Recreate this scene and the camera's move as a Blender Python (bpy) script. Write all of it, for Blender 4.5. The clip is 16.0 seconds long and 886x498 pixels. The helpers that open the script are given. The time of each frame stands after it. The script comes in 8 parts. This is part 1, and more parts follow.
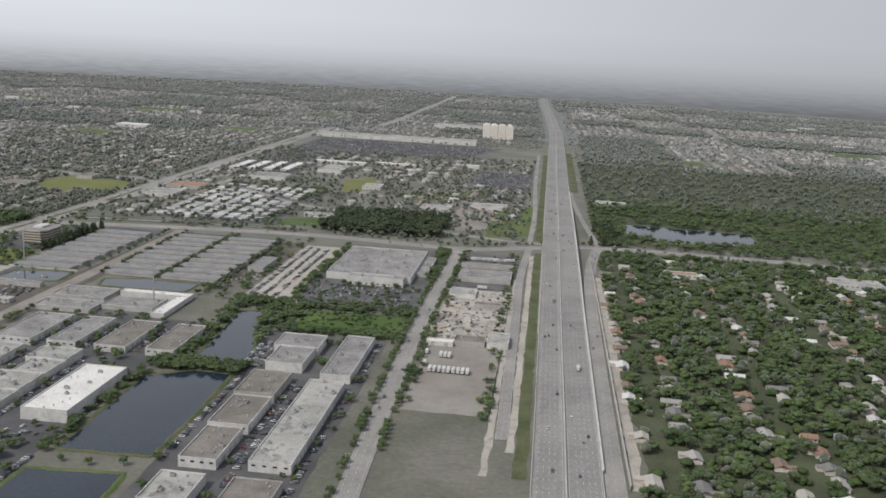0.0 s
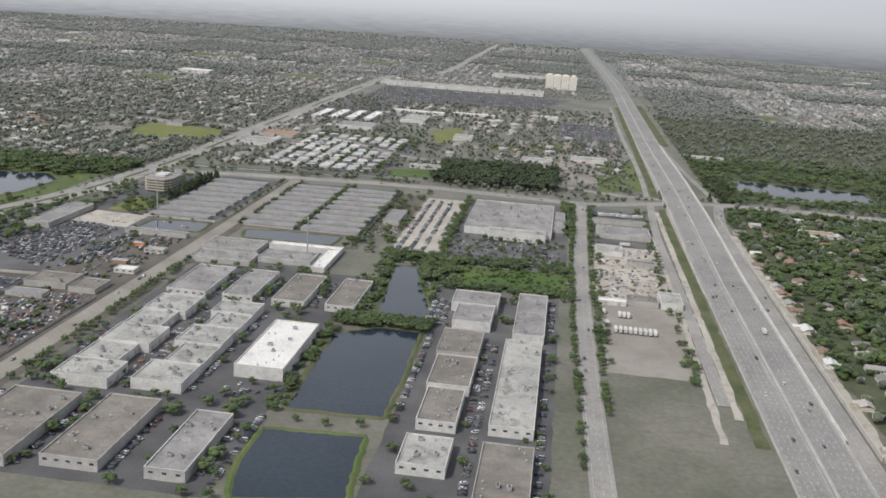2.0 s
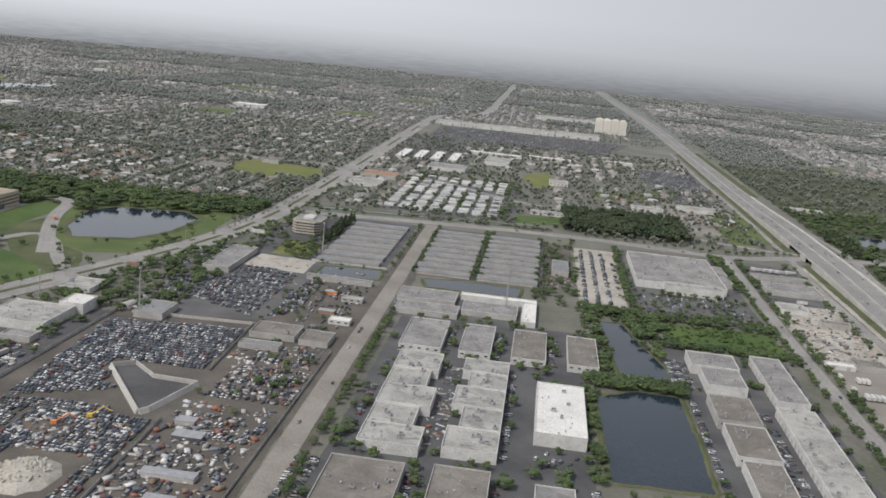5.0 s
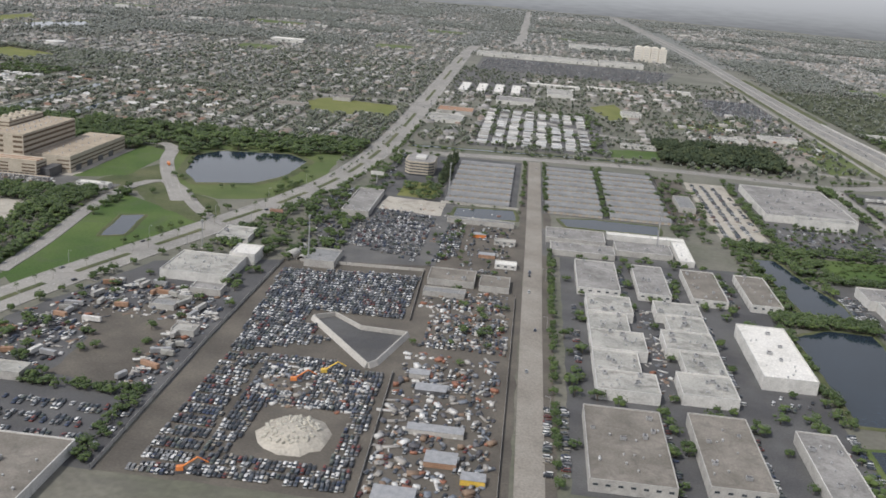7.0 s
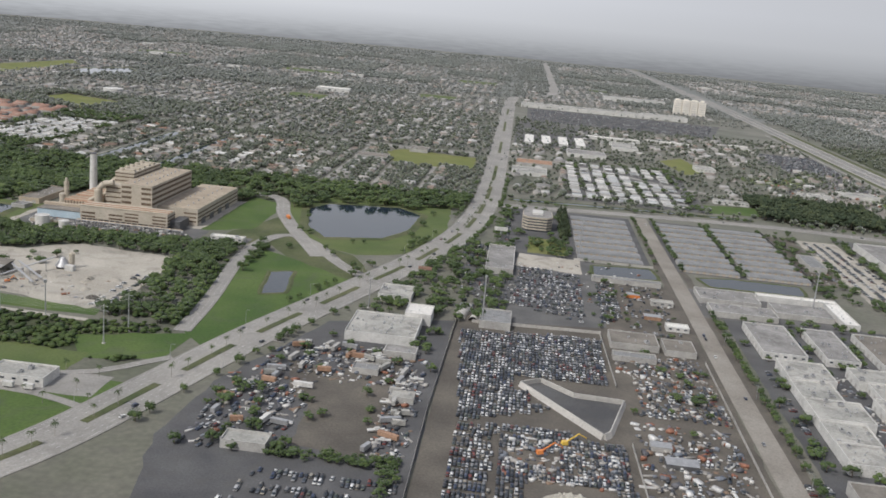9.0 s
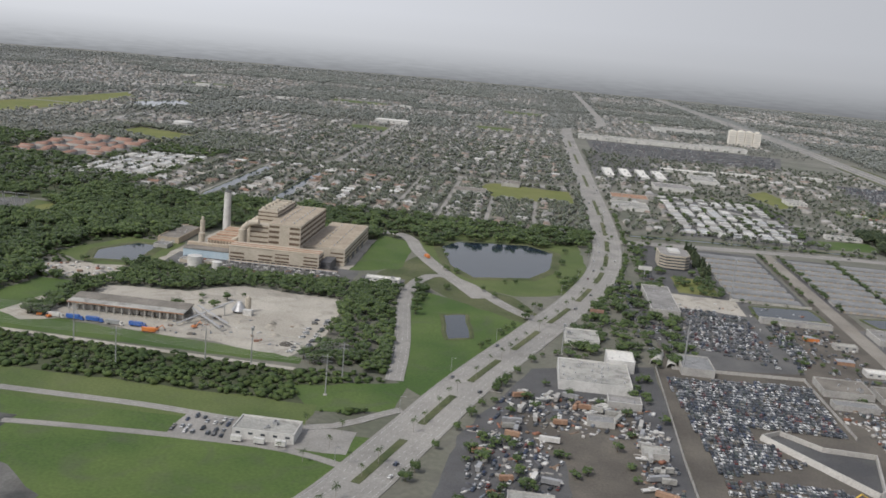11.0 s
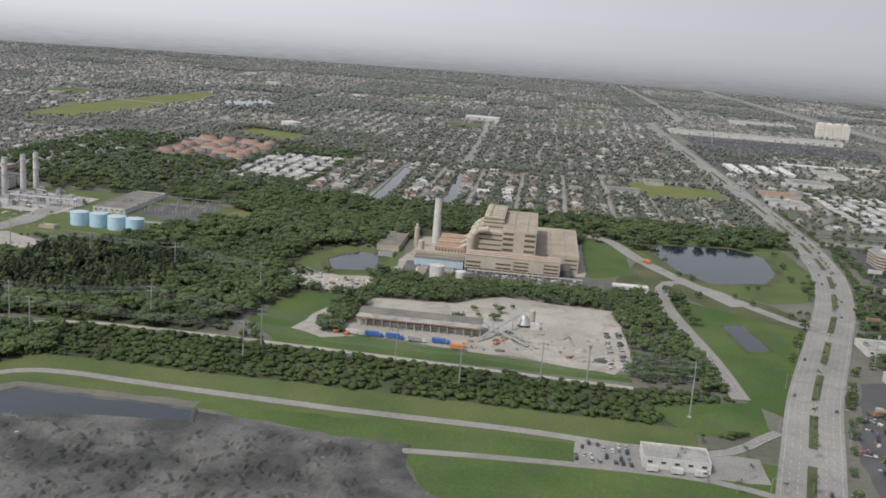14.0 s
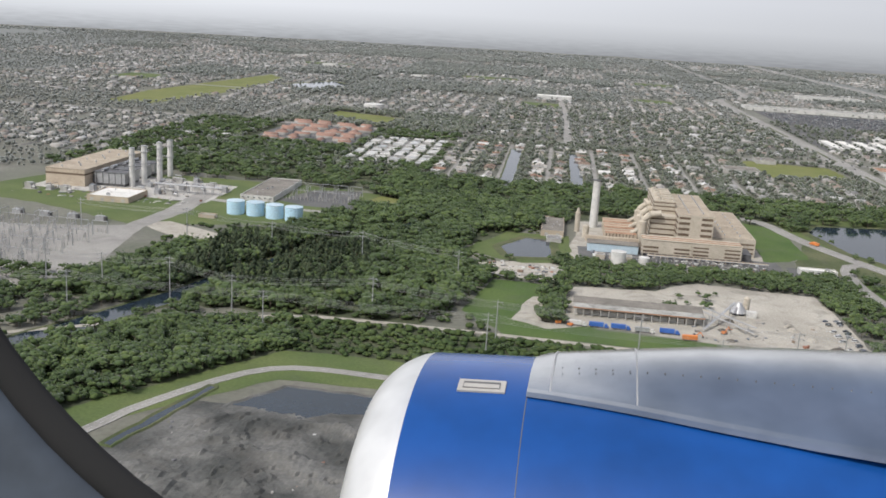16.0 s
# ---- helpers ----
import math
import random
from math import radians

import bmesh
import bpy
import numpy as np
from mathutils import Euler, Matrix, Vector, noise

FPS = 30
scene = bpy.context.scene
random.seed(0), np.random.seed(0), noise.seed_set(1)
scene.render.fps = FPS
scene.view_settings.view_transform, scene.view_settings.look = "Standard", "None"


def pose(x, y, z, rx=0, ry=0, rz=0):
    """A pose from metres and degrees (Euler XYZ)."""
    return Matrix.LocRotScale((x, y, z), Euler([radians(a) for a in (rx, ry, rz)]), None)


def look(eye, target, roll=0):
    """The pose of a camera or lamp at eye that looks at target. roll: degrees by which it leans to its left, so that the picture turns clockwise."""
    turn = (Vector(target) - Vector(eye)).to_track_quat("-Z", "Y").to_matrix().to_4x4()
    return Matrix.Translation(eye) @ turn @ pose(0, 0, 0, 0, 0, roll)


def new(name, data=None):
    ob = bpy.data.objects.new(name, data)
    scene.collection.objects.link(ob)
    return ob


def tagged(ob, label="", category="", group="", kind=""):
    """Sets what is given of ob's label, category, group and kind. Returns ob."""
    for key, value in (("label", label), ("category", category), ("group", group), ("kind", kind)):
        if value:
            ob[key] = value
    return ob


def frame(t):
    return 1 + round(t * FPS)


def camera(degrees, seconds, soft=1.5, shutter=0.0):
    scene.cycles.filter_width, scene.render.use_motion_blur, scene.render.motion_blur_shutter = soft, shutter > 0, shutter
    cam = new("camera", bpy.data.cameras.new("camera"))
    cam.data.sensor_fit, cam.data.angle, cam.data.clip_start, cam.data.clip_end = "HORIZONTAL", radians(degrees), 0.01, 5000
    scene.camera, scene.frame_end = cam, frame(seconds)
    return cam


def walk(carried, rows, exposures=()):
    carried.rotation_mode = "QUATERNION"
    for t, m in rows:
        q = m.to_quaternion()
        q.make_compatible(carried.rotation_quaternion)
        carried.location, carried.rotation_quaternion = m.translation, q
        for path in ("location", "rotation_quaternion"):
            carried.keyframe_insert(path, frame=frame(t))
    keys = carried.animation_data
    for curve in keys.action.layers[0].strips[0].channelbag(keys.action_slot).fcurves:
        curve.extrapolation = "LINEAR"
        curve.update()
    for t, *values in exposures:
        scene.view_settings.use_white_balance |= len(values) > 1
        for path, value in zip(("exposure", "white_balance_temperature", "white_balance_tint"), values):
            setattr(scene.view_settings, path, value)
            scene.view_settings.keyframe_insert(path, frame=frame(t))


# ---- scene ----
cam = camera(49.3, 16.0, soft=1.7)
# the walk may go 40 m in a second at most, so the whole place stands at this scale of its true size
SCALE = 0.535
# seconds, eye in true metres, turn in degrees
ROWS = [
    (0.0, 0.0, 0.0, 256.6, 78.46, -3.14, 6.44),
    (0.5, -35.1, 3.9, 253.9, 77.17, -3.06, 7.05),
    (1.0, -70.4, 6.9, 251.8, 75.99, -3.85, 7.08),
    (1.5, -105.0, 7.4, 250.3, 74.90, -4.04, 7.26),
    (2.0, -140.1, 7.9, 248.5, 75.42, -3.80, 7.49),
    (2.5, -175.2, 10.2, 247.0, 76.18, -3.66, 7.31),
    (3.0, -210.7, 11.6, 245.5, 76.55, -4.40, 7.13),
    (3.5, -245.8, 13.2, 243.2, 77.24, -4.62, 7.08),
    (4.0, -281.1, 14.1, 242.3, 78.13, -5.04, 6.94),
    (6.5, -460.3, 13.6, 236.4, 74.59, -5.49, 6.07),
    (7.0, -496.0, 14.3, 235.0, 73.56, -4.47, 5.80),
    (7.5, -532.6, 16.6, 235.0, 74.60, -4.44, 5.82),
    (8.0, -568.5, 18.2, 233.1, 74.90, -4.89, 5.68),
    (10.5, -751.6, 28.0, 224.2, 78.64, -5.29, 5.21),
    (11.0, -787.6, 31.2, 222.7, 77.99, -5.03, 5.72),
    (11.5, -824.0, 35.4, 220.5, 77.80, -4.81, 5.92),
    (12.0, -860.3, 36.5, 219.0, 77.99, -4.81, 6.13),
    (12.5, -895.9, 37.7, 217.0, 78.47, -4.69, 6.61),
    (13.0, -932.0, 35.9, 216.2, 77.99, -4.38, 6.68),
    (13.5, -968.0, 37.3, 213.9, 78.01, -5.12, 6.39),
    (14.0, -1003.3, 41.6, 211.4, 77.57, -4.31, 6.31),
    (14.5, -1039.5, 43.5, 209.4, 77.10, -4.38, 6.55),
    (15.0, -1075.0, 46.7, 207.7, 76.74, -3.74, 6.82),
    (15.5, -1111.7, 46.1, 205.7, 76.46, -3.98, 7.24),
    (16.0, -1146.7, 47.5, 203.5, 76.28, -3.38, 7.25),
]
# the clip's own exposure drifts as the view tilts: seconds, stops, kelvin, tint
EXPOSURES = [(t, stops, 6200, 9) for t, stops in ((0.0, -0.3), (1.0, -0.08), (2.5, -0.06), (4.0, -0.28), (6.5, -0.12), (8.0, -0.12), (10.5, -0.28), (13.0, -0.27), (15.0, -0.14), (16.0, 0.08))]
walk(cam, [(t, pose(x * SCALE, y * SCALE, z * SCALE, rx, ry, rz)) for t, x, y, z, rx, ry, rz in ROWS], EXPOSURES)

# ---- world and sun ----
SUN_EL, SUN_AZ = 50.0, 222.0  # elevation; bearing from +y, clockwise seen from above
world = bpy.data.worlds.new("hazy_sky")
scene.world = world
world.use_nodes = True
wn, wl = world.node_tree.nodes, world.node_tree.links
wn.clear()
w_out = wn.new("ShaderNodeOutputWorld")
w_bg = wn.new("ShaderNodeBackground")
w_sky = wn.new("ShaderNodeTexSky")
w_sky.sky_type, w_sky.sun_disc = "NISHITA", False
w_sky.sun_elevation, w_sky.sun_rotation = radians(SUN_EL), radians(SUN_AZ)
w_sky.air_density, w_sky.dust_density, w_sky.ozone_density = 1.2, 4.0, 1.5
w_gain = wn.new("ShaderNodeMix")
w_gain.data_type, w_gain.blend_type = "RGBA", "MULTIPLY"
w_gain.inputs[0].default_value = 1.0
w_gain.inputs[7].default_value = (0.135, 0.127, 0.122, 1)
wl.new(w_sky.outputs[0], w_gain.inputs[6])
# the hazy distance all round the horizon, from the last land that shows up into the sky
w_tc = wn.new("ShaderNodeTexCoord")
w_sep = wn.new("ShaderNodeSeparateXYZ")
wl.new(w_tc.outputs["Generated"], w_sep.inputs[0])
w_map = wn.new("ShaderNodeMapRange")
w_map.inputs[1].default_value, w_map.inputs[2].default_value = -0.06, 0.14
wl.new(w_sep.outputs[2], w_map.inputs[0])
w_ramp = wn.new("ShaderNodeValToRGB")
wl.new(w_map.outputs[0], w_ramp.inputs[0])
HAZE = ((0.00, 0.18, 0.183, 0.19), (0.05, 0.215, 0.218, 0.225), (0.11, 0.30, 0.302, 0.31), (0.155, 0.43, 0.431, 0.44),
        (0.227, 0.64, 0.638, 0.65), (0.30, 0.78, 0.775, 0.79), (0.43, 0.86, 0.855, 0.88), (1.0, 0.90, 0.895, 0.93))
els = w_ramp.color_ramp.elements
while len(els) < len(HAZE):
    els.new(0.5)
for el, (p, r, g, b) in zip(els, HAZE):
    el.position, el.color = p, (r, g, b, 1)
# faint streaks of far land below the horizon
w_scale = wn.new("ShaderNodeMapping")
w_scale.inputs["Scale"].default_value = (60, 60, 700)
wl.new(w_tc.outputs["Generated"], w_scale.inputs[0])
w_noise = wn.new("ShaderNodeTexNoise")
w_noise.inputs["Scale"].default_value, w_noise.inputs["Detail"].default_value = 1.0, 5.0
wl.new(w_scale.outputs[0], w_noise.inputs[0])
w_fade = wn.new("ShaderNodeMapRange")
w_fade.inputs[1].default_value, w_fade.inputs[2].default_value = -0.055, -0.012
w_fade.inputs[3].default_value, w_fade.inputs[4].default_value = 0.4, 0.0
wl.new(w_sep.outputs[2], w_fade.inputs[0])
w_str = wn.new("ShaderNodeMapRange")
w_str.inputs[1].default_value, w_str.inputs[2].default_value = 0.35, 0.7
w_str.inputs[3].default_value, w_str.inputs[4].default_value = 0.55, 1.6
wl.new(w_noise.outputs[0], w_str.inputs[0])
w_land = wn.new("ShaderNodeMix")
w_land.data_type, w_land.blend_type = "RGBA", "MULTIPLY"
wl.new(w_fade.outputs[0], w_land.inputs[0])
wl.new(w_ramp.outputs[0], w_land.inputs[6])
wl.new(w_str.outputs[0], w_land.inputs[7])
# the haze glows more on the side of the sun
w_side = wn.new("ShaderNodeMapRange")
w_side.interpolation_type = "SMOOTHSTEP"
w_side.inputs[1].default_value, w_side.inputs[2].default_value = -0.6, 0.5
w_side.inputs[3].default_value, w_side.inputs[4].default_value = 1.08, 0.70
wl.new(w_sep.outputs[0], w_side.inputs[0])
w_lit = wn.new("ShaderNodeMix")
w_lit.data_type, w_lit.blend_type = "RGBA", "MULTIPLY"
w_lit.inputs[0].default_value = 1.0
wl.new(w_land.outputs[2], w_lit.inputs[6])
wl.new(w_side.outputs[0], w_lit.inputs[7])
w_up = wn.new("ShaderNodeMapRange")
w_up.interpolation_type = "SMOOTHSTEP"
w_up.inputs[1].default_value, w_up.inputs[2].default_value = 0.25, 1.0
wl.new(w_sep.outputs[2], w_up.inputs[0])
w_mix = wn.new("ShaderNodeMix")
w_mix.data_type = "RGBA"
wl.new(w_up.outputs[0], w_mix.inputs[0])
wl.new(w_lit.outputs[2], w_mix.inputs[6])
wl.new(w_gain.outputs[2], w_mix.inputs[7])
wl.new(w_mix.outputs[2], w_bg.inputs[0])
w_bg.inputs[1].default_value = 1.0
wl.new(w_bg.outputs[0], w_out.inputs[0])

sun_data = bpy.data.lights.new("sun", "SUN")
sun_data.energy, sun_data.angle, sun_data.color = 2.55, radians(2.0), (1.0, 0.96, 0.90)
sun_ob = new("sun", sun_data)
a, e = radians(SUN_AZ), radians(SUN_EL)
to_sun = Vector((math.sin(a) * math.cos(e), math.cos(a) * math.cos(e), math.sin(e)))
sun_ob.matrix_world = look(to_sun * 400, (0, 0, 0))


# ---- materials ----
def surface(name, c1, c2, scale=0.05, fine=1.5, rough=0.9, metal=0.0, bump=0.0, spread=(0.35, 0.65), tints=None, by="island",
            spec=0.35, sheen=0.0, dirt=0.0, dirt_scale=0.4):
    """A node material: two tones by a broad noise, a finer grain over it, and, with tints, a colour picked per piece."""
    m = bpy.data.materials.new(name)
    m.use_nodes = True
    n, l = m.node_tree.nodes, m.node_tree.links
    bsdf = n["Principled BSDF"]
    geo = n.new("ShaderNodeNewGeometry")
    broad, grain = n.new("ShaderNodeTexNoise"), n.new("ShaderNodeTexNoise")
    for t, s, d in ((broad, scale / SCALE, 4.0), (grain, fine / SCALE, 3.0)):
        t.inputs["Scale"].default_value, t.inputs["Detail"].default_value = s, d
        l.new(geo.outputs["Position"], t.inputs["Vector"])
    spread_node = n.new("ShaderNodeMapRange")
    spread_node.inputs[1].default_value, spread_node.inputs[2].default_value = spread
    l.new(broad.outputs[0], spread_node.inputs[0])
    base = n.new("ShaderNodeMix")
    base.data_type = "RGBA"
    base.inputs[6].default_value, base.inputs[7].default_value = (*c1, 1), (*c2, 1)
    l.new(spread_node.outputs[0], base.inputs[0])
    last = base.outputs[2]
    if tints:
        ramp = n.new("ShaderNodeValToRGB")
        ramp.color_ramp.interpolation = "CONSTANT"
        el = ramp.color_ramp.elements
        while len(el) < len(tints):
            el.new(0.5)
        for i, (x, c) in enumerate(zip(el, tints)):
            x.position, x.color = i / len(tints), (*c, 1)
        if by == "island":
            l.new(geo.outputs["Random Per Island"], ramp.inputs[0])
        else:
            info = n.new("ShaderNodeObjectInfo")
            l.new(info.outputs["Random"], ramp.inputs[0])
        mul = n.new("ShaderNodeMix")
        mul.data_type, mul.blend_type = "RGBA", "MULTIPLY"
        mul.inputs[0].default_value = 1.0
        l.new(last, mul.inputs[6])
        l.new(ramp.outputs[0], mul.inputs[7])
        last = mul.outputs[2]
    amount = n.new("ShaderNodeMapRange")
    amount.inputs[1].default_value, amount.inputs[2].default_value = 0.25, 0.75
    amount.inputs[3].default_value, amount.inputs[4].default_value = 0.78, 1.18
    l.new(grain.outputs[0], amount.inputs[0])
    mul = n.new("ShaderNodeMix")
    mul.data_type, mul.blend_type = "RGBA", "MULTIPLY"
    mul.inputs[0].default_value = 1.0
    l.new(last, mul.inputs[6])
    l.new(amount.outputs[0], mul.inputs[7])
    last = mul.outputs[2]
    if dirt:
        stain = n.new("ShaderNodeTexNoise")
        stain.inputs["Scale"].default_value, stain.inputs["Detail"].default_value = dirt_scale / SCALE, 6.0
        stain.inputs["Distortion"].default_value = 1.2
        l.new(geo.outputs["Position"], stain.inputs["Vector"])
        sm = n.new("ShaderNodeMapRange")
        sm.inputs[1].default_value, sm.inputs[2].default_value = 0.5, 0.72
        sm.inputs[3].default_value, sm.inputs[4].default_value = 0.0, dirt
        l.new(stain.outputs[0], sm.inputs[0])
        mix = n.new("ShaderNodeMix")
        mix.data_type = "RGBA"
        mix.inputs[7].default_value = (0.09, 0.085, 0.075, 1)
        l.new(sm.outputs[0], mix.inputs[0])
        l.new(last, mix.inputs[6])
        last = mix.outputs[2]
    l.new(last, bsdf.inputs["Base Color"])
    bsdf.inputs["Roughness"].default_value, bsdf.inputs["Metallic"].default_value = rough, metal
    bsdf.inputs["Specular IOR Level"].default_value = spec
    # sheen brightens grazing views, an imitation of haze over distance
    if sheen:
        bsdf.inputs["Sheen Weight"].default_value, bsdf.inputs["Sheen Roughness"].default_value = sheen, 0.45
    if bump:
        bp = n.new("ShaderNodeBump")
        bp.inputs["Strength"].default_value, bp.inputs["Distance"].default_value = 0.6, bump * SCALE
        l.new(grain.outputs[0], bp.inputs["Height"])
        l.new(bp.outputs[0], bsdf.inputs["Normal"])
    return m


# the sheen on these two grounds stands in for distance haze
GROUND = surface("mixed_ground", (0.10, 0.106, 0.072), (0.17, 0.164, 0.132), 0.012, 0.25, bump=0.3, dirt=0.5, dirt_scale=0.03, sheen=0.12)
PLAIN = surface("wooded_plain", (0.085, 0.094, 0.075), (0.115, 0.12, 0.10), 0.006, 0.04, rough=0.8, sheen=0.25, dirt=0.25, dirt_scale=0.01)
DRY_GRASS = surface("yellowish_grass", (0.135, 0.158, 0.042), (0.178, 0.185, 0.062), 0.02, 0.5, bump=0.1, dirt=0.15, dirt_scale=0.05)
GRASS = surface("mown_grass", (0.08, 0.115, 0.034), (0.12, 0.148, 0.05), 0.02, 0.6, bump=0.1, dirt=0.18, dirt_scale=0.05)
LUSH = surface("lush_grass", (0.055, 0.100, 0.022), (0.098, 0.142, 0.038), 0.015, 0.5, bump=0.2, dirt=0.32, dirt_scale=0.04)
ROUGH_GRASS = surface("rough_grass", (0.06, 0.08, 0.03), (0.12, 0.125, 0.06), 0.03, 0.4, bump=0.3, dirt=0.25, dirt_scale=0.06)
FOREST_FLOOR = surface("forest_floor", (0.055, 0.066, 0.034), (0.09, 0.10, 0.055), 0.03, 0.4, bump=0.3)
SAND = surface("crushed_shell_sand", (0.355, 0.33, 0.28), (0.46, 0.43, 0.37), 0.02, 0.7, bump=0.05, dirt=0.4, dirt_scale=0.06)
DIRT = surface("yard_dirt", (0.092, 0.083, 0.071), (0.148, 0.133, 0.111), 0.03, 0.7, bump=0.08, dirt=0.5, dirt_scale=0.07)
DUSTY = surface("dusty_road", (0.235, 0.215, 0.185), (0.30, 0.28, 0.245), 0.02, 0.8, rough=0.9, dirt=0.2, dirt_scale=0.05)
ASPHALT = surface("grey_asphalt", (0.095, 0.095, 0.095), (0.15, 0.148, 0.142), 0.03, 0.9, rough=0.85, dirt=0.35, dirt_scale=0.06)
DARK_ASPHALT = surface("dark_asphalt", (0.075, 0.075, 0.078), (0.12, 0.12, 0.12), 0.03, 0.9, rough=0.85, dirt=0.3, dirt_scale=0.08)
ROAD = surface("worn_road", (0.25, 0.242, 0.224), (0.325, 0.312, 0.286), 0.02, 0.8, rough=0.85, dirt=0.25, dirt_scale=0.05)
HIGHWAY = surface("highway_concrete", (0.215, 0.21, 0.20), (0.275, 0.268, 0.25), 0.012, 0.5, rough=0.8, dirt=0.2, dirt_scale=0.03)
CONCRETE = surface("pale_concrete", (0.40, 0.385, 0.355), (0.50, 0.485, 0.45), 0.05, 1.2, dirt=0.25, dirt_scale=0.2)
PAINT_LINE = surface("worn_road_paint", (0.40, 0.40, 0.385), (0.52, 0.52, 0.50), 0.1, 2.0)
LEAF = surface("broadleaf_foliage", (0.047, 0.073, 0.026), (0.078, 0.114, 0.040), 0.02, 0.35, rough=0.8, spec=0.25,
               tints=((1, 1, 1), (0.85, 0.88, 0.88), (1.15, 1.12, 0.98), (0.93, 0.96, 0.9), (1.25, 1.18, 1.0), (0.78, 0.82, 0.8)), sheen=0.15)
# mid-distance leaves: haze put in as a greyer, lifted colour and strong sheen
HAZED_GARDEN_LEAF = surface("garden_foliage", (0.062, 0.076, 0.050), (0.088, 0.102, 0.066), 0.02, 0.3, rough=0.7, spec=0.4, sheen=0.5,
                      tints=((1, 1, 1), (0.88, 0.9, 0.9), (1.12, 1.1, 1.03), (0.8, 0.84, 0.84), (1.2, 1.15, 1.08)))
# grove leaves further off, greyed between near and far tone to imitate haze
HAZED_GROVE_LEAF = surface("plain_grove_foliage", (0.075, 0.087, 0.068), (0.095, 0.105, 0.083), 0.004, 0.1, rough=0.6, spec=0.5, sheen=0.6,
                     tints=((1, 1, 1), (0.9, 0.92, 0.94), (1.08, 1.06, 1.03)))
# palest leaf copy: the haze of the far plain is painted into it
HAZED_LEAF = surface("pale_plain_foliage", (0.092, 0.103, 0.083), (0.112, 0.12, 0.10), 0.004, 0.1, rough=0.6, spec=0.5, sheen=0.8,
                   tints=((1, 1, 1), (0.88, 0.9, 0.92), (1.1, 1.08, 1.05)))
SCRUB_LEAF = surface("scrub_foliage", (0.038, 0.064, 0.019), (0.066, 0.097, 0.031), 0.02, 0.3, rough=0.8, spec=0.3,
                     tints=((1, 1, 1), (0.88, 0.9, 0.88), (1.14, 1.1, 0.97), (0.82, 0.84, 0.82), (1.06, 0.98, 0.88)))
PINE = surface("casuarina_foliage", (0.044, 0.060, 0.036), (0.064, 0.082, 0.047), 0.03, 0.5, rough=0.85, spec=0.2,
               tints=((1, 1, 1), (0.8, 0.85, 0.85), (1.2, 1.15, 1.0)))
BARK = surface("bark", (0.12, 0.095, 0.07), (0.18, 0.15, 0.115), 0.6, 4.0)
PALM_BARK = surface("palm_bark", (0.24, 0.22, 0.19), (0.33, 0.30, 0.26), 0.8, 5.0)
ROOF_GREY = surface("grey_roof_membrane", (0.215, 0.21, 0.20), (0.33, 0.32, 0.305), 0.06, 0.8, dirt=0.55, dirt_scale=0.12)
ROOF_PALE = surface("pale_roof_membrane", (0.30, 0.30, 0.275), (0.43, 0.42, 0.385), 0.05, 0.8, dirt=0.6, dirt_scale=0.09)
ROOF_WHITE = surface("white_roof_coating", (0.66, 0.645, 0.60), (0.74, 0.725, 0.68), 0.04, 0.6, dirt=0.15, dirt_scale=0.1)
ROOF_BROWN = surface("gravel_roof", (0.165, 0.152, 0.13), (0.25, 0.23, 0.20), 0.06, 1.2, dirt=0.45, dirt_scale=0.12)
ROOF_METAL = surface("corrugated_roof", (0.215, 0.22, 0.217), (0.30, 0.30, 0.293), 0.08, 1.0, rough=0.55, metal=0.2, dirt=0.4, dirt_scale=0.15)
WALL_WHITE = surface("white_render", (0.52, 0.515, 0.49), (0.64, 0.63, 0.60), 0.1, 1.5, dirt=0.22, dirt_scale=0.3)
WALL_GREY = surface("grey_render", (0.36, 0.35, 0.33), (0.46, 0.45, 0.42), 0.1, 1.5, dirt=0.25, dirt_scale=0.3)
WALL_TAN = surface("tan_cladding", (0.42, 0.35, 0.27), (0.48, 0.41, 0.32), 0.08, 1.5, dirt=0.12, dirt_scale=0.2)
CREAM = surface("cream_cladding", (0.44, 0.395, 0.32), (0.50, 0.45, 0.37), 0.06, 1.0, dirt=0.18, dirt_scale=0.2)
PALE_CREAM = surface("cream_render", (0.76, 0.72, 0.64), (0.82, 0.78, 0.70), 0.06, 1.0, dirt=0.1, dirt_scale=0.2)
ROOF_TAN = surface("tan_roof_sheet", (0.35, 0.295, 0.225), (0.43, 0.365, 0.28), 0.05, 0.9, dirt=0.35, dirt_scale=0.12)
BROWN = surface("brown_band", (0.115, 0.085, 0.06), (0.155, 0.115, 0.082), 0.1, 1.0)
TERRACOTTA = surface("rust_red_sheet", (0.30, 0.18, 0.115), (0.38, 0.245, 0.165), 0.15, 1.2, dirt=0.3)
PALE_BLUE = surface("pale_blue_sheet", (0.42, 0.53, 0.60), (0.50, 0.60, 0.66), 0.1, 1.0, dirt=0.15)
TANK_BLUE = surface("sky_blue_tank_paint", (0.43, 0.62, 0.75), (0.49, 0.67, 0.79), 0.05, 0.8, rough=0.5, dirt=0.06)
STEEL = surface("galvanised_steel", (0.38, 0.385, 0.39), (0.48, 0.48, 0.48), 0.3, 2.0, rough=0.5, metal=0.5)
DARK_STEEL = surface("dark_steel", (0.10, 0.10, 0.105), (0.16, 0.16, 0.16), 0.3, 2.0, rough=0.6, metal=0.3)
GLASS = surface("dark_window_glass", (0.03, 0.04, 0.05), (0.05, 0.06, 0.07), 0.3, 2.0, rough=0.28, spec=0.5)
RUBBER = surface("black_rubber", (0.012, 0.012, 0.012), (0.02, 0.02, 0.02), 1.0, 6.0)
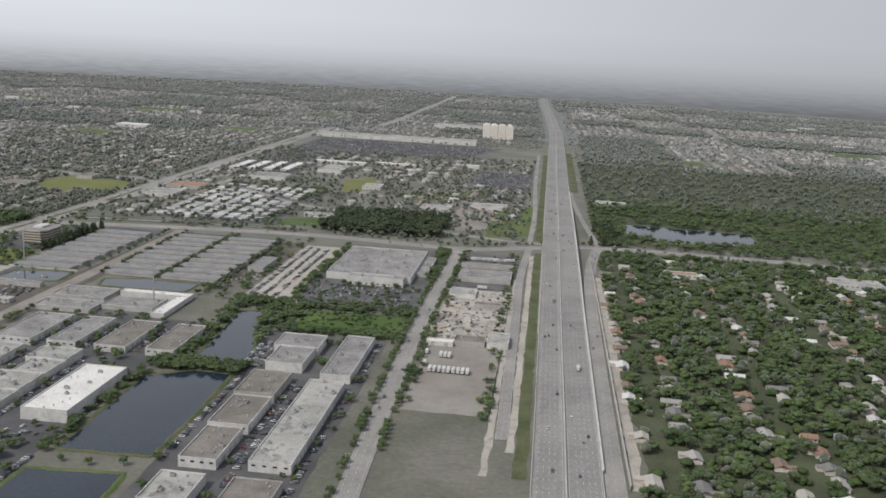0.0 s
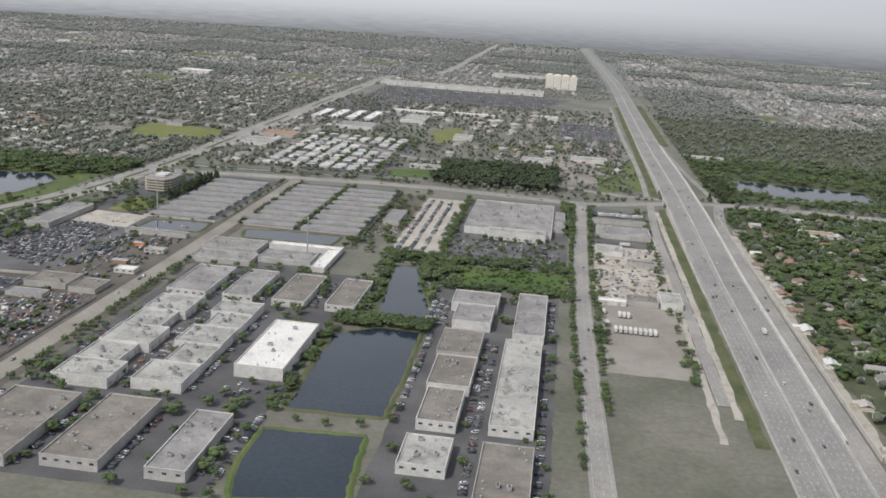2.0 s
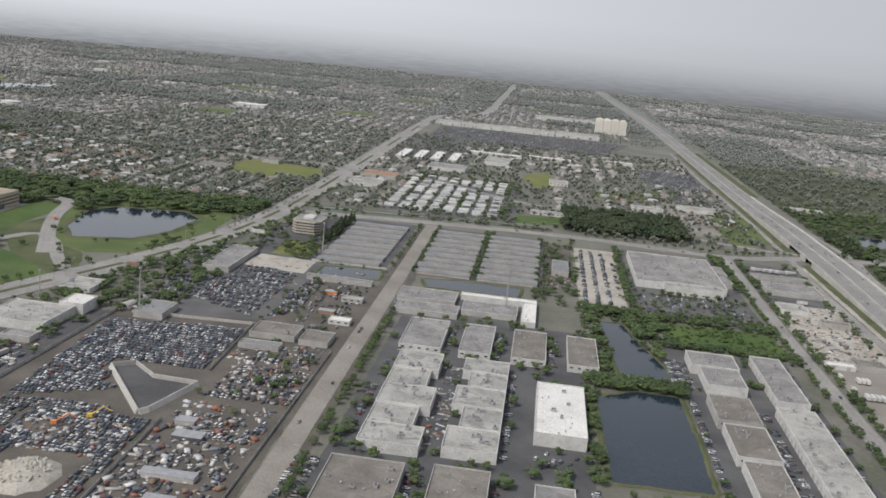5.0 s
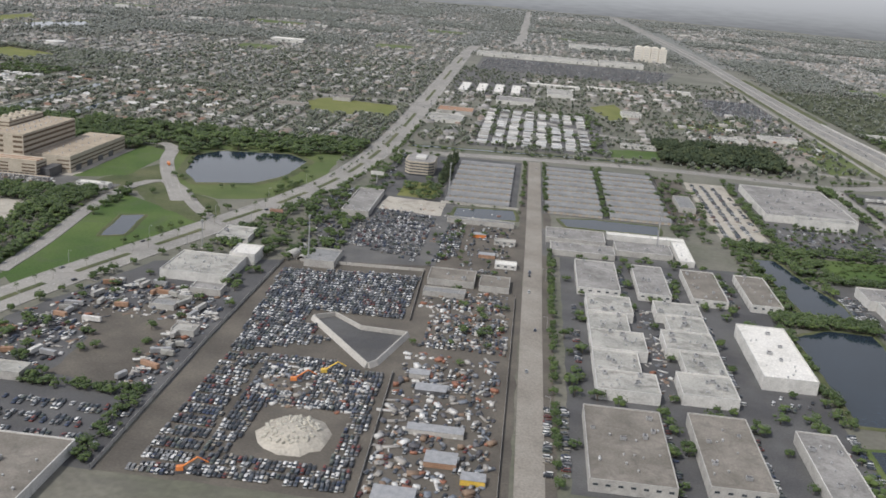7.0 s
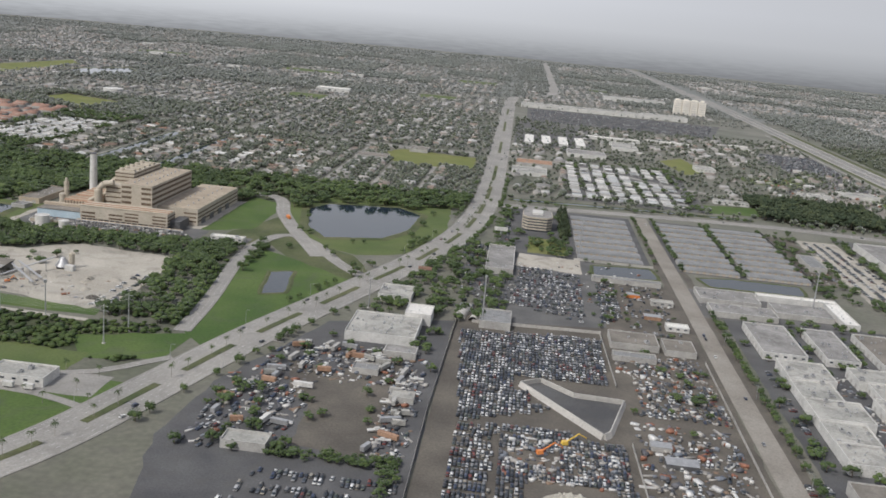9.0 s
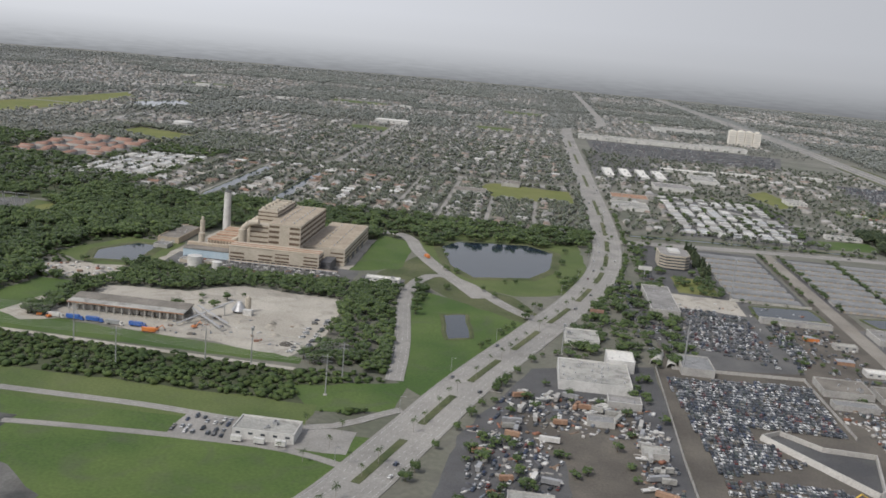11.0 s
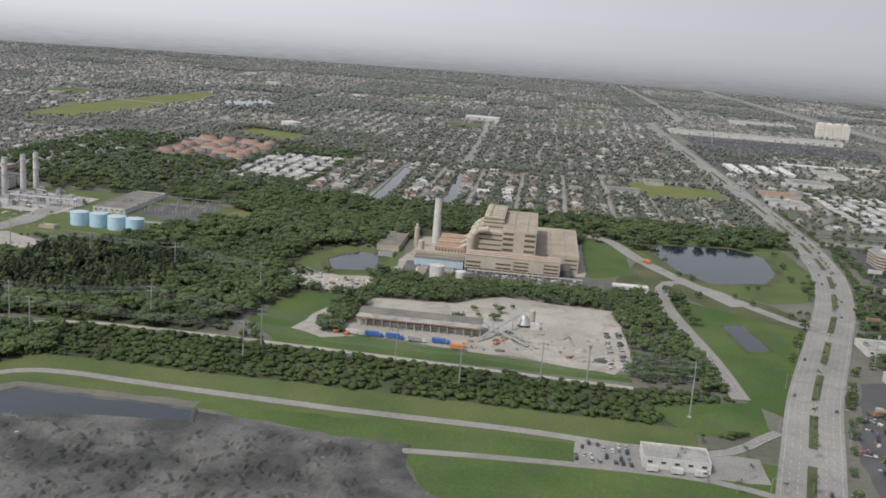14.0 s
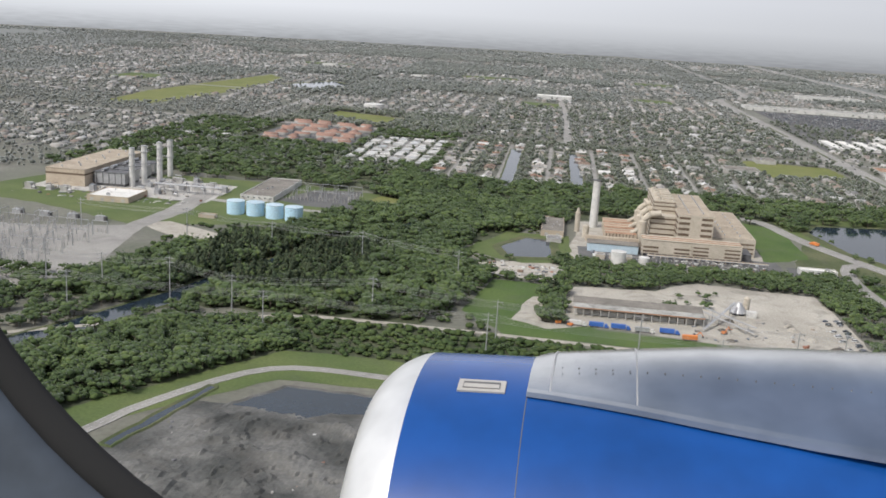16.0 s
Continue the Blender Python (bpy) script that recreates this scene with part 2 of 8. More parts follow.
CAR_TINTS = ((0.62, 0.62, 0.60), (0.04, 0.04, 0.045), (0.28, 0.285, 0.29), (0.07, 0.075, 0.085), (0.10, 0.11, 0.13), (0.15, 0.04, 0.032),
             (0.045, 0.06, 0.11), (0.16, 0.16, 0.165), (0.70, 0.70, 0.68), (0.10, 0.115, 0.095), (0.30, 0.275, 0.23), (0.03, 0.03, 0.035), (0.055, 0.055, 0.06), (0.20, 0.205, 0.21), (0.66, 0.66, 0.65), (0.45, 0.455, 0.46), (0.13, 0.125, 0.12))
CAR_PAINT = surface("car_paint", (0.92, 0.92, 0.92), (1, 1, 1), 0.2, 1.5, rough=0.35, spec=0.5, tints=CAR_TINTS, by="object")
CAR_PAINT_MANY = surface("parked_car_paint", (0.92, 0.92, 0.92), (1, 1, 1), 0.2, 1.5, rough=0.4, spec=0.5, tints=CAR_TINTS)
HOUSE_WALLS = surface("house_render", (0.9, 0.9, 0.9), (1, 1, 1), 0.1, 1.0,
                      tints=((0.62, 0.58, 0.50), (0.70, 0.69, 0.66), (0.55, 0.50, 0.42), (0.66, 0.60, 0.55)), by="object")
# far roofs have haze painted in: tints muted against the near ones below
HAZED_ROOF_TINTS = ((0.274, 0.266, 0.251), (0.38, 0.372, 0.357), (0.236, 0.201, 0.175), (0.319, 0.308, 0.289), (0.471, 0.464, 0.448), (0.266, 0.209, 0.171), (0.228, 0.224, 0.217), (0.357, 0.342, 0.319))
ROOF_TINTS = ((0.31, 0.297, 0.275), (0.516, 0.507, 0.482), (0.232, 0.172, 0.133), (0.378, 0.361, 0.335), (0.619, 0.611, 0.585), (0.284, 0.181, 0.129), (0.206, 0.198, 0.189), (0.43, 0.404, 0.361))
HOUSE_ROOFS = surface("house_roof_shingle", (0.9, 0.9, 0.9), (1, 1, 1), 0.2, 1.5, tints=ROOF_TINTS, by="object")
HAZED_ROOFS = surface("far_roof_shingle", (0.9, 0.9, 0.9), (1, 1, 1), 0.1, 1.0, tints=HAZED_ROOF_TINTS, sheen=0.1)
FAR_WALLS = surface("far_house_render", (0.28, 0.27, 0.25), (0.37, 0.355, 0.33), 0.01, 0.2)
RED_TILE = surface("red_clay_tile", (0.27, 0.165, 0.125), (0.34, 0.215, 0.165), 0.1, 1.0, dirt=0.1)
MOBILE_ROOF = surface("mobile_home_roof", (0.92, 0.92, 0.92), (1, 1, 1), 0.2, 1.0, by="object",
                      tints=((0.66, 0.66, 0.64), (0.56, 0.56, 0.54), (0.70, 0.69, 0.66), (0.40, 0.39, 0.37), (0.50, 0.52, 0.53)))
LANDFILL = surface("landfill_earth", (0.062, 0.064, 0.060), (0.15, 0.148, 0.138), 0.03, 0.5, bump=0.9, dirt=0.55, dirt_scale=0.05, spread=(0.4, 0.6))
RUBBLE = surface("concrete_rubble", (0.9, 0.9, 0.9), (1, 1, 1), 0.4, 2.0, tints=((0.38, 0.36, 0.31), (0.47, 0.45, 0.39), (0.27, 0.255, 0.22)))
JUNK = surface("scrap_paint", (0.85, 0.85, 0.85), (1, 1, 1), 0.3, 1.5, rough=0.6,
               tints=((0.55, 0.54, 0.52), (0.24, 0.17, 0.12), (0.66, 0.66, 0.64), (0.14, 0.14, 0.15), (0.34, 0.325, 0.30), (0.10, 0.10, 0.11), (0.60, 0.59, 0.56), (0.20, 0.22, 0.25), (0.42, 0.40, 0.37), (0.30, 0.14, 0.09)))
BLUE_PAINT = surface("blue_plant_paint", (0.045, 0.11, 0.36), (0.06, 0.15, 0.44), 0.3, 1.5, rough=0.5)
ORANGE_PAINT = surface("orange_plant_paint", (0.60, 0.19, 0.05), (0.68, 0.25, 0.08), 0.3, 1.5, rough=0.5)
YELLOW_PAINT = surface("yellow_plant_paint", (0.62, 0.42, 0.07), (0.70, 0.48, 0.10), 0.3, 1.5, rough=0.5)

ENGINE_BLUE = surface("glossy_blue_paint", (0.009, 0.062, 0.245), (0.010, 0.066, 0.26), 0.4, 3.0, rough=0.22, spec=0.6)
POLISHED = surface("polished_lip_metal", (0.64, 0.64, 0.625), (0.69, 0.69, 0.675), 0.5, 3.0, rough=0.4, metal=0.5)
BARE_METAL = surface("bare_grey_metal", (0.66, 0.655, 0.64), (0.72, 0.715, 0.70), 0.5, 3.0, rough=0.2, metal=1.0)
# cabin shade is put into this dark base colour; the sun reaches the panel
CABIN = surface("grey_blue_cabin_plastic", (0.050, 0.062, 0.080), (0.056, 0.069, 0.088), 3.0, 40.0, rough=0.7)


def water_material(name, c, rough):
    m = surface(name, c, tuple(v * 1.25 for v in c), 0.02, 0.3, rough=rough, spec=0.22)
    n, l = m.node_tree.nodes, m.node_tree.links
    geo, ripple, bp = n.new("ShaderNodeNewGeometry"), n.new("ShaderNodeTexNoise"), n.new("ShaderNodeBump")
    ripple.inputs["Scale"].default_value, ripple.inputs["Detail"].default_value = 0.5 / SCALE, 4.0
    l.new(geo.outputs["Position"], ripple.inputs["Vector"])
    l.new(ripple.outputs[0], bp.inputs["Height"])
    bp.inputs["Strength"].default_value, bp.inputs["Distance"].default_value = 0.12, 0.25 * SCALE
    l.new(bp.outputs[0], n["Principled BSDF"].inputs["Normal"])
    return m


WATER = water_material("lake_water", (0.020, 0.030, 0.042), 0.07)


# ---- mesh helpers ----
class Shape:
    """Collects vertices and faces of one mesh."""

    def __init__(self):
        self.v, self.f, self.m = [], [], []

    def add(self, verts, faces, mat=0):
        k = len(self.v)
        self.v += verts
        self.f += [tuple(i + k for i in f) for f in faces]
        self.m += [mat] * len(faces)
        return self

    def box(self, x0, y0, z0, x1, y1, z1, mat=0, taper=0.0):
        t = taper
        return self.add([(x0, y0, z0), (x1, y0, z0), (x1, y1, z0), (x0, y1, z0), (x0 + t, y0 + t, z1), (x1 - t, y0 + t, z1), (x1 - t, y1 - t, z1), (x0 + t, y1 - t, z1)],
                        [(3, 2, 1, 0), (4, 5, 6, 7), (0, 1, 5, 4), (1, 2, 6, 5), (2, 3, 7, 6), (3, 0, 4, 7)], mat)

    def cyl(self, x, y, z0, z1, r0, r1=None, n=16, mat=0, dome=0.0):
        r1 = r0 if r1 is None else r1
        ring = [(math.cos(2 * math.pi * i / n), math.sin(2 * math.pi * i / n)) for i in range(n)]
        v = [(x + c * r0, y + s * r0, z0) for c, s in ring] + [(x + c * r1, y + s * r1, z1) for c, s in ring]
        f = [(i, (i + 1) % n, n + (i + 1) % n, n + i) for i in range(n)] + [tuple(range(n - 1, -1, -1))]
        if dome:
            v.append((x, y, z1 + dome))
            f += [(n + i, n + (i + 1) % n, 2 * n) for i in range(n)]
        else:
            f.append(tuple(range(n, 2 * n)))
        return self.add(v, f, mat)

    def tube(self, a, b, r, n=8, mat=0, r2=None):
        a, b = Vector(a), Vector(b)
        q = (b - a).to_track_quat("Z", "Y")
        r2 = r if r2 is None else r2
        v = []
        for p, rr in ((a, r), (b, r2)):
            v += [tuple(p + q @ Vector((math.cos(2 * math.pi * i / n) * rr, math.sin(2 * math.pi * i / n) * rr, 0))) for i in range(n)]
        return self.add(v, [(i, (i + 1) % n, n + (i + 1) % n, n + i) for i in range(n)] + [tuple(range(n - 1, -1, -1)), tuple(range(n, 2 * n))], mat)

    def chain(self, pts, r, n=3, mat=0):
        """One tube along a row of points that lie roughly on a line."""
        v = []
        for i, p in enumerate(pts):
            a, b = Vector(pts[max(i - 1, 0)]), Vector(pts[min(i + 1, len(pts) - 1)])
            q = (b - a).to_track_quat("Z", "Y")
            v += [tuple(Vector(p) + q @ Vector((math.cos(2 * math.pi * k / n) * r, math.sin(2 * math.pi * k / n) * r, 0))) for k in range(n)]
        f = [(i * n + k, i * n + (k + 1) % n, i * n + n + (k + 1) % n, i * n + n + k) for i in range(len(pts) - 1) for k in range(n)]
        return self.add(v, f, mat)

    def prism(self, pts, z0, z1, mat=0):
        n = len(pts)
        return self.add([(x, y, z0) for x, y in pts] + [(x, y, z1) for x, y in pts],
                        [tuple(range(n - 1, -1, -1)), tuple(range(n, 2 * n))] + [(i, (i + 1) % n, n + (i + 1) % n, n + i) for i in range(n)], mat)

    def gable(self, x0, y0, x1, y1, z0, z1, over=0.4, mat=0, along="x", thick=0.18):
        """A pitched roof with overhang; ridge along x or y."""
        if along == "y":
            s = Shape().gable(y0, x0, y1, x1, z0, z1, over, mat, "x", thick)
            return self.add([(b, a, c) for a, b, c in s.v], [tuple(reversed(f)) for f in s.f], mat)
        ym, x0, x1, ya, yb = (y0 + y1) / 2, x0 - over, x1 + over, y0 - over, y1 + over
        v = []
        for x in (x0, x1):
            v += [(x, ya, z0), (x, ym, z1), (x, yb, z0), (x, ya, z0 - thick), (x, ym, z1 - thick), (x, yb, z0 - thick)]
        return self.add(v, [(0, 6, 7, 1), (1, 7, 8, 2), (3, 4, 10, 9), (4, 5, 11, 10), (0, 3, 9, 6), (2, 8, 11, 5), (0, 1, 4, 3), (1, 2, 5, 4), (6, 9, 10, 7), (7, 10, 11, 8)], mat)

    def mesh(self, name, mats):
        me = bpy.data.meshes.new(name)
        me.from_pydata(self.v, [], self.f)
        for m in mats if isinstance(mats, (list, tuple)) else [mats]:
            me.materials.append(m)
        if any(self.m):
            me.polygons.foreach_set("material_index", self.m)
        me.update()
        return me


def thing(name, x, y, z=0.0, label="", category="", group="", kind="", rz=0.0):
    ob = new(name)
    ob.empty_display_size = 0.5
    ob.matrix_basis = pose(x, y, z, 0, 0, rz)
    return tagged(ob, label, category, group, kind)


def part(name, shape, mats, parent, label="", at=None):
    me = shape if isinstance(shape, bpy.types.Mesh) else shape.mesh(name, mats)
    ob = new(name, me)
    ob.parent = parent
    if at is not None:
        ob.matrix_basis = at
    return tagged(ob, label)


KIN = {}


def clone(ob, m):
    """copy_thing() for things with one level of parts; it looks the parts up once, so that hundreds of copies build quickly."""
    kin = KIN.setdefault(ob.name, list(ob.children))
    made = ob.copy()
    scene.collection.objects.link(made)
    for c in kin:
        k = c.copy()
        scene.collection.objects.link(k)
        k.parent = made
    made.matrix_basis = m
    return made


def solid(name, shape, mats, label="", category="", group="", kind="", m=None):
    ob = new(name, shape.mesh(name, mats))
    if m is not None:
        ob.matrix_basis = m
    return tagged(ob, label, category, group, kind)


def bulk(name, protos, places, mats, label, category, seed=1, smooth=False, shade_jitter=0.0):
    """ONE mesh of very many alike things: protos are (verts, tris, mat) arrays, places rows of x, y, z, turn, width, height."""
    if not len(places):
        return None
    rng = np.random.default_rng(seed)
    pick = rng.integers(0, len(protos), len(places))
    vs, fs, ms, base = [], [], [], 0
    for k, (pv, pf, pm) in enumerate(protos):
        rows = places[pick == k]
        if not len(rows):
            continue
        c, s = np.cos(rows[:, 3])[:, None], np.sin(rows[:, 3])[:, None]
        w, h = rows[:, 4][:, None], rows[:, 5][:, None]
        x, y, z = pv[None, :, 0] * w, pv[None, :, 1] * w, pv[None, :, 2] * h
        out = np.stack([rows[:, 0][:, None] + c * x - s * y, rows[:, 1][:, None] + s * x + c * y, rows[:, 2][:, None] + z], -1)
        n = len(rows)
        fs.append((pf[None] + (np.arange(n) * len(pv))[:, None, None] + base).reshape(-1, 3))
        ms.append(np.tile(pm, n))
        vs.append(out.reshape(-1, 3))
        base += n * len(pv)
    v, f, mi = np.concatenate(vs).astype(np.float32), np.concatenate(fs).astype(np.int32), np.concatenate(ms).astype(np.int32)
    me = bpy.data.meshes.new(name)
    me.vertices.add(len(v))
    me.vertices.foreach_set("co", v.ravel())
    me.loops.add(f.size)
    me.loops.foreach_set("vertex_index", f.ravel())
    me.polygons.add(len(f))
    me.polygons.foreach_set("loop_start", np.arange(0, f.size, 3, dtype=np.int32))
    me.polygons.foreach_set("loop_total", np.full(len(f), 3, np.int32))
    me.polygons.foreach_set("material_index", mi)
    for m in mats:
        me.materials.append(m)
    me.update(calc_edges=True)
    return tagged(new(name, me), label, category, kind="stuff")


def proto(shape):
    """A Shape as arrays of vertices, triangles and material numbers, for bulk()."""
    tri, mi = [], []
    for f, m in zip(shape.f, shape.m):
        for i in range(1, len(f) - 1):
            tri.append((f[0], f[i], f[i + 1]))
            mi.append(m)
    return np.array(shape.v, float), np.array(tri, int), np.array(mi, int)


LAYER, ROAD_LAYER = [], []  # each sheet lies a little above the last
# what is taken up on the plan, so that trees and houses keep off it: x0, y0, x1, y1 of plots; polylines with a half width
PLOTS, LINES, POLYS, WATERS = [], [], [], []


def keep(x0, y0, x1, y1):
    PLOTS.append((x0, y0, x1, y1))


def free(x, y, margin=0.0, lots=True):
    ok = np.ones(len(x), bool)
    for x0, y0, x1, y1 in PLOTS:
        ok &= ~((x > x0 - margin) & (x < x1 + margin) & (y > y0 - margin) & (y < y1 + margin))
    for pts, half in LINES:
        for (ax, ay), (bx, by) in zip(pts, pts[1:]):
            dx, dy = bx - ax, by - ay
            k = np.clip(((x - ax) * dx + (y - ay) * dy) / (dx * dx + dy * dy), 0, 1)
            ok &= (x - ax - k * dx) ** 2 + (y - ay - k * dy) ** 2 > (half + margin) ** 2
    for pts in POLYS if lots else WATERS:
        inside = np.zeros(len(x), bool)
        for (ax, ay), (bx, by) in zip(pts, pts[1:] + pts[:1]):
            if ay != by:
                inside ^= ((ay > y) != (by > y)) & (x < (bx - ax) * (y - ay) / (by - ay) + ax)
        ok &= ~inside
    return ok


def smooth_line(pts, step=14.0):
    """Rounds a polyline (Catmull-Rom)."""
    p = [Vector(q) for q in pts]
    p = [2 * p[0] - p[1]] + p + [2 * p[-1] - p[-2]]
    out = []
    for i in range(1, len(p) - 2):
        n = max(1, int((p[i + 1] - p[i]).length / step))
        n = min(n, 14)
        for k in range(n):
            t = k / n
            out.append(0.5 * (2 * p[i] + (p[i + 1] - p[i - 1]) * t + (2 * p[i - 1] - 5 * p[i] + 4 * p[i + 1] - p[i + 2]) * t * t + (3 * p[i] - p[i - 1] - 3 * p[i + 1] + p[i + 2]) * t ** 3))
    return out + [p[-2]]


def normals(pts):
    out = []
    for i in range(len(pts)):
        d = (pts[min(i + 1, len(pts) - 1)] - pts[max(i - 1, 0)]).normalized()
        out.append(Vector((d.y, -d.x)))  # to the right of the way
    return out


def ribbon(shape, pts, a, b, z=0.1, thick=0.0, mat=0, height=None):
    """A strip beside a line, from offset a to b (right is positive); height(x, y) adds to z; thick gives it side faces."""
    nn = normals(pts)
    rise = height or (lambda x, y: 0.0)
    v, f = [], []
    for p, q in zip(pts, nn):
        for o in (a, b):
            x, y = p + q * o
            v.append((x, y, z + rise(x, y)))
    if thick:
        for p, q in zip(pts, nn):
            for o in (a, b):
                x, y = p + q * o
                v.append((x, y, z - thick + rise(x, y)))
    n = len(pts)
    for i in range(n - 1):
        f.append((2 * i, 2 * i + 1, 2 * i + 3, 2 * i + 2))
        if thick:
            k = 2 * n
            f.append((2 * i, 2 * i + 2, k + 2 * i + 2, k + 2 * i))
            f.append((2 * i + 1, k + 2 * i + 1, k + 2 * i + 3, 2 * i + 3))
    return shape.add(v, f, mat)


def dashes(shape, pts, offset, z, dash, gap, width, mat=0, height=None):
    rise = height or (lambda x, y: 0.0)
    nn = normals(pts)
    for i in range(len(pts) - 1):
        p, d = pts[i], pts[i + 1] - pts[i]
        length, s = d.length, 0.0
        d = d.normalized()
        while s + dash < length:
            a, b = p + d * s + nn[i] * offset, p + d * (s + dash) + nn[i] * offset
            w = nn[i] * width / 2
            v = [(q.x, q.y, z + rise(q.x, q.y)) for q in (a - w, a + w, b + w, b - w)]
            shape.add(v, [(0, 1, 2, 3)], mat)
            s += dash + gap


def patch(name, pts, mat, z=0.05, label="", wobble=0.0, seed=3, block=True, category="ground"):
    """A flat area of ground cover with a slightly uneven outline."""
    rng = random.Random(seed)
    out = []
    for (ax, ay), (bx, by) in zip(pts, pts[1:] + pts[:1]):
        n = max(1, int(math.hypot(bx - ax, by - ay) / 12)) if wobble else 1
        for k in range(n):
            out.append((ax + (bx - ax) * k / n + rng.uniform(-wobble, wobble), ay + (by - ay) * k / n + rng.uniform(-wobble, wobble)))
    LAYER.append(1)
    z += 0.0012 * len(LAYER)
    s = Shape().add([(x, y, z) for x, y in out], [tuple(range(len(out)))])
    if block:
        POLYS.append(list(pts))
    ob = solid(name, s, mat, label, category, kind="structure")
    return ob


def rect(x0, y0, x1, y1):
    return [(x0, y0), (x1, y0), (x1, y1), (x0, y1)]


def lake(pts, label, bank=3.5, name="water", bank_mat=None):
    """A sheet of water with a grassed bank round it."""
    full = []
    for a, b in zip(pts, pts[1:] + pts[:1]):
        full += [a, (a[0] * 0.82 + b[0] * 0.18, a[1] * 0.82 + b[1] * 0.18), (a[0] * 0.18 + b[0] * 0.82, a[1] * 0.18 + b[1] * 0.82)]
    line = smooth_line([*full, full[0]], 6.0)[:-1]
    rng = random.Random(len(pts))
    area = sum(a.x * b.y - b.x * a.y for a, b in zip(line, line[1:] + line[:1]))
    if area < 0:
        line.reverse()
    n = len(line)
    nn = []
    for i in range(n):
        d = (line[(i + 1) % n] - line[i - 1]).normalized()
        nn.append(Vector((d.y, -d.x)))
    line = [p + q * rng.uniform(-0.8, 0.8) for p, q in zip(line, nn)]
    s = Shape().add([(p.x, p.y, 0.34) for p in line], [tuple(range(n))])
    water = solid(name, s, WATER, label, "lake", kind="structure")
    b = Shape()
    v = []
    for o, z in ((-0.6, 0.32), (1.2, 0.85), (bank, 0.2)):
        v += [(*(p + q * o), z) for p, q in zip(line, nn)]
    f = []
    for r in (0, 1):
        f += [(r * n + i, r * n + n + i, r * n + n + (i + 1) % n, r * n + (i + 1) % n) for i in range(n)]
    part("bank", b.add(v, f), bank_mat or ROUGH_GRASS, water, "sloping grassed bank")
    POLYS.append([tuple(p + q * 1.5) for p, q in zip(line, nn)])
    WATERS.append(POLYS[-1])
    return water


# ---- ground ----
def ground_sheet():
    """One round sheet of land, out to where the haze takes over, with an uneven rim."""
    s, n = Shape(), 180
    rings = (0, 900, 1800, 2800, 4000, 5200, 6400)
    v = [(-570.0, 0.0, 0.0)]
    for r in rings[1:]:
        for k in range(n):
            a = 2 * math.pi * k / n
            q = r + (280 * noise.noise((3 * math.cos(a), 3 * math.sin(a), 4.0)) + 120 * noise.noise((17 * math.cos(a), 17 * math.sin(a), 2.0)) if r == rings[-1] else 0)
            v.append((-570 + q * math.cos(a), q * math.sin(a), 0.0))
    f = [(0, 1 + k, 1 + (k + 1) % n) for k in range(n)]
    for i in range(len(rings) - 2):
        f += [(1 + i * n + k, 1 + i * n + n + k, 1 + i * n + n + (k + 1) % n, 1 + i * n + (k + 1) % n) for k in range(n)]
    return solid("ground", s.add(v, f), GROUND, "flat mixed ground of grass, soil and pale sand", "ground", kind="structure")


def wooded_plain():
    """The darker, tree-covered land beyond the towns, a ring sector with an uneven near edge."""
    n, inner, outer = 90, [], []
    for k in range(n + 1):
        a = math.pi * (0.02 + 0.96 * k / n)
        q = 3050 + 300 * noise.noise((4 * math.cos(a), 4 * math.sin(a), 7.0))
        w = 6150 + 180 * noise.noise((9 * math.cos(a), 9 * math.sin(a), 3.0))
        inner.append((-570 + q * math.cos(a), q * math.sin(a), 0.03))
        outer.append((-570 + w * math.cos(a), w * math.sin(a), 0.03))
    f = [(k, n + 1 + k, n + 2 + k, k + 1) for k in range(n)]
    solid("wooded_ground", Shape().add(inner + outer, f), PLAIN, "dull green wooded ground of the far plain", "ground", kind="structure")


wooded_plain()
ground_sheet()


# ---- roads ----
def road(name, pts, width, label, mat=None, z=0.28, lanes=2, median=0.0, kerb=True, smooth=True):
    line = smooth_line(pts) if smooth else [Vector(p) for p in pts]
    h = width / 2
    ROAD_LAYER.append(1)
    z += 0.006 * len(ROAD_LAYER)
    s = Shape()
    ribbon(s, line, -h, h, z, 0.3)
    ob = solid(name, s, mat or ROAD, label, "road", kind="structure")
    if kerb:
        for side in (-1, 1):
            k = Shape()
            ribbon(k, line, side * h if side > 0 else -h - 1.8, h + 1.8 if side > 0 else -h, z + 0.12, 0.42)
            part("kerb", k, ROAD, ob, "worn concrete kerb and footway")
    if lanes > 1:
        marks = Shape()
        lw = (width - median) / lanes
        for i in range(1, lanes):
            o = -h + i * lw + (median if i >= lanes / 2 and median else 0)
            if median and i == lanes / 2:
                continue
            dashes(marks, line, o, z + 0.03, 3.0, 6.0, 0.3)
        for o in (-h + 0.5, h - 0.5):
            dashes(marks, line, o, z + 0.03, 13.0, 0.0, 0.25)
        if marks.f:
            tagged(part("lane_markings", marks, PAINT_LINE, ob, "white painted lane lines"), kind="stuff")
    if median:
        k = 1
        while k < len(line) - 6 and line[k].y < 2700:
            m = Shape()
            ribbon(m, line[k:k + 5], -median / 2, median / 2, z + 0.2, 0.2)
            part("median", m, ROUGH_GRASS if k % 2 else DUSTY, ob, "grassed median island between turning lanes")
            k += 6 if line[k].y < 1400 else 8
    LINES.append(([tuple(p) for p in line], h + 2.5))
    return ob, line


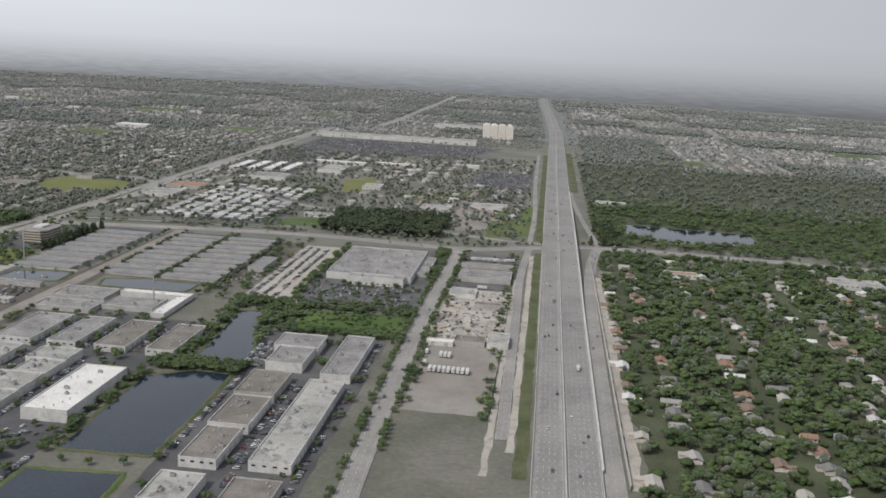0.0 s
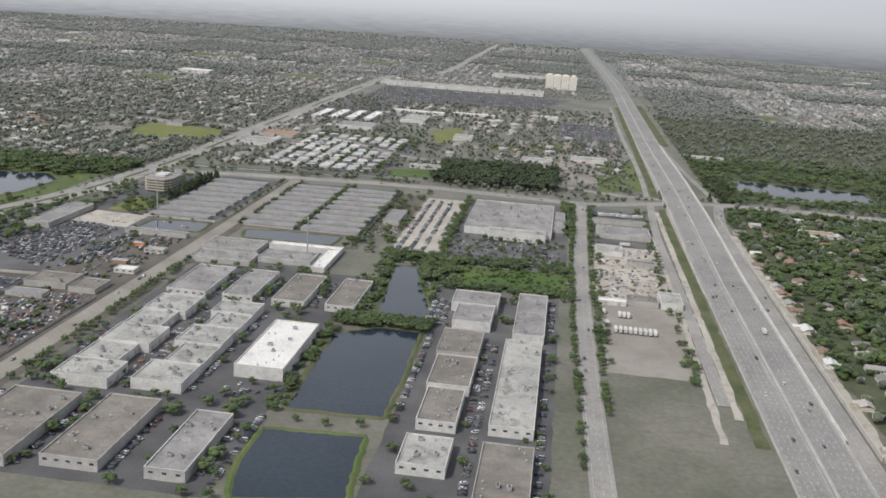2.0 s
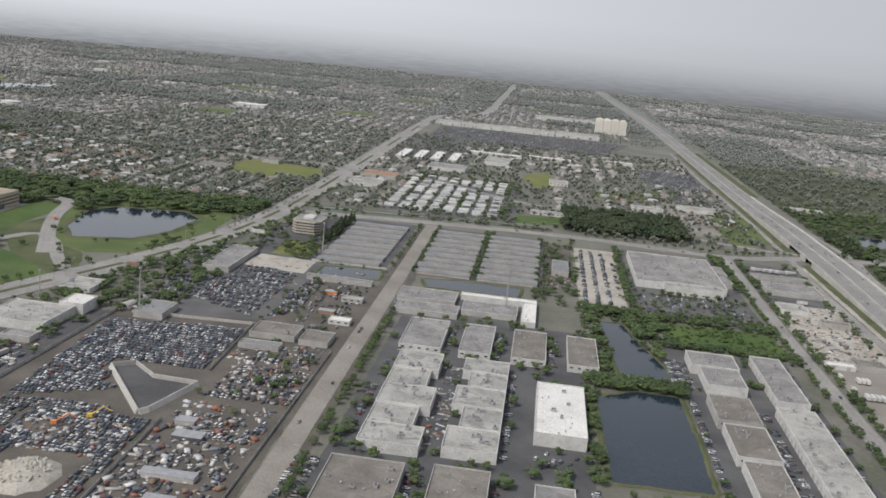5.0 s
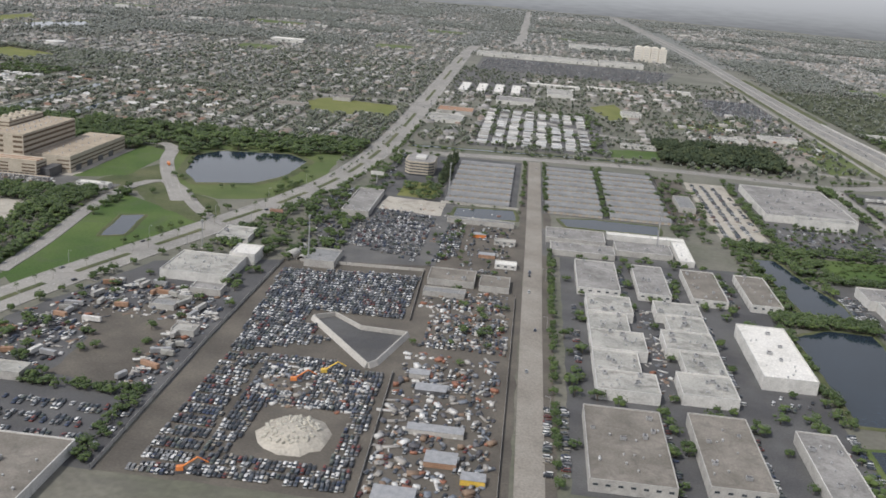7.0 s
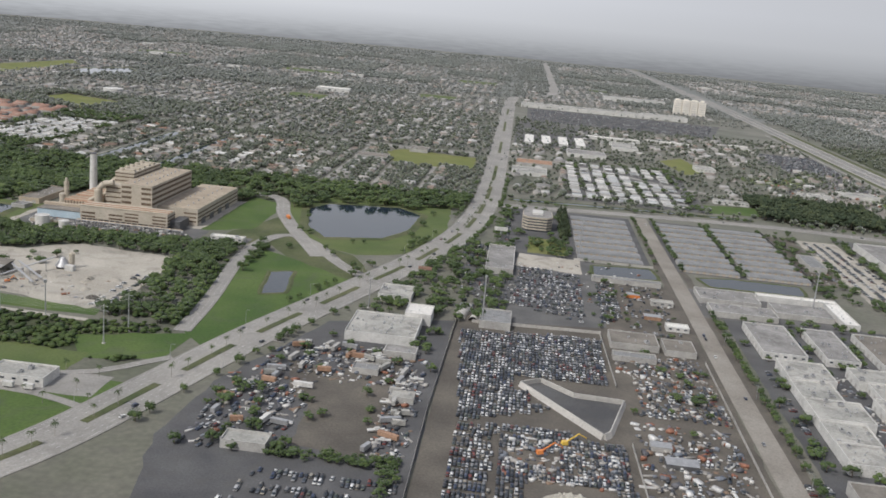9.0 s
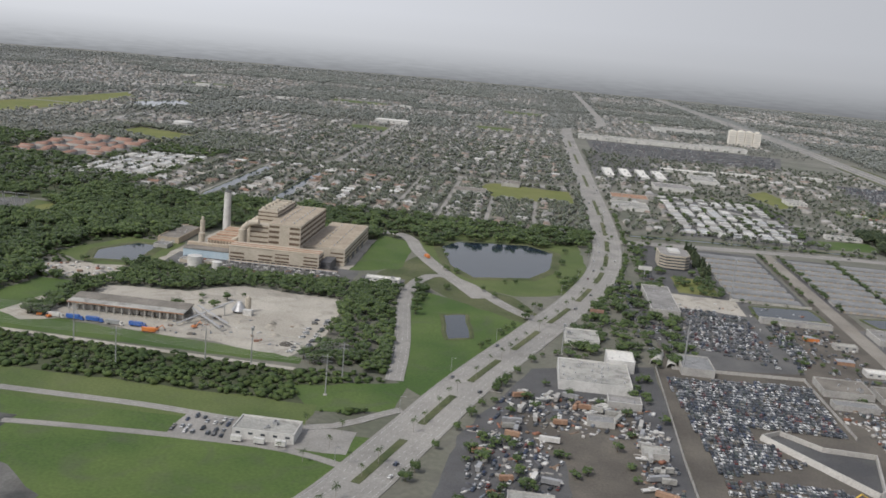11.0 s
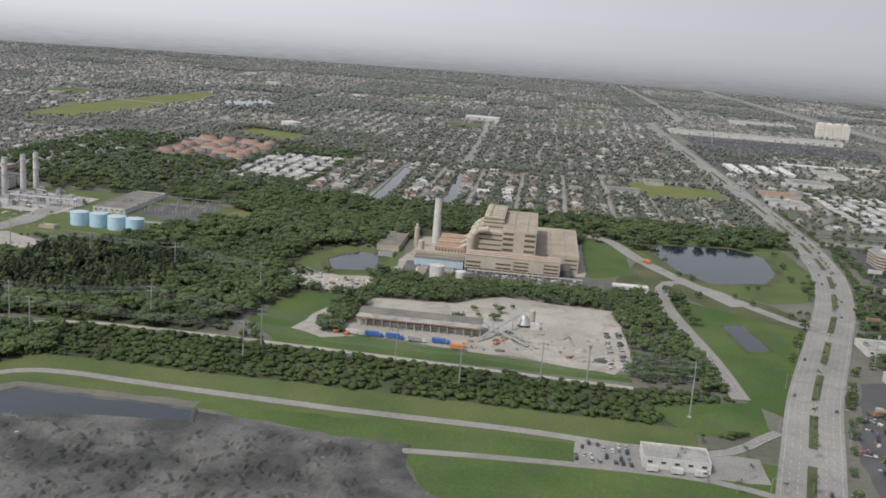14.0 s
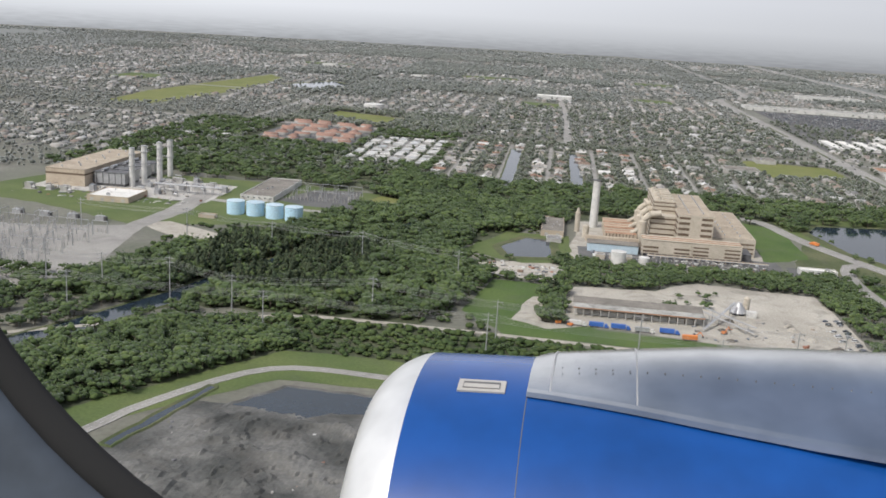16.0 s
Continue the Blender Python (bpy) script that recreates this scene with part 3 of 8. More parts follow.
BLVD = [(-905, 380), (-868, 455), (-842, 545), (-812, 655), (-766, 795), (-722, 937), (-692, 1093), (-680, 1337), (-683, 1850), (-690, 2500), (-690, 2960), (-672, 3060), (-585, 3200), (-555, 3500), (-556, 4200), (-565, 6000)]
boulevard, BLVD_LINE = road("boulevard", BLVD, 31.0, "wide pale grey divided boulevard with a grassed median", lanes=6, median=5.0)
STREET_A = [(-477, 330), (-480, 640), (-481, 900), (-484, 1245)]
street_a, STREET_A_LINE = road("street", STREET_A, 15.0, "straight dusty industrial street with worn edges", mat=DUSTY, lanes=1, kerb=False)
STREET_B = [(-97, 400), (-104, 640), (-108, 900), (-106, 1250)]
street_b, STREET_B_LINE = road("street", STREET_B, 11.0, "narrow pale street lined with trees", lanes=2)
CROSS = [(-672, 1232), (-484, 1262), (-300, 1278), (-110, 1262), (-20, 1298), (80, 1338), (260, 1338), (470, 1322), (800, 1305), (1500, 1290)]
cross_road, CROSS_LINE = road("cross_road", CROSS, 20.0, "pale grey main road with kerbs beside a canal", lanes=4)
N_ROAD = [(-670, 1700), (-520, 1640), (-400, 1530), (-300, 1480), (-190, 1400), (-60, 1345), (10, 1338)]
road("side_road", N_ROAD, 9.0, "winding pale side road", lanes=2)
road("far_road", [(-2400, 1712), (-1320, 1715), (-1100, 1708), (-900, 1690), (-690, 1660)], 20.0, "pale grey straight suburban road", lanes=4)
road("far_road", [(-2600, 2960), (-1500, 2960), (-690, 2960)], 16.0, "pale far suburban road", lanes=2)
road("far_road", [(-1130, 1700), (-1140, 2300), (-1165, 2960)], 11.0, "pale straight suburban street", lanes=2)
road("far_road", [(-2600, 2330), (-1500, 2340), (-690, 2345)], 13.0, "pale straight suburban road", lanes=2)
road("far_road", [(-3200, 3880), (-1500, 3900), (-556, 3900)], 16.0, "pale far suburban road", lanes=2)
road("far_road", [(70, 3050), (900, 3040), (2200, 3020)], 14.0, "pale far suburban road", lanes=2)
road("far_road", [(-1700, 1720), (-1720, 2960), (-1740, 4700)], 12.0, "pale far suburban road", lanes=2)
road("far_road", [(620, 2470), (640, 4000), (650, 5500)], 12.0, "pale far suburban road", lanes=2)
road("access_road", [(-862, 640), (-868, 720), (-884, 852), (-880, 925), (-862, 952), (-832, 925), (-800, 870), (-776, 838), (-752, 818)], 9.0, "pale curving access road", lanes=2)
road("access_road", [(-819, 880), (-840, 924), (-868, 982), (-896, 1050), (-912, 1108), (-930, 1136), (-962, 1138), (-1000, 1128)], 12.0, "pale access road beside the lake", lanes=2)
road("landfill_road", [(-1390, 420), (-1362, 445), (-1350, 478), (-1322, 528), (-1299, 553), (-1270, 560), (-1212, 556), (-1103, 551), (-1000, 550), (-900, 545), (-850, 590)], 7.0, "narrow pale perimeter road", lanes=2, kerb=False)
road("dirt_track", [(-1480, 560), (-1420, 600), (-1357, 631), (-1298, 654), (-1168, 653), (-1042, 646), (-930, 640)], 5.0, "pale sandy maintenance track", mat=SAND, lanes=1, kerb=False)
road("lane", [(-866, 500), (-900, 512), (-940, 514), (-1014, 510), (-1068, 504), (-1093, 494), (-1098, 478)], 6.0, "pale curved service lane", lanes=1, kerb=False)


# ---- highway, rising over the cross road ----
def hwy_height(x, y):
    def ramp(a, b, t):
        k = min(1.0, max(0.0, (t - a) / (b - a)))
        return k * k * (3 - 2 * k)
    return 6.5 * ramp(900, 1240, y) * (1 - ramp(1420, 1900, y))


HWY = [(29, 250), (29, 700), (28, 1200), (28, 1800), (28, 2500), (29, 3300), (5, 4300), (-30, 5400), (-45, 6250)]
HWY_LINE = []
for p, q in zip(HWY, HWY[1:]):
    n = max(2, int((q[1] - p[1]) / 30))
    HWY_LINE += [Vector(p).lerp(Vector(q), i / n) for i in range(n)]
HWY_LINE.append(Vector(HWY[-1]))
LINES.append((HWY, 42.0))


def highway():
    ob = solid("highway", ribbon(Shape(), HWY_LINE, -23, 21, 0.55, 1.2, height=hwy_height), HIGHWAY, "wide pale concrete motorway rising over a cross road", "road", kind="structure")
    for o, w, h, label in ((-23.6, 0.6, 1.1, ""), (-2.2, 1.0, 1.5, "pale concrete median barrier"), (21.0, 0.6, 1.1, "")):
        b = ribbon(Shape(), HWY_LINE, o, o + w, 0.55 + h, 1.3 + h, height=hwy_height)
        part("barrier", b, CONCRETE, ob, label or "pale concrete side barrier")
    far_wall = [p for p in HWY_LINE if 560 < p.y < 1900]
    part("parapet_wall", ribbon(Shape(), far_wall, 21.7, 22.6, 3.1, 3.4, height=hwy_height), WALL_WHITE, ob, "bright white concrete parapet wall")
    marks = Shape()
    for o in (-19.5, -15.8, -12.1, -8.4, 5.4, 9.1, 12.8, 16.5):
        dashes(marks, HWY_LINE[:90], o, 0.58, 3.5, 8.0, 0.35, height=hwy_height)
    for o in (-22.8, -3.5, 0.2, 20.2):
        dashes(marks, HWY_LINE[:90], o, 0.58, 14.9, 0.0, 0.3, height=hwy_height)
    tagged(part("lane_markings", marks, PAINT_LINE, ob, "white dashed lane lines"), kind="stuff")
    shoulder = Shape()
    ribbon(shoulder, HWY_LINE[:90], -22.9, -19.9, 0.57, height=hwy_height)
    ribbon(shoulder, HWY_LINE[:90], -5.6, -3.6, 0.57, height=hwy_height)
    part("shoulder", shoulder, ROAD, ob, "slightly darker paved shoulders")
    wall_pts = [p for p in HWY_LINE if 880 < p.y < 1920]
    for o in (-24.4, 21.7):
        w = Shape()
        nn = normals(wall_pts)
        v, f = [], []
        for p, q in zip(wall_pts, nn):
            top = 0.5 + hwy_height(p.x, p.y)
            for oo, z in ((o, 0.0), (o, top), (o + 0.7, top), (o + 0.7, 0.0)):
                x, y = p + q * oo
                v.append((x, y, z))
        for i in range(len(wall_pts) - 1):
            if 1300 < wall_pts[i].y < 1375 or 1240 < wall_pts[i].y < 1275 and o < 0:
                continue
            f += [(4 * i + k, 4 * i + 4 + k, 4 * i + 5 + k, 4 * i + 1 + k) for k in range(3)]
        part("retaining_wall", w.add(v, f), CONCRETE, ob, "white concrete retaining wall")
    for y in (1295, 1318, 1345, 1368):
        for x in (10, 20, 38, 47):
            part("pier", Shape().box(x - 0.8, y - 0.8, 0, x + 0.8, y + 0.8, 5.7), CONCRETE, ob)
    return ob


highway()


slip, SLIP_LINE = road("slip_road", [(58, 500), (58, 820), (60, 1060), (66, 1200), (76, 1300), (82, 1330)], 13.0, "pale slip road beside the motorway", lanes=2, kerb=False)
wall = Shape()
ribbon(wall, [Vector((66.5, y)) for y in range(560, 1260, 20)], 0, 0.7, 3.4, 3.4)
solid("barrier_wall", wall, CONCRETE, "long white concrete noise barrier wall", "wall", kind="structure")
road("slip_road", [(82, 1342), (78, 1400), (66, 1560), (55, 1760), (52, 1900)], 8.0, "pale slip road joining the motorway", lanes=1, kerb=False)
road("frontage_road", [(-16, 620), (-18, 900), (-20, 1120), (-14, 1290)], 9.0, "pale frontage road", lanes=2, kerb=False)
road("frontage_road", [(-14, 1350), (-12, 1600), (-18, 2000), (-20, 2600)], 7.0, "pale frontage road", lanes=2, kerb=False)
patch("verge", rect(-6, 560, 3, 1270), ROUGH_GRASS, 0.06, "mown grass verge beside the motorway", 1.0, block=False)
patch("verge", rect(-7, 1360, 3, 2600), ROUGH_GRASS, 0.06, "mown grass verge beside the motorway", 1.0, block=False)
patch("verge", rect(53, 1900, 68, 2700), ROUGH_GRASS, 0.06, "mown grass verge beside the motorway", 1.0, block=False)
patch("bare_strip", rect(68, 560, 76, 1150), SAND, 0.06, "pale bare sand strip beside a noise barrier", 1.5, block=False)
patch("bare_strip", rect(-12, 600, -6.5, 1250), SAND, 0.06, "pale bare sand strip along a verge", 1.0, block=False)
patch("bare_strip", rect(-27, 560, -22, 1100), SAND, 0.06, "pale bare sand strip", 1.0, block=False)

for x in (-492, -469):
    patch("bare_strip", rect(x - 4, 340, x + 4, 1240), DIRT, 0.06, "dusty bare strip along a street", 1.2, block=False)

# ---- lakes and canals ----
lake([(-294, 680), (-262, 702), (-232, 700), (-230, 610), (-231, 541), (-290, 540)], "dark rectangular lake between warehouses")
lake([(-284, 880), (-262, 882), (-250, 820), (-234, 765), (-234, 731), (-272, 730), (-278, 800)], "dark narrow lake with overgrown banks", bank_mat=ROUGH_GRASS)
lake([(-294, 508), (-236, 512), (-231, 440), (-286, 428), (-294, 460)], "dark square pond with grassed edges", bank_mat=GRASS)
lake([(-876, 1088), (-860, 1128), (-780, 1146), (-750, 1115), (-754, 1030), (-775, 980), (-830, 958), (-857, 1000)], "large grey lake reflecting the sky", bank=9)
lake([(-846, 812), (-828, 820), (-819, 755), (-836, 746)], "small dark pond in a meadow", bank_mat=ROUGH_GRASS)
lake([(-560, 962), (-503, 974), (-498, 932), (-562, 918)], "grey rectangular retention pond")
lake([(-457, 958), (-420, 968), (-357, 966), (-360, 930), (-449, 930)], "long grey retention pond beside storage units")
lake([(132, 1560), (230, 1550), (330, 1545), (322, 1440), (184, 1418), (130, 1470)], "wide grey pond among trees", bank_mat=ROUGH_GRASS)
lake([(-1191, 906), (-1170, 950), (-1147, 948), (-1143, 880), (-1179, 870)], "grey pond beside a power station", bank=8)
lake([(-1880, 2500), (-1790, 2740), (-1716, 2640), (-1745, 2400)], "pale far lake", bank_mat=DRY_GRASS)
lake([(-1470, 545), (-1440, 610), (-1412, 680), (-1400, 720), (-1352, 842), (-1325, 915), (-1262, 1006), (-1252, 998), (-1312, 905), (-1338, 835), (-1384, 712), (-1388, 680), (-1418, 610), (-1445, 545)], "dark winding canal between woods", 3, bank_mat=ROUGH_GRASS)
lake([(-1316, 462), (-1302, 500), (-1282, 529), (-1180, 526), (-1176, 512), (-1250, 500), (-1275, 480), (-1300, 462)], "grey-green pool at the foot of a rubble mound", 3, bank_mat=LANDFILL)
lake([(-650, 1290), (-560, 1300), (-470, 1308), (-330, 1316), (-330, 1306), (-470, 1296), (-560, 1286), (-650, 1276)], "straight dark canal beside a road", 3)
for x in (-1208, -1118):
    lake([(x - 8, 1230), (x - 12, 1580), (x + 6, 1580), (x + 9, 1230)], "straight narrow residential canal", 2)
lake([(-1345, 440), (-1322, 520), (-1318, 518), (-1340, 438)], "narrow drainage ditch beside a road", 2)


# ---- ground cover ----
patch("lot", rect(-458, 425, -300, 832), DARK_ASPHALT, 0.05, "grey asphalt yards between warehouses", 0.8)
patch("lot", rect(-226, 425, -128, 712), DARK_ASPHALT, 0.05, "grey asphalt yards between warehouses", 0.8)
patch("lot", rect(-236, 712, -128, 822), ASPHALT, 0.05, "grey asphalt car park", 0.8)
patch("field", rect(-222, 830, -122, 905), LUSH, 0.05, "overgrown green field", 2.0, block=False)
patch("lot", rect(-245, 915, -122, 1235), ASPHALT, 0.05, "dark asphalt car park of a large store", 0.5)
patch("lot", rect(-300, 925, -252, 1210), SAND, 0.05, "pale sandy lorry park", 1.0)
patch("lot", rect(-345, 985, -304, 1215), DIRT, 0.05, "bare sandy plot", 2.0)
patch("lot", rect(-92, 660, -28, 838), DUSTY, 0.05, "bare gravel trailer yard", 1.0)
patch("lot", rect(-98, 838, -28, 1040), SAND, 0.05, "pale concrete recycling yard", 1.0)
patch("lot", rect(-98, 1040, -28, 1240), ASPHALT, 0.05, "grey concrete works yard", 1.0)
patch("lot", rect(-580, 978, -500, 1232), DARK_ASPHALT, 0.05, "dark grey storage-yard paving", 0.3)
patch("lot", rect(-475, 975, -338, 1232), DARK_ASPHALT, 0.05, "dark grey storage-yard paving", 0.3)
patch("lot", rect(-475, 822, -338, 915), ASPHALT, 0.05, "grey paving round flat-roofed units", 0.3)
patch("junkyard_ground", [(-670, 395), (-492, 395), (-492, 905), (-570, 905), (-600, 980), (-660, 990), (-672, 735)], DIRT, 0.05, "bare dirt ground of a vehicle breaker's yard", 1.0)
patch("junkyard_ground", [(-812, 560), (-770, 700), (-680, 735), (-680, 395), (-800, 395), (-818, 480)], DARK_ASPHALT, 0.05, "oil-stained dark ground of a scrap yard", 1.5)
patch("bare_plot", [(-748, 488), (-706, 482), (-702, 560), (-708, 640), (-728, 648), (-742, 600), (-778, 612), (-770, 566), (-752, 540)], DIRT, 0.11, "bare brown dirt in a scrap yard", 3.0, block=False)
patch("junkyard_lane", rect(-679, 395, -667, 735), DIRT, 0.09, "brown dirt lane along a fence", 0.4)
patch("lot", rect(-655, 1000, -585, 1225), DARK_ASPHALT, 0.05, "car park round an office building", 0.5, block=False)
patch("field", rect(-625, 990, -585, 1062), DRY_GRASS, 0.09, "yellowish green square lawn", 0.8)
patch("bare_plot", [(-636, 930), (-574, 922), (-572, 980), (-634, 982)], SAND, 0.09, "pale bare sandy plot", 2.0)
patch("yard", [(-1150, 700), (-1128, 790), (-1060, 800), (-1049, 815), (-1025, 832), (-932, 824), (-926, 690), (-940, 664), (-1000, 676), (-1116, 690)], SAND, 0.07, "wide pale sand yard of a concrete works", 2.0)
patch("plant_ground", [(-1140, 862), (-1122, 980), (-1120, 1050), (-950, 1088), (-950, 940), (-960, 880), (-1000, 866)], SAND, 0.06, "pale paved ground of a power station", 1.0)
patch("plant_yard", rect(-1120, 880, -940, 935), ASPHALT, 0.09, "grey paved apron", 1.0)
patch("yard", [(-1215, 838), (-1200, 806), (-1140, 800), (-1130, 842), (-1150, 866)], SAND, 0.06, "pale stony storage yard", 2.0)
patch("field", [(-1120, 655), (-1170, 655), (-1205, 700), (-1190, 790), (-1140, 790), (-1150, 715), (-1110, 690)], LUSH, 0.05, "bright green field", 2.0)
patch("yard_path", [(-1168, 690), (-1157, 752), (-1142, 756), (-1136, 700), (-1118, 690), (-1145, 676)], SAND, 0.08, "pale sandy way into a yard", 1.5)
patch("field", [(-1120, 655), (-930, 650), (-930, 664), (-1000, 674), (-1116, 686)], LUSH, 0.05, "strip of green grass", 1.0)
patch("field", [(-925, 609), (-852, 640), (-855, 585), (-905, 570)], LUSH, 0.05, "green meadow", 2.0)
patch("field", [(-1180, 548), (-860, 540), (-880, 400), (-1000, 395), (-1040, 460), (-1060, 498), (-1110, 518), (-1180, 530)], LUSH, 0.05, "bright green grass slope", 2.0)
patch("verge", [(-1390, 460), (-1300, 586), (-1100, 584), (-900, 582), (-900, 540), (-1100, 540), (-1290, 540), (-1375, 440)], GRASS, 0.06, "grass verge along the perimeter road", 1.5)
patch("meadow", [(-880, 660), (-890, 900), (-760, 800), (-800, 690), (-835, 610)], LUSH, 0.04, "green meadow with a pond", 2.0, block=False)
patch("meadow", [(-905, 1160), (-840, 1180), (-720, 1180), (-715, 1060), (-735, 930), (-790, 900), (-850, 935), (-900, 1040)], GRASS, 0.04, "grass round a lake", 2.0, block=False)
patch("field", [(-950, 930), (-905, 960), (-905, 1090), (-950, 1120)], LUSH, 0.05, "green slope beside a power station", 2.0)
patch("verge", [(-930, 905), (-895, 1030), (-850, 935), (-790, 900), (-752, 810), (-775, 770), (-868, 900)], ROUGH_GRASS, 0.03, "rough grass beside an access road", 2.0, block=False)
patch("pond_meadow", [(-1225, 880), (-1190, 970), (-1130, 975), (-1125, 865), (-1170, 850)], GRASS, 0.05, "grass round a pond", 2.0)
patch("lot", rect(-935, 885, -893, 920), ASPHALT, 0.07, "small car park", 0.5)
patch("field", [(-868, 1590), (-846, 1655), (-718, 1632), (-712, 1512), (-832, 1486)], DRY_GRASS, 0.05, "yellow-green open field", 3.0)
patch("field", [(-412, 1330), (-306, 1350), (-304, 1415), (-412, 1390)], LUSH, 0.05, "bright green field", 2.0)
patch("field", [(-386, 1844), (-337, 1918), (-315, 1743), (-360, 1689)], DRY_GRASS, 0.05, "green lawn", 2.0)
patch("field", [(-265, 1742), (-210, 1730), (-101, 1882), (-102, 1775), (-181, 1661), (-259, 1669)], GRASS, 0.05, "green lawn with rough edges", 3.0, block=False)
patch("lot", [(-137, 1691), (-61, 1677), (-76, 1428), (-131, 1387), (-141, 1512)], DUSTY, 0.05, "pale paved yards with low sheds", 1.5, block=False)
patch("lot", [(-162, 2027), (-38, 2123), (-29, 1666), (-106, 1648)], ASPHALT, 0.04, "grey car park beside the motorway", 1.0, block=False)

patch("field", [(-80, 1622), (-17, 1674), (-10, 1398), (-80, 1348)], GRASS, 0.05, "rough grass field", 3.0, block=False)
patch("field", [(-2030, 1840), (-2057, 2105), (-1997, 2833), (-1915, 2700), (-1905, 2150), (-1940, 1860)], DRY_GRASS, 0.05, "long mown green field", 3.0)
patch("field", [(-1600, 1862), (-1593, 1966), (-1432, 1903), (-1467, 1758)], DRY_GRASS, 0.05, "mown green field", 3.0)
patch("forest_floor", [(-1700, 640), (-1230, 660), (-1215, 800), (-1240, 870), (-1130, 1060), (-900, 1075), (-700, 1185), (-700, 1250), (-1330, 1240), (-1330, 1700), (-1800, 1660), (-1760, 1190), (-1350, 1120), (-1420, 900), (-1500, 690)], FOREST_FLOOR, 0.02, "shaded woodland floor", 4.0, block=False)
patch("scrub_floor", [(-1400, 440), (-1480, 500), (-1300, 650), (-900, 640), (-880, 575), (-1290, 572), (-1370, 480)], FOREST_FLOOR, 0.02, "shaded scrubland floor", 3.0, block=False)
patch("forest_floor", [(80, 1390), (1500, 1380), (1500, 2450), (80, 2450)], FOREST_FLOOR, 0.02, "shaded woodland floor", 4.0, block=False)
patch("forest_floor", [(78, 500), (900, 500), (900, 1310), (78, 1320)], FOREST_FLOOR, 0.015, "shady gardens", 4.0, block=False)
patch("powerplant_ground", [(-1760, 950), (-1700, 1120), (-1430, 1130), (-1340, 1110), (-1350, 1020), (-1375, 925), (-1470, 890), (-1530, 870), (-1640, 920)], GRASS, 0.04, "grass and paving of a power plant", 2.0)
patch("substation_ground", [(-1760, 700), (-1740, 880), (-1625, 830), (-1520, 865), (-1495, 700), (-1520, 650), (-1700, 640)], ROAD, 0.05, "grey gravel ground of a substation", 2.0)
patch("plant_road", [(-1500, 690), (-1488, 705), (-1512, 860), (-1500, 945), (-1508, 1040), (-1530, 1040), (-1524, 945), (-1530, 870)], ROAD, 0.1, "pale plant road", 1.0)
patch("apron", [(-1700, 1000), (-1500, 985), (-1500, 1085), (-1700, 1120)], CONCRETE, 0.07, "grey concrete apron", 1.0)
patch("laydown_area", [(-1523, 876), (-1500, 893), (-1414, 846), (-1455, 819)], SAND, 0.08, "pale gravel laydown area", 1.0)
patch("switchyard", [(-1438, 1030), (-1416, 1104), (-1364, 1116), (-1352, 1010), (-1400, 1012)], ASPHALT, 0.07, "grey paved switchyard", 1.0)
patch("plant_road", [(-1500, 1000), (-1440, 985), (-1362, 985), (-1340, 1000), (-1340, 1010), (-1362, 996), (-1440, 996), (-1500, 1012)], ROAD, 0.11, "pale plant road", 0.6)
patch("lawn", [(-1352, 1030), (-1340, 1100), (-1300, 1085), (-1320, 1020)], DRY_GRASS, 0.05, "mown green lawn", 2.0)
patch("lot", rect(-145, 1880, -25, 2150), ASPHALT, 0.05, "car park in rows", 0.5)
patch("lot", [(-640, 2350), (-200, 2350), (-120, 2700), (-640, 2720)], ASPHALT, 0.05, "wide shopping-centre car park", 0.5)
patch("lot", [(-660, 1860), (-500, 1860), (-500, 2330), (-660, 2330)], ASPHALT, 0.03, "grey commercial yards", 1.0, block=False)
patch("lot", rect(-575, 1330, -380, 1700), ASPHALT, 0.03, "paved mobile-home park", 1.0, block=False)
patch("lot", rect(-1440, 1325, -1345, 1605), ROAD, 0.03, "paved mobile-home park", 1.0, block=False)
patch("lot", rect(-1620, 1465, -1455, 1730), ASPHALT, 0.03, "paved estate ground", 1.0, block=False)
patch("lot", rect(-970, 515, -870, 548), ROAD, 0.1, "paved forecourt", 1.0)
patch("lot", [(-655, 740), (-560, 760), (-560, 1000), (-640, 1000), (-690, 900)], ASPHALT, 0.03, "grey yards and lots", 1.0, block=False)

for k, (x0, y0, x1, y1) in enumerate(((-1250, 2380, -1150, 2500), (-950, 2720, -840, 2840), (-2300, 2400, -2180, 2560), (300, 2560, 420, 2680), (900, 3150, 1050, 3300), (-1500, 3300, -1300, 3420), (-900, 3500, -760, 3640), (1300, 2600, 1430, 2740), (-420, 3700, -330, 3800), (-2100, 3500, -1900, 3620))):
    patch("field", rect(x0, y0, x1, y1), GRASS, 0.06, "mown green sports field among houses", 4.0, 20 + k)


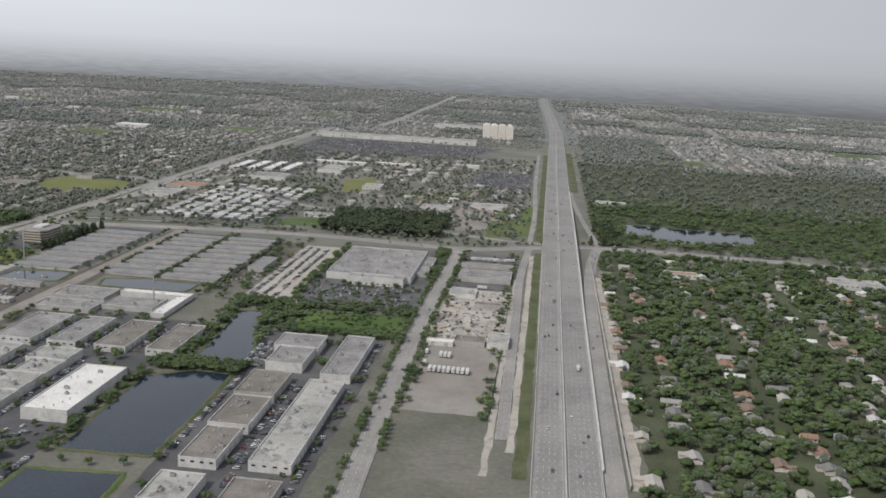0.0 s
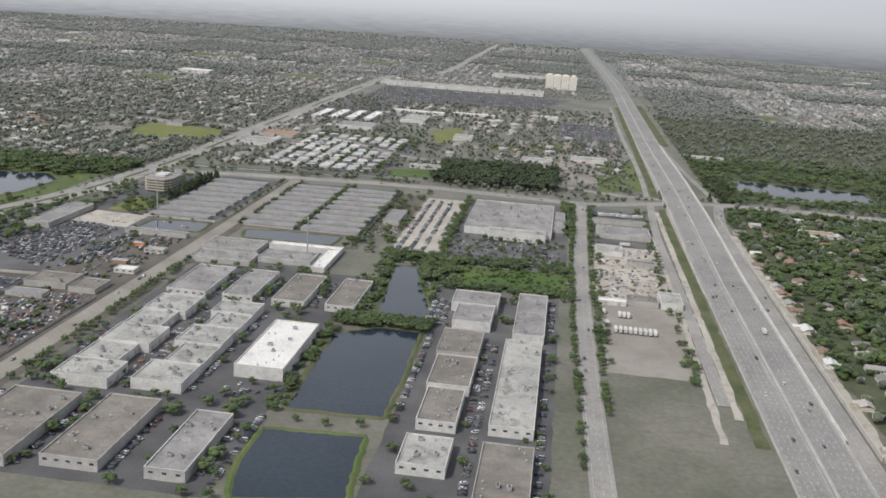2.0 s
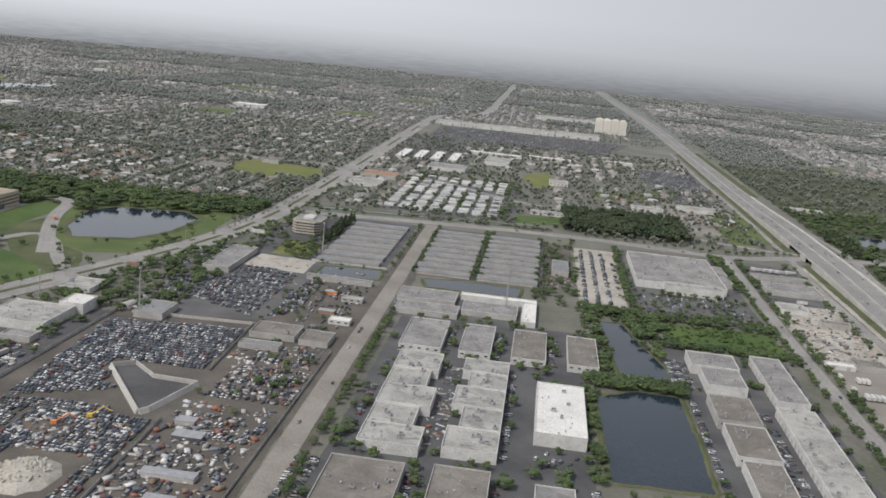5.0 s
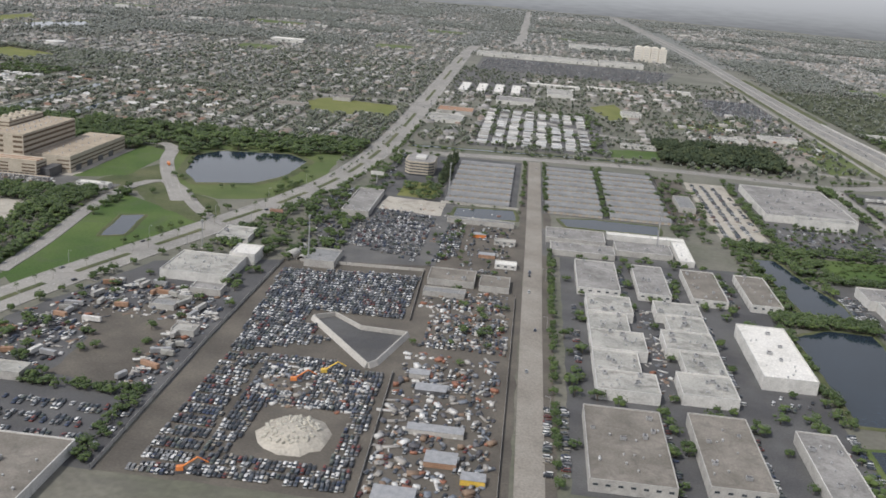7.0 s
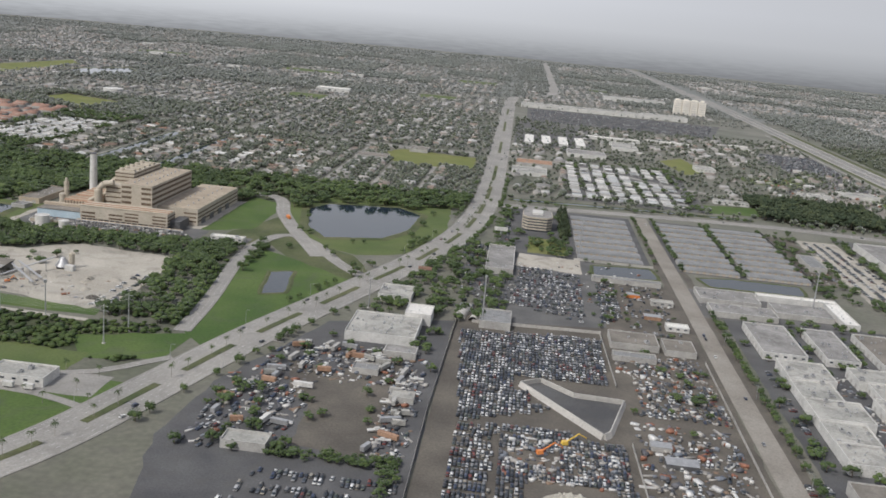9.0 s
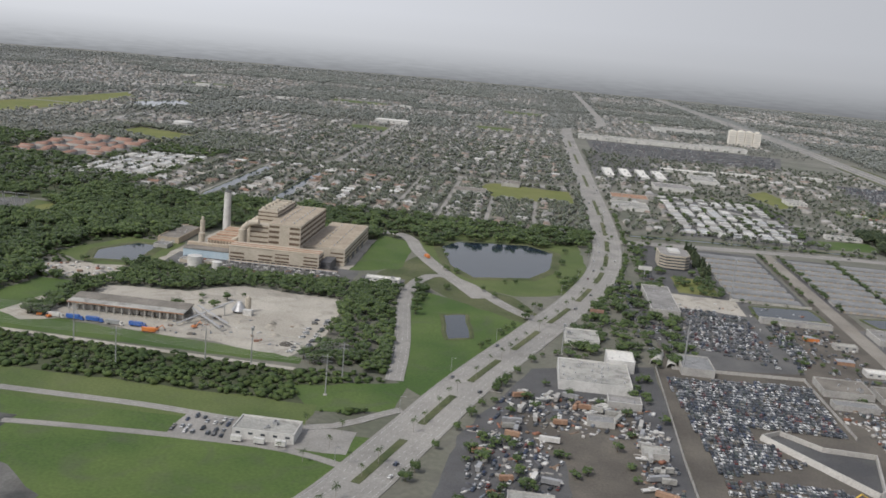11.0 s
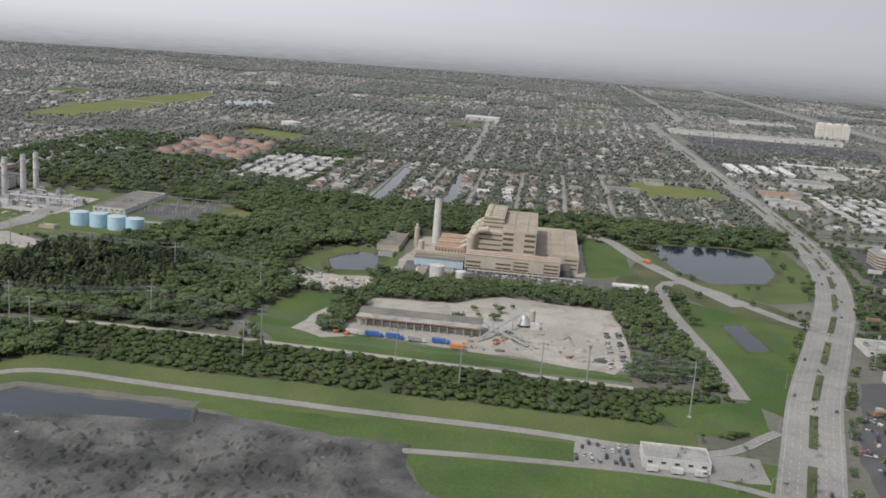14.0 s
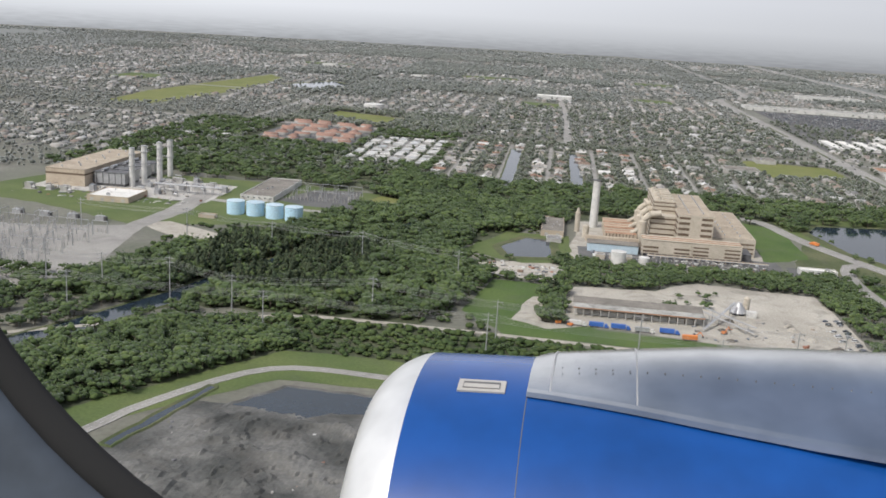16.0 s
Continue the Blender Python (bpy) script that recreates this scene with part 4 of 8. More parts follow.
def landfill():
    """A low heaped mound of grey rubble and earth with cut terraces."""
    s = Shape()
    nx, ny, x0, y0, x1, y1 = 190, 130, -1335, 300, -1055, 516
    v = []
    for j in range(ny):
        for i in range(nx):
            x, y = x0 + (x1 - x0) * i / (nx - 1), y0 + (y1 - y0) * j / (ny - 1)
            e = min((x - x0) / 30, (x1 - x) / 30, (y1 - y) / 22, (y - y0) / 30, 1.0)
            e = max(0.0, e)
            if x < -1172:  # cut back for the pool
                e = min(e, max(0.0, (500 - y) / 16))
            ridge = 1 - abs(noise.noise((x * 0.022 + 0.012 * y, y * 0.03, 2.0))) * 2.2
            big = 1.4 + 4.2 * ridge * max(0.1, noise.noise((x * 0.01, y * 0.012, 9.0)) + 0.4) + 1.9 * noise.noise((x * 0.07, y * 0.08, 5.0)) + 1.3 * noise.noise((x * 0.17, y * 0.19, 8.0)) + 0.8 * noise.noise((x * 0.42, y * 0.45, 1.0))
            d = math.hypot((x + 1258) / 1.6, y - 462)
            big += 3.6 * math.exp(-((d - 20) / 5.5) ** 2) * (0.6 + 0.4 * math.sin(3 * math.atan2(y - 462, x + 1258)))
            d = math.hypot((x + 1120) / 1.2, y - 440)
            big += 3.0 * math.exp(-((d - 34) / 5.0) ** 2) * (x > -1150)
            big = 0.6 * big + 0.4 * math.floor(big / 2.6) * 2.6
            v.append((x, y, max(-0.1, e * big) - 0.12 * (e <= 0)))
    f = [(j * nx + i, j * nx + i + 1, j * nx + nx + i + 1, j * nx + nx + i) for j in range(ny - 1) for i in range(nx - 1)]
    ob = solid("rubble_mound", s.add(v, f), LANDFILL, "heaped grey rubble and bare earth of a landfill", "mound", kind="structure")
    keep(x0, y0, x1, y1)
    return ob


landfill()
patch("landfill_ground", [(-1350, 436), (-1326, 462), (-1300, 500), (-1180, 524), (-1110, 518), (-1062, 500), (-1050, 470), (-1000, 430), (-1000, 300), (-1345, 300)], LANDFILL, 0.03, "grey bare earth", 2.0)


# ---- trees ----
def ico():
    bm = bmesh.new()
    bmesh.ops.create_icosphere(bm, subdivisions=1, radius=1.0)
    v, f = [tuple(x.co) for x in bm.verts], [tuple(y.index for y in x.verts) for x in bm.faces]
    bm.free()
    return v, f


ICO_V, ICO_F = ico()


def crown_shape(seed, clumps=11, leaves=50, pine=False):
    """A crown one unit wide and high: uneven clumps with loose leaf sprays between and round them."""
    r = random.Random(seed)
    s = Shape()
    for i in range(clumps):
        a, k = r.uniform(0, 6.283), math.sqrt(r.random())
        if pine:
            z = 0.18 + 0.75 * (i + r.random() * 0.6) / clumps
            d, rad = 0.26 * k * (1.1 - z), r.uniform(0.10, 0.2) * (1.15 - 0.75 * z)
            flat = r.uniform(0.8, 1.5)
        else:
            d, rad = 0.34 * k, r.uniform(0.13, 0.23)
            z = 0.42 + 0.36 * math.sqrt(max(0, 1 - (d / 0.42) ** 2)) * r.uniform(0.25, 1.0)
            flat = r.uniform(0.6, 0.9)
        cx, cy = d * math.cos(a), d * math.sin(a)
        s.add([(cx + x * rad * r.uniform(0.72, 1.25), cy + y * rad * r.uniform(0.72, 1.25), z + q * rad * flat * r.uniform(0.7, 1.2)) for x, y, q in ICO_V], ICO_F)
    for i in range(leaves):
        a, z = r.uniform(0, 6.283), r.uniform(0.25, 0.95)
        d = (0.30 * (1.05 - z) + 0.03) if pine else 0.47 * math.sqrt(max(0.02, 1 - ((z - 0.58) / 0.42) ** 2)) * r.uniform(0.7, 1.05)
        c = Vector((d * math.cos(a), d * math.sin(a), z))
        u = Vector((r.uniform(-1, 1), r.uniform(-1, 1), r.uniform(-1, 1))).normalized() * r.uniform(0.05, 0.1)
        w = Vector((r.uniform(-1, 1), r.uniform(-1, 1), r.uniform(-0.6, 0.6))).normalized() * r.uniform(0.04, 0.07)
        s.add([tuple(c - u), tuple(c + w), tuple(c + u), tuple(c - w)], [(0, 1, 2, 3)])
    return s


def trunk_shape(seed, pine=False):
    r = random.Random(seed)
    s = Shape().tube((0, 0, -0.02), (r.uniform(-0.03, 0.03), r.uniform(-0.03, 0.03), 0.5 if not pine else 0.85), 0.032, 6, r2=0.016)
    for i in range(3 if not pine else 0):
        a = r.uniform(0, 6.283)
        s.tube((0, 0, 0.28 + 0.05 * i), (0.2 * math.cos(a), 0.2 * math.sin(a), 0.58), 0.016, 5, r2=0.007)
    return s


def tree_proto(seed, pine=False, clumps=9, leaves=34):
    c = crown_shape(seed, clumps, leaves, pine)
    t = trunk_shape(seed, pine)
    c.add(t.v, t.f, 1)
    return proto(c)


def far_proto(seed, n=3):
    r = random.Random(seed)
    s = Shape()
    for i in range(n):
        a, d = r.uniform(0, 6.283), 0.3 * r.random()
        rad, z = r.uniform(0.22, 0.4), r.uniform(0.35, 0.62)
        small = [(x, y, q) for x, y, q in ICO_V]
        s.add([(d * math.cos(a) + x * rad * r.uniform(0.7, 1.3), d * math.sin(a) + y * rad * r.uniform(0.7, 1.3), z + q * rad * r.uniform(0.7, 1.2)) for x, y, q in small], ICO_F)
    return proto(s)


BROAD = [tree_proto(i) for i in range(10)]
CASUARINA = [tree_proto(50 + i, True, 10, 40) for i in range(6)]
FAR_TREE = [far_proto(100 + i, 2) for i in range(10)]


def palm_shape(seed):
    r = random.Random(seed)
    s = Shape().tube((0, 0, -0.02), (0.02, 0.01, 0.78), 0.022, 7, 1, 0.016)
    for i in range(13):
        a = 6.283 * i / 13 + r.uniform(-0.2, 0.2)
        up = r.uniform(-0.1, 0.16)
        c, q = math.cos(a), math.sin(a)
        pts = [(0.0, 0.78), (0.13, 0.86 + up * 0.6), (0.26, 0.84 + up), (0.36, 0.72 + up)]
        v = []
        for d, z in pts:
            w = 0.035 if 0 < d < 0.3 else 0.012
            v += [(d * c - q * w, d * q + c * w, z - 0.02), (d * c, d * q, z), (d * c + q * w, d * q - c * w, z - 0.02)]
        s.add(v, [(3 * k + j, 3 * k + 3 + j, 3 * k + 4 + j, 3 * k + 1 + j) for k in range(3) for j in (0, 1)], 0)
    return s


PALM = [proto(palm_shape(200 + i)) for i in range(4)]


def scatter(n, x0, y0, x1, y1, size, seed, margin=2.0, poly=None, gap=0.0, lots=True):
    """Places for trees: rows of x, y, z, turn, width, height, off everything that stands there already."""
    rng = np.random.default_rng(seed)
    x, y = rng.uniform(x0, x1, n), rng.uniform(y0, y1, n)
    ok = free(x, y, margin, lots)
    if poly:
        inside = np.zeros(n, bool)
        for (ax, ay), (bx, by) in zip(poly, poly[1:] + poly[:1]):
            if ay != by:
                inside ^= ((ay > y) != (by > y)) & (x < (bx - ax) * (y - ay) / (by - ay) + ax)
        ok &= inside
    if gap:
        v = np.array([noise.noise((a * 0.012, b * 0.012, 3.0)) for a, b in zip(x, y)])
        ok &= v > rng.uniform(-0.9, 0.4, n) * gap
    x, y = x[ok], y[ok]
    k = len(x)
    h = size[0] + (size[1] - size[0]) * rng.random(k) ** 1.3
    w = h * rng.uniform(0.75, 1.25, k)
    return np.stack([x, y, np.full(k, -0.05), rng.uniform(0, 6.28, k), w, h], 1)


# ---- buildings ----
def unit_mesh():
    s = Shape().box(-1.1, -0.8, 0.25, 1.1, 0.8, 1.35).box(-1.0, -0.7, 0.0, -0.7, 0.7, 0.25).box(0.7, -0.7, 0.0, 1.0, 0.7, 0.25)
    s.cyl(-0.45, 0, 1.35, 1.55, 0.5, 0.5, 10, 1).cyl(0.5, 0, 1.35, 1.5, 0.42, 0.42, 10, 1)
    return s.mesh("rooftop_unit", [STEEL, DARK_STEEL])


def vent_mesh():
    return Shape().cyl(0, 0, 0, 0.7, 0.3, 0.25, 8).cyl(0, 0, 0.7, 0.95, 0.5, 0.2, 8).mesh("roof_vent", [STEEL])


def roller_mesh():
    """A ribbed roller door, one folded sheet."""
    zs = [0.0] + [0.15 * k for k in range(1, 24)] + [3.6]
    v = []
    for k, z in enumerate(zs):
        y = -0.06 - 0.05 * (k % 2)
        v += [(-1.7, y, z), (1.7, y, z), (1.7, 0.04, z), (-1.7, 0.04, z)]
    f = [(4 * k + q, 4 * k + (q + 1) % 4, 4 * k + 4 + (q + 1) % 4, 4 * k + 4 + q) for k in range(len(zs) - 1) for q in range(4)]
    return Shape().add(v, f + [(0, 3, 2, 1)]).mesh("roller_door", [WALL_GREY])


def window_mesh():
    s = Shape().box(-1.3, -0.06, -0.7, 1.3, 0.05, 0.7).box(-1.18, -0.1, -0.58, -0.04, -0.06, 0.58, 1).box(0.04, -0.1, -0.58, 1.18, -0.06, 0.58, 1)
    return s.mesh("window", [STEEL, GLASS])


UNIT, VENT, ROLLER, WINDOW = unit_mesh(), vent_mesh(), roller_mesh(), window_mesh()
FACE = {"s": 0, "e": 90, "n": 180, "w": 270}


def on_side(side, w, d, along, z, proud=0.0):
    """The pose on one wall of a box w by d round the origin; along runs from the wall's middle."""
    h = {"s": (along, -d / 2 - proud), "n": (-along, d / 2 + proud), "e": (w / 2 + proud, along), "w": (-w / 2 - proud, -along)}[side]
    return pose(h[0], h[1], z, 0, 0, FACE[side])


def warehouse(x0, y0, x1, y1, h, label, wall=None, roof=None, doors="", windows="s", units=3, vents=4, seed=0, parapet=0.7, band=None, name="warehouse", block=True):
    """A flat-roofed building: walls with a parapet and coping, a sunk roof deck, rooftop units, doors and windows."""
    r = random.Random(seed + int(x0 * 7 + y0))
    w, d = x1 - x0, y1 - y0
    b = thing(name, (x0 + x1) / 2, (y0 + y1) / 2, 0, label, "building")
    wall, roof = wall or WALL_WHITE, roof or ROOF_GREY
    t = 0.35
    s = Shape().box(-w / 2, -d / 2, 0, w / 2, -d / 2 + t, h).box(-w / 2, d / 2 - t, 0, w / 2, d / 2, h)
    s.box(-w / 2, -d / 2 + t, 0, -w / 2 + t, d / 2 - t, h).box(w / 2 - t, -d / 2 + t, 0, w / 2, d / 2 - t, h)
    shell = part("wall", s, wall, b)
    c = Shape()
    for q in ((-w / 2 - 0.08, -d / 2 - 0.08, w / 2 + 0.08, -d / 2 + t + 0.05), (-w / 2 - 0.08, d / 2 - t - 0.05, w / 2 + 0.08, d / 2 + 0.08), (-w / 2 - 0.08, -d / 2 + t + 0.05, -w / 2 + t + 0.05, d / 2 - t - 0.05), (w / 2 - t - 0.05, -d / 2 + t + 0.05, w / 2 + 0.08, d / 2 - t - 0.05)):
        c.box(q[0], q[1], h, q[2], q[3], h + 0.15)
    part("coping", c, band or (wall if roof is not ROOF_GREY else WALL_WHITE), b)
    deck = Shape()
    deck.box(-w / 2 + t, -d / 2 + t, h - parapet - 0.3, w / 2 - t, d / 2 - t, h - parapet)
    top = part("roof", deck, roof, b)
    for mesh, count in ((UNIT, units), (VENT, vents + int(w * d / 450) if vents and y0 < 1300 else vents)):
        for i in range(count):
            part(mesh.name.split(".")[0], mesh, None, top, at=pose(r.uniform(-w / 2 + 3, w / 2 - 3), r.uniform(-d / 2 + 3, d / 2 - 3), h - parapet, 0, 0, r.choice((0, 90))) @ Matrix.Scale(r.uniform(1.0, 1.7), 4))
    for side in doors:
        length = w if side in "sn" else d
        k = max(1, int(length / 9))
        for i in range(k):
            part("roller_door", ROLLER, None, shell, at=on_side(side, w, d, (i + 0.5) * length / k - length / 2, 0.05))
    for side in windows:
        length = w if side in "sn" else d
        k = max(1, int(length / 6))
        for i in range(k):
            part("window", WINDOW, None, shell, at=on_side(side, w, d, (i + 0.5) * length / k - length / 2, h * 0.62 if h < 9 else 2.0))
    if block:
        keep(x0, y0, x1, y1)
    return b


# the business park
warehouse(-337, 578, -304, 671, 9, "long warehouse with a bright white coated roof", WALL_WHITE, ROOF_WHITE, "", "", 4, 3, 1)
for y0, y1, x1 in ((536, 566, -404), (566, 600, -412), (600, 636, -405), (636, 672, -413), (672, 710, -408)):
    warehouse(-441, y0 + 0.4, x1, y1, 7.2 if x1 > -410 else 6.4, "pale stepped warehouse unit with roller doors", WALL_WHITE, ROOF_PALE, "e", "", 4, 5, 2)
for y0, y1, x0 in ((541, 575, -391), (575, 612, -384), (612, 648, -392), (648, 680, -385), (680, 709, -391)):
    warehouse(x0, y0 + 0.4, -358, y1, 7.2 if x0 < -388 else 6.5, "pale stepped warehouse unit with roof vents", WALL_WHITE, ROOF_PALE, "w", "", 4, 5, 3)
warehouse(-450, 430, -408, 513, 7, "flat-roofed warehouse with a brownish roof", WALL_GREY, ROOF_BROWN, "e", "s", 5, 5, 4)
warehouse(-392, 436, -360, 517, 7, "flat-roofed warehouse with a weathered roof", WALL_GREY, ROOF_BROWN, "w", "s", 4, 4, 5)
warehouse(-335, 436, -313, 509, 7, "narrow warehouse with a grey roof", WALL_GREY, ROOF_GREY, "e", "s", 4, 4, 6)
for x0, x1, roof in ((-446, -413, ROOF_GREY), (-399, -374, ROOF_GREY), (-358, -331, ROOF_BROWN), (-314, -290, ROOF_BROWN)):
    warehouse(x0, 727, x1, 803, 6, "low warehouse with a white coping and parking beside it", WALL_WHITE, roof, "ew", "s", 3, 4, 7)
warehouse(-216, 762, -178, 798, 8, "white-walled warehouse with a stained grey roof", WALL_WHITE, ROOF_GREY, "", "", 2, 5, 8)
warehouse(-210, 717, -180, 761, 8, "white-walled warehouse with a stained grey roof", WALL_WHITE, ROOF_GREY, "", "", 3, 5, 9)
warehouse(-162, 702, -138, 808, 7, "long white-walled warehouse with a stained roof", WALL_WHITE, ROOF_GREY, "w", "", 5, 8, 10)
warehouse(-213, 648, -183, 699, 7, "flat-roofed unit with a gravel roof", WALL_GREY, ROOF_BROWN, "e", "s", 3, 4, 11)
warehouse(-211, 588, -183, 643, 7, "flat-roofed unit with a gravel roof", WALL_WHITE, ROOF_BROWN, "e", "s", 3, 4, 12)
warehouse(-209, 531, -185, 583, 7, "flat-roofed unit with a gravel roof", WALL_WHITE, ROOF_BROWN, "e", "s", 3, 4, 13)
warehouse(-166, 534, -139, 688, 7, "very long warehouse with a pale ribbed roof", WALL_WHITE, ROOF_PALE, "we", "s", 9, 10, 14)
warehouse(-211, 474, -184, 511, 7, "small warehouse with a pale roof", WALL_WHITE, ROOF_PALE, "", "s", 4, 3, 15)
warehouse(-167, 440, -138, 511, 7, "flat-roofed unit with a gravel roof", WALL_GREY, ROOF_BROWN, "w", "s", 3, 3, 16)

# units in front of the storage yards
warehouse(-413, 898, -341, 909, 5, "narrow building with a bright white roof", WALL_WHITE, ROOF_WHITE, "", "", 0, 3, 17)
warehouse(-354, 832, -341, 897.8, 5, "narrow wing with a bright white roof", WALL_WHITE, ROOF_WHITE, "", "", 0, 3, 18)
warehouse(-470, 868, -416, 905, 5, "low grey-roofed unit on grey paving", WALL_GREY, ROOF_GREY, "s", "", 3, 4, 19)
warehouse(-466, 828, -410, 856, 5, "low grey-roofed unit on grey paving", WALL_GREY, ROOF_GREY, "n", "", 3, 4, 20)
warehouse(-408, 846, -358, 880, 5, "low grey-roofed unit on grey paving", WALL_GREY, ROOF_GREY, "s", "", 3, 4, 21)

# the large store
warehouse(-236, 1040, -140, 1190, 8, "large store with a white front and a cluttered grey roof", WALL_WHITE, ROOF_GREY, "", "", 26, 10, 22, name="store")
warehouse(-208, 1022, -146, 1039.6, 9.5, "white curved entrance front of a store", WALL_WHITE, ROOF_PALE, "", "s", 2, 2, 23, name="store")
warehouse(-139.6, 1080, -126, 1170, 5, "low side wing of a store", WALL_GREY, ROOF_GREY, "", "", 1, 2, 24)
warehouse(-327, 1040, -309, 1098, 6, "plain shed with a pale green-grey roof", WALL_GREY, ROOF_METAL, "s", "", 0, 2, 25)

# east of the tree-lined street
warehouse(-93, 1150, -30, 1160, 5, "long low grey metal shed", WALL_GREY, ROOF_METAL, "s", "", 0, 3, 26)
warehouse(-90, 1075, -30, 1118, 6, "wide grey-roofed works shed", WALL_GREY, ROOF_GREY, "", "", 4, 4, 27)
warehouse(-40, 826, -21, 860, 6, "white shed beside the motorway", WALL_WHITE, ROOF_PALE, "", "", 0, 2, 28)
warehouse(-120 + 26, 822, -70, 832, 4, "long low white building", WALL_WHITE, ROOF_WHITE, "s", "", 0, 0, 29)
warehouse(-69.5, 826, -42, 846, 5, "low grey shed beside a yard", WALL_GREY, ROOF_BROWN, "", "", 1, 2, 30)
warehouse(-62, 960, -34, 972, 5, "dark shed with an open front", WALL_GREY, ROOF_BROWN, "s", "", 0, 1, 31)
warehouse(-92, 1000, -64, 1030, 4, "low works building with a pale roof", WALL_WHITE, ROOF_PALE, "", "", 2, 2, 32)

# breakers' yards
warehouse(-561, 712, -525, 742, 5, "dark-roofed workshop in a breaker's yard", WALL_GREY, ROOF_BROWN, "s", "", 1, 3, 33)
warehouse(-521, 708, -498, 736, 4.5, "low workshop with a dark roof", WALL_GREY, ROOF_BROWN, "s", "", 1, 2, 34)
warehouse(-561, 685, -530, 697, 4, "low shed with a grey roof", WALL_GREY, ROOF_METAL, "", "", 0, 2, 35)
warehouse(-752, 662, -702, 712, 7, "white-roofed hall with rows of skylights", WALL_WHITE, ROOF_PALE, "", "", 0, 34, 36)
warehouse(-716, 712.5, -696, 738, 9, "taller block with a white roof", WALL_WHITE, ROOF_WHITE, "", "", 0, 1, 37)
warehouse(-660, 724, -636, 758, 6, "grey metal workshop with a pitched roof", WALL_GREY, ROOF_METAL, "s", "", 0, 2, 38)
warehouse(-512, 770, -494, 782, 4, "small office with a white roof", WALL_WHITE, ROOF_WHITE, "", "s", 0, 0, 39)
warehouse(-516, 840, -497, 850, 4, "small building with a flat roof", WALL_GREY, ROOF_PALE, "", "s", 0, 0, 40)
warehouse(-664, 890, -638, 985, 6, "long grey commercial shed with dark roof", WALL_GREY, ROOF_GREY, "e", "", 0, 6, 41)
warehouse(-745, 768, -718, 800, 5, "low white commercial building", WALL_WHITE, ROOF_PALE, "", "s", 2, 2, 42)
warehouse(-564, 902, -500, 911, 4.5, "long low grey shed before a pond", WALL_GREY, ROOF_METAL, "s", "", 0, 3, 47)
warehouse(-762, 340, -694, 410, 6, "wide flat-roofed hall with a pale coping", WALL_WHITE, ROOF_BROWN, "", "", 4, 6, 48)
warehouse(-781, 474, -757, 488, 5, "pale metal shed with a lean-to", WALL_GREY, ROOF_PALE, "s", "", 0, 1, 49)
warehouse(-720, 636, -698, 650, 5, "grey barrel-roofed shelter beside boats", WALL_GREY, ROOF_GREY, "", "", 0, 1, 71)
warehouse(-735, 600, -718, 612, 4, "small shed with a pale roof", WALL_GREY, ROOF_METAL, "", "", 0, 1, 43)
warehouse(-705, 560, -690, 572, 4, "small shed with a pale roof", WALL_GREY, ROOF_PALE, "", "", 0, 1, 44)
warehouse(-935, 520, -900, 540, 6, "white fuel-station canopy building", WALL_WHITE, ROOF_PALE, "", "s", 2, 1, 45)
warehouse(-928, 896, -896, 906, 5, "low white gatehouse building", WALL_WHITE, ROOF_WHITE, "", "s", 1, 1, 46)


def walled_basin():
    """A bent, dark-floored basin inside pale leaning concrete walls."""
    b = thing("walled_basin", -595, 585, 0, "dark-floored basin inside pale concrete walls", "basin")
    pts = [(-31, 28), (-18, 38), (3, 18), (34, 16), (22, -35), (18, -41)]
    part("floor_slab", Shape().prism(pts, 0, 0.25), DARK_ASPHALT, b, "dark stained floor")
    for (ax, ay), (bx, by) in zip(pts, pts[1:] + pts[:1]):
        d = Vector((bx - ax, by - ay, 0))
        u, n = d.normalized(), Vector((d.y, -d.x, 0)).normalized()
        a = Vector((ax, ay, 0))
        v = []
        for p, off in ((a, 0), (a + d, 0)):
            v += [tuple(p + n * 0.2), tuple(p - n * 2.2), tuple(p - n * 0.5 + Vector((0, 0, 3.4))), tuple(p + n * 0.2 + Vector((0, 0, 3.4)))]
        part("basin_wall", Shape().add(v, [(0, 1, 2, 3), (7, 6, 5, 4), (0, 4, 5, 1), (1, 5, 6, 2), (2, 6, 7, 3), (3, 7, 4, 0)]), CONCRETE, b)
    keep(-628, 606, -560, 626)
    keep(-618, 585, -560, 606)
    keep(-604, 562, -560, 585)
    keep(-590, 540, -560, 562)


walled_basin()


LOCKUP = Shape().box(-1.3, -0.06, 0, 1.3, 0.05, 2.3).mesh("door", [WALL_TAN])


def storage_row(x0, x1, y, d, label):
    """A long row of lock-up units: low walls, a shallow pitched roof and a run of doors."""
    b = thing("storage_row", (x0 + x1) / 2, y, 0, label, "storage building", "rows of lock-up storage units")
    w = x1 - x0
    shell = part("wall", Shape().box(-w / 2, -d / 2, 0, w / 2, d / 2, 2.8), WALL_GREY, b)
    part("roof", Shape().gable(-w / 2, -d / 2, w / 2, d / 2, 2.85, 3.5, 0.3), ROOF_METAL, b)
    n = int(w / 6)
    for i in range(n):
        part("door", LOCKUP, None, shell, at=pose(-w / 2 + (i + 0.5) * w / n, -d / 2, 0))
    keep(x0, y - d / 2, x1, y + d / 2)


for i in range(8):
    y = 988 + i * 29
    storage_row(-574, -508, y, 21 if i % 2 else 17, "long grey row of lock-up storage units")
for i in range(9):
    y = 986 + i * 27
    storage_row(-470, -412, y, 19 if i % 2 else 15, "long grey row of lock-up storage units")
    if i < 9:
        storage_row(-404, -342, y + 2, 15 if i % 2 else 19, "long grey row of lock-up storage units")


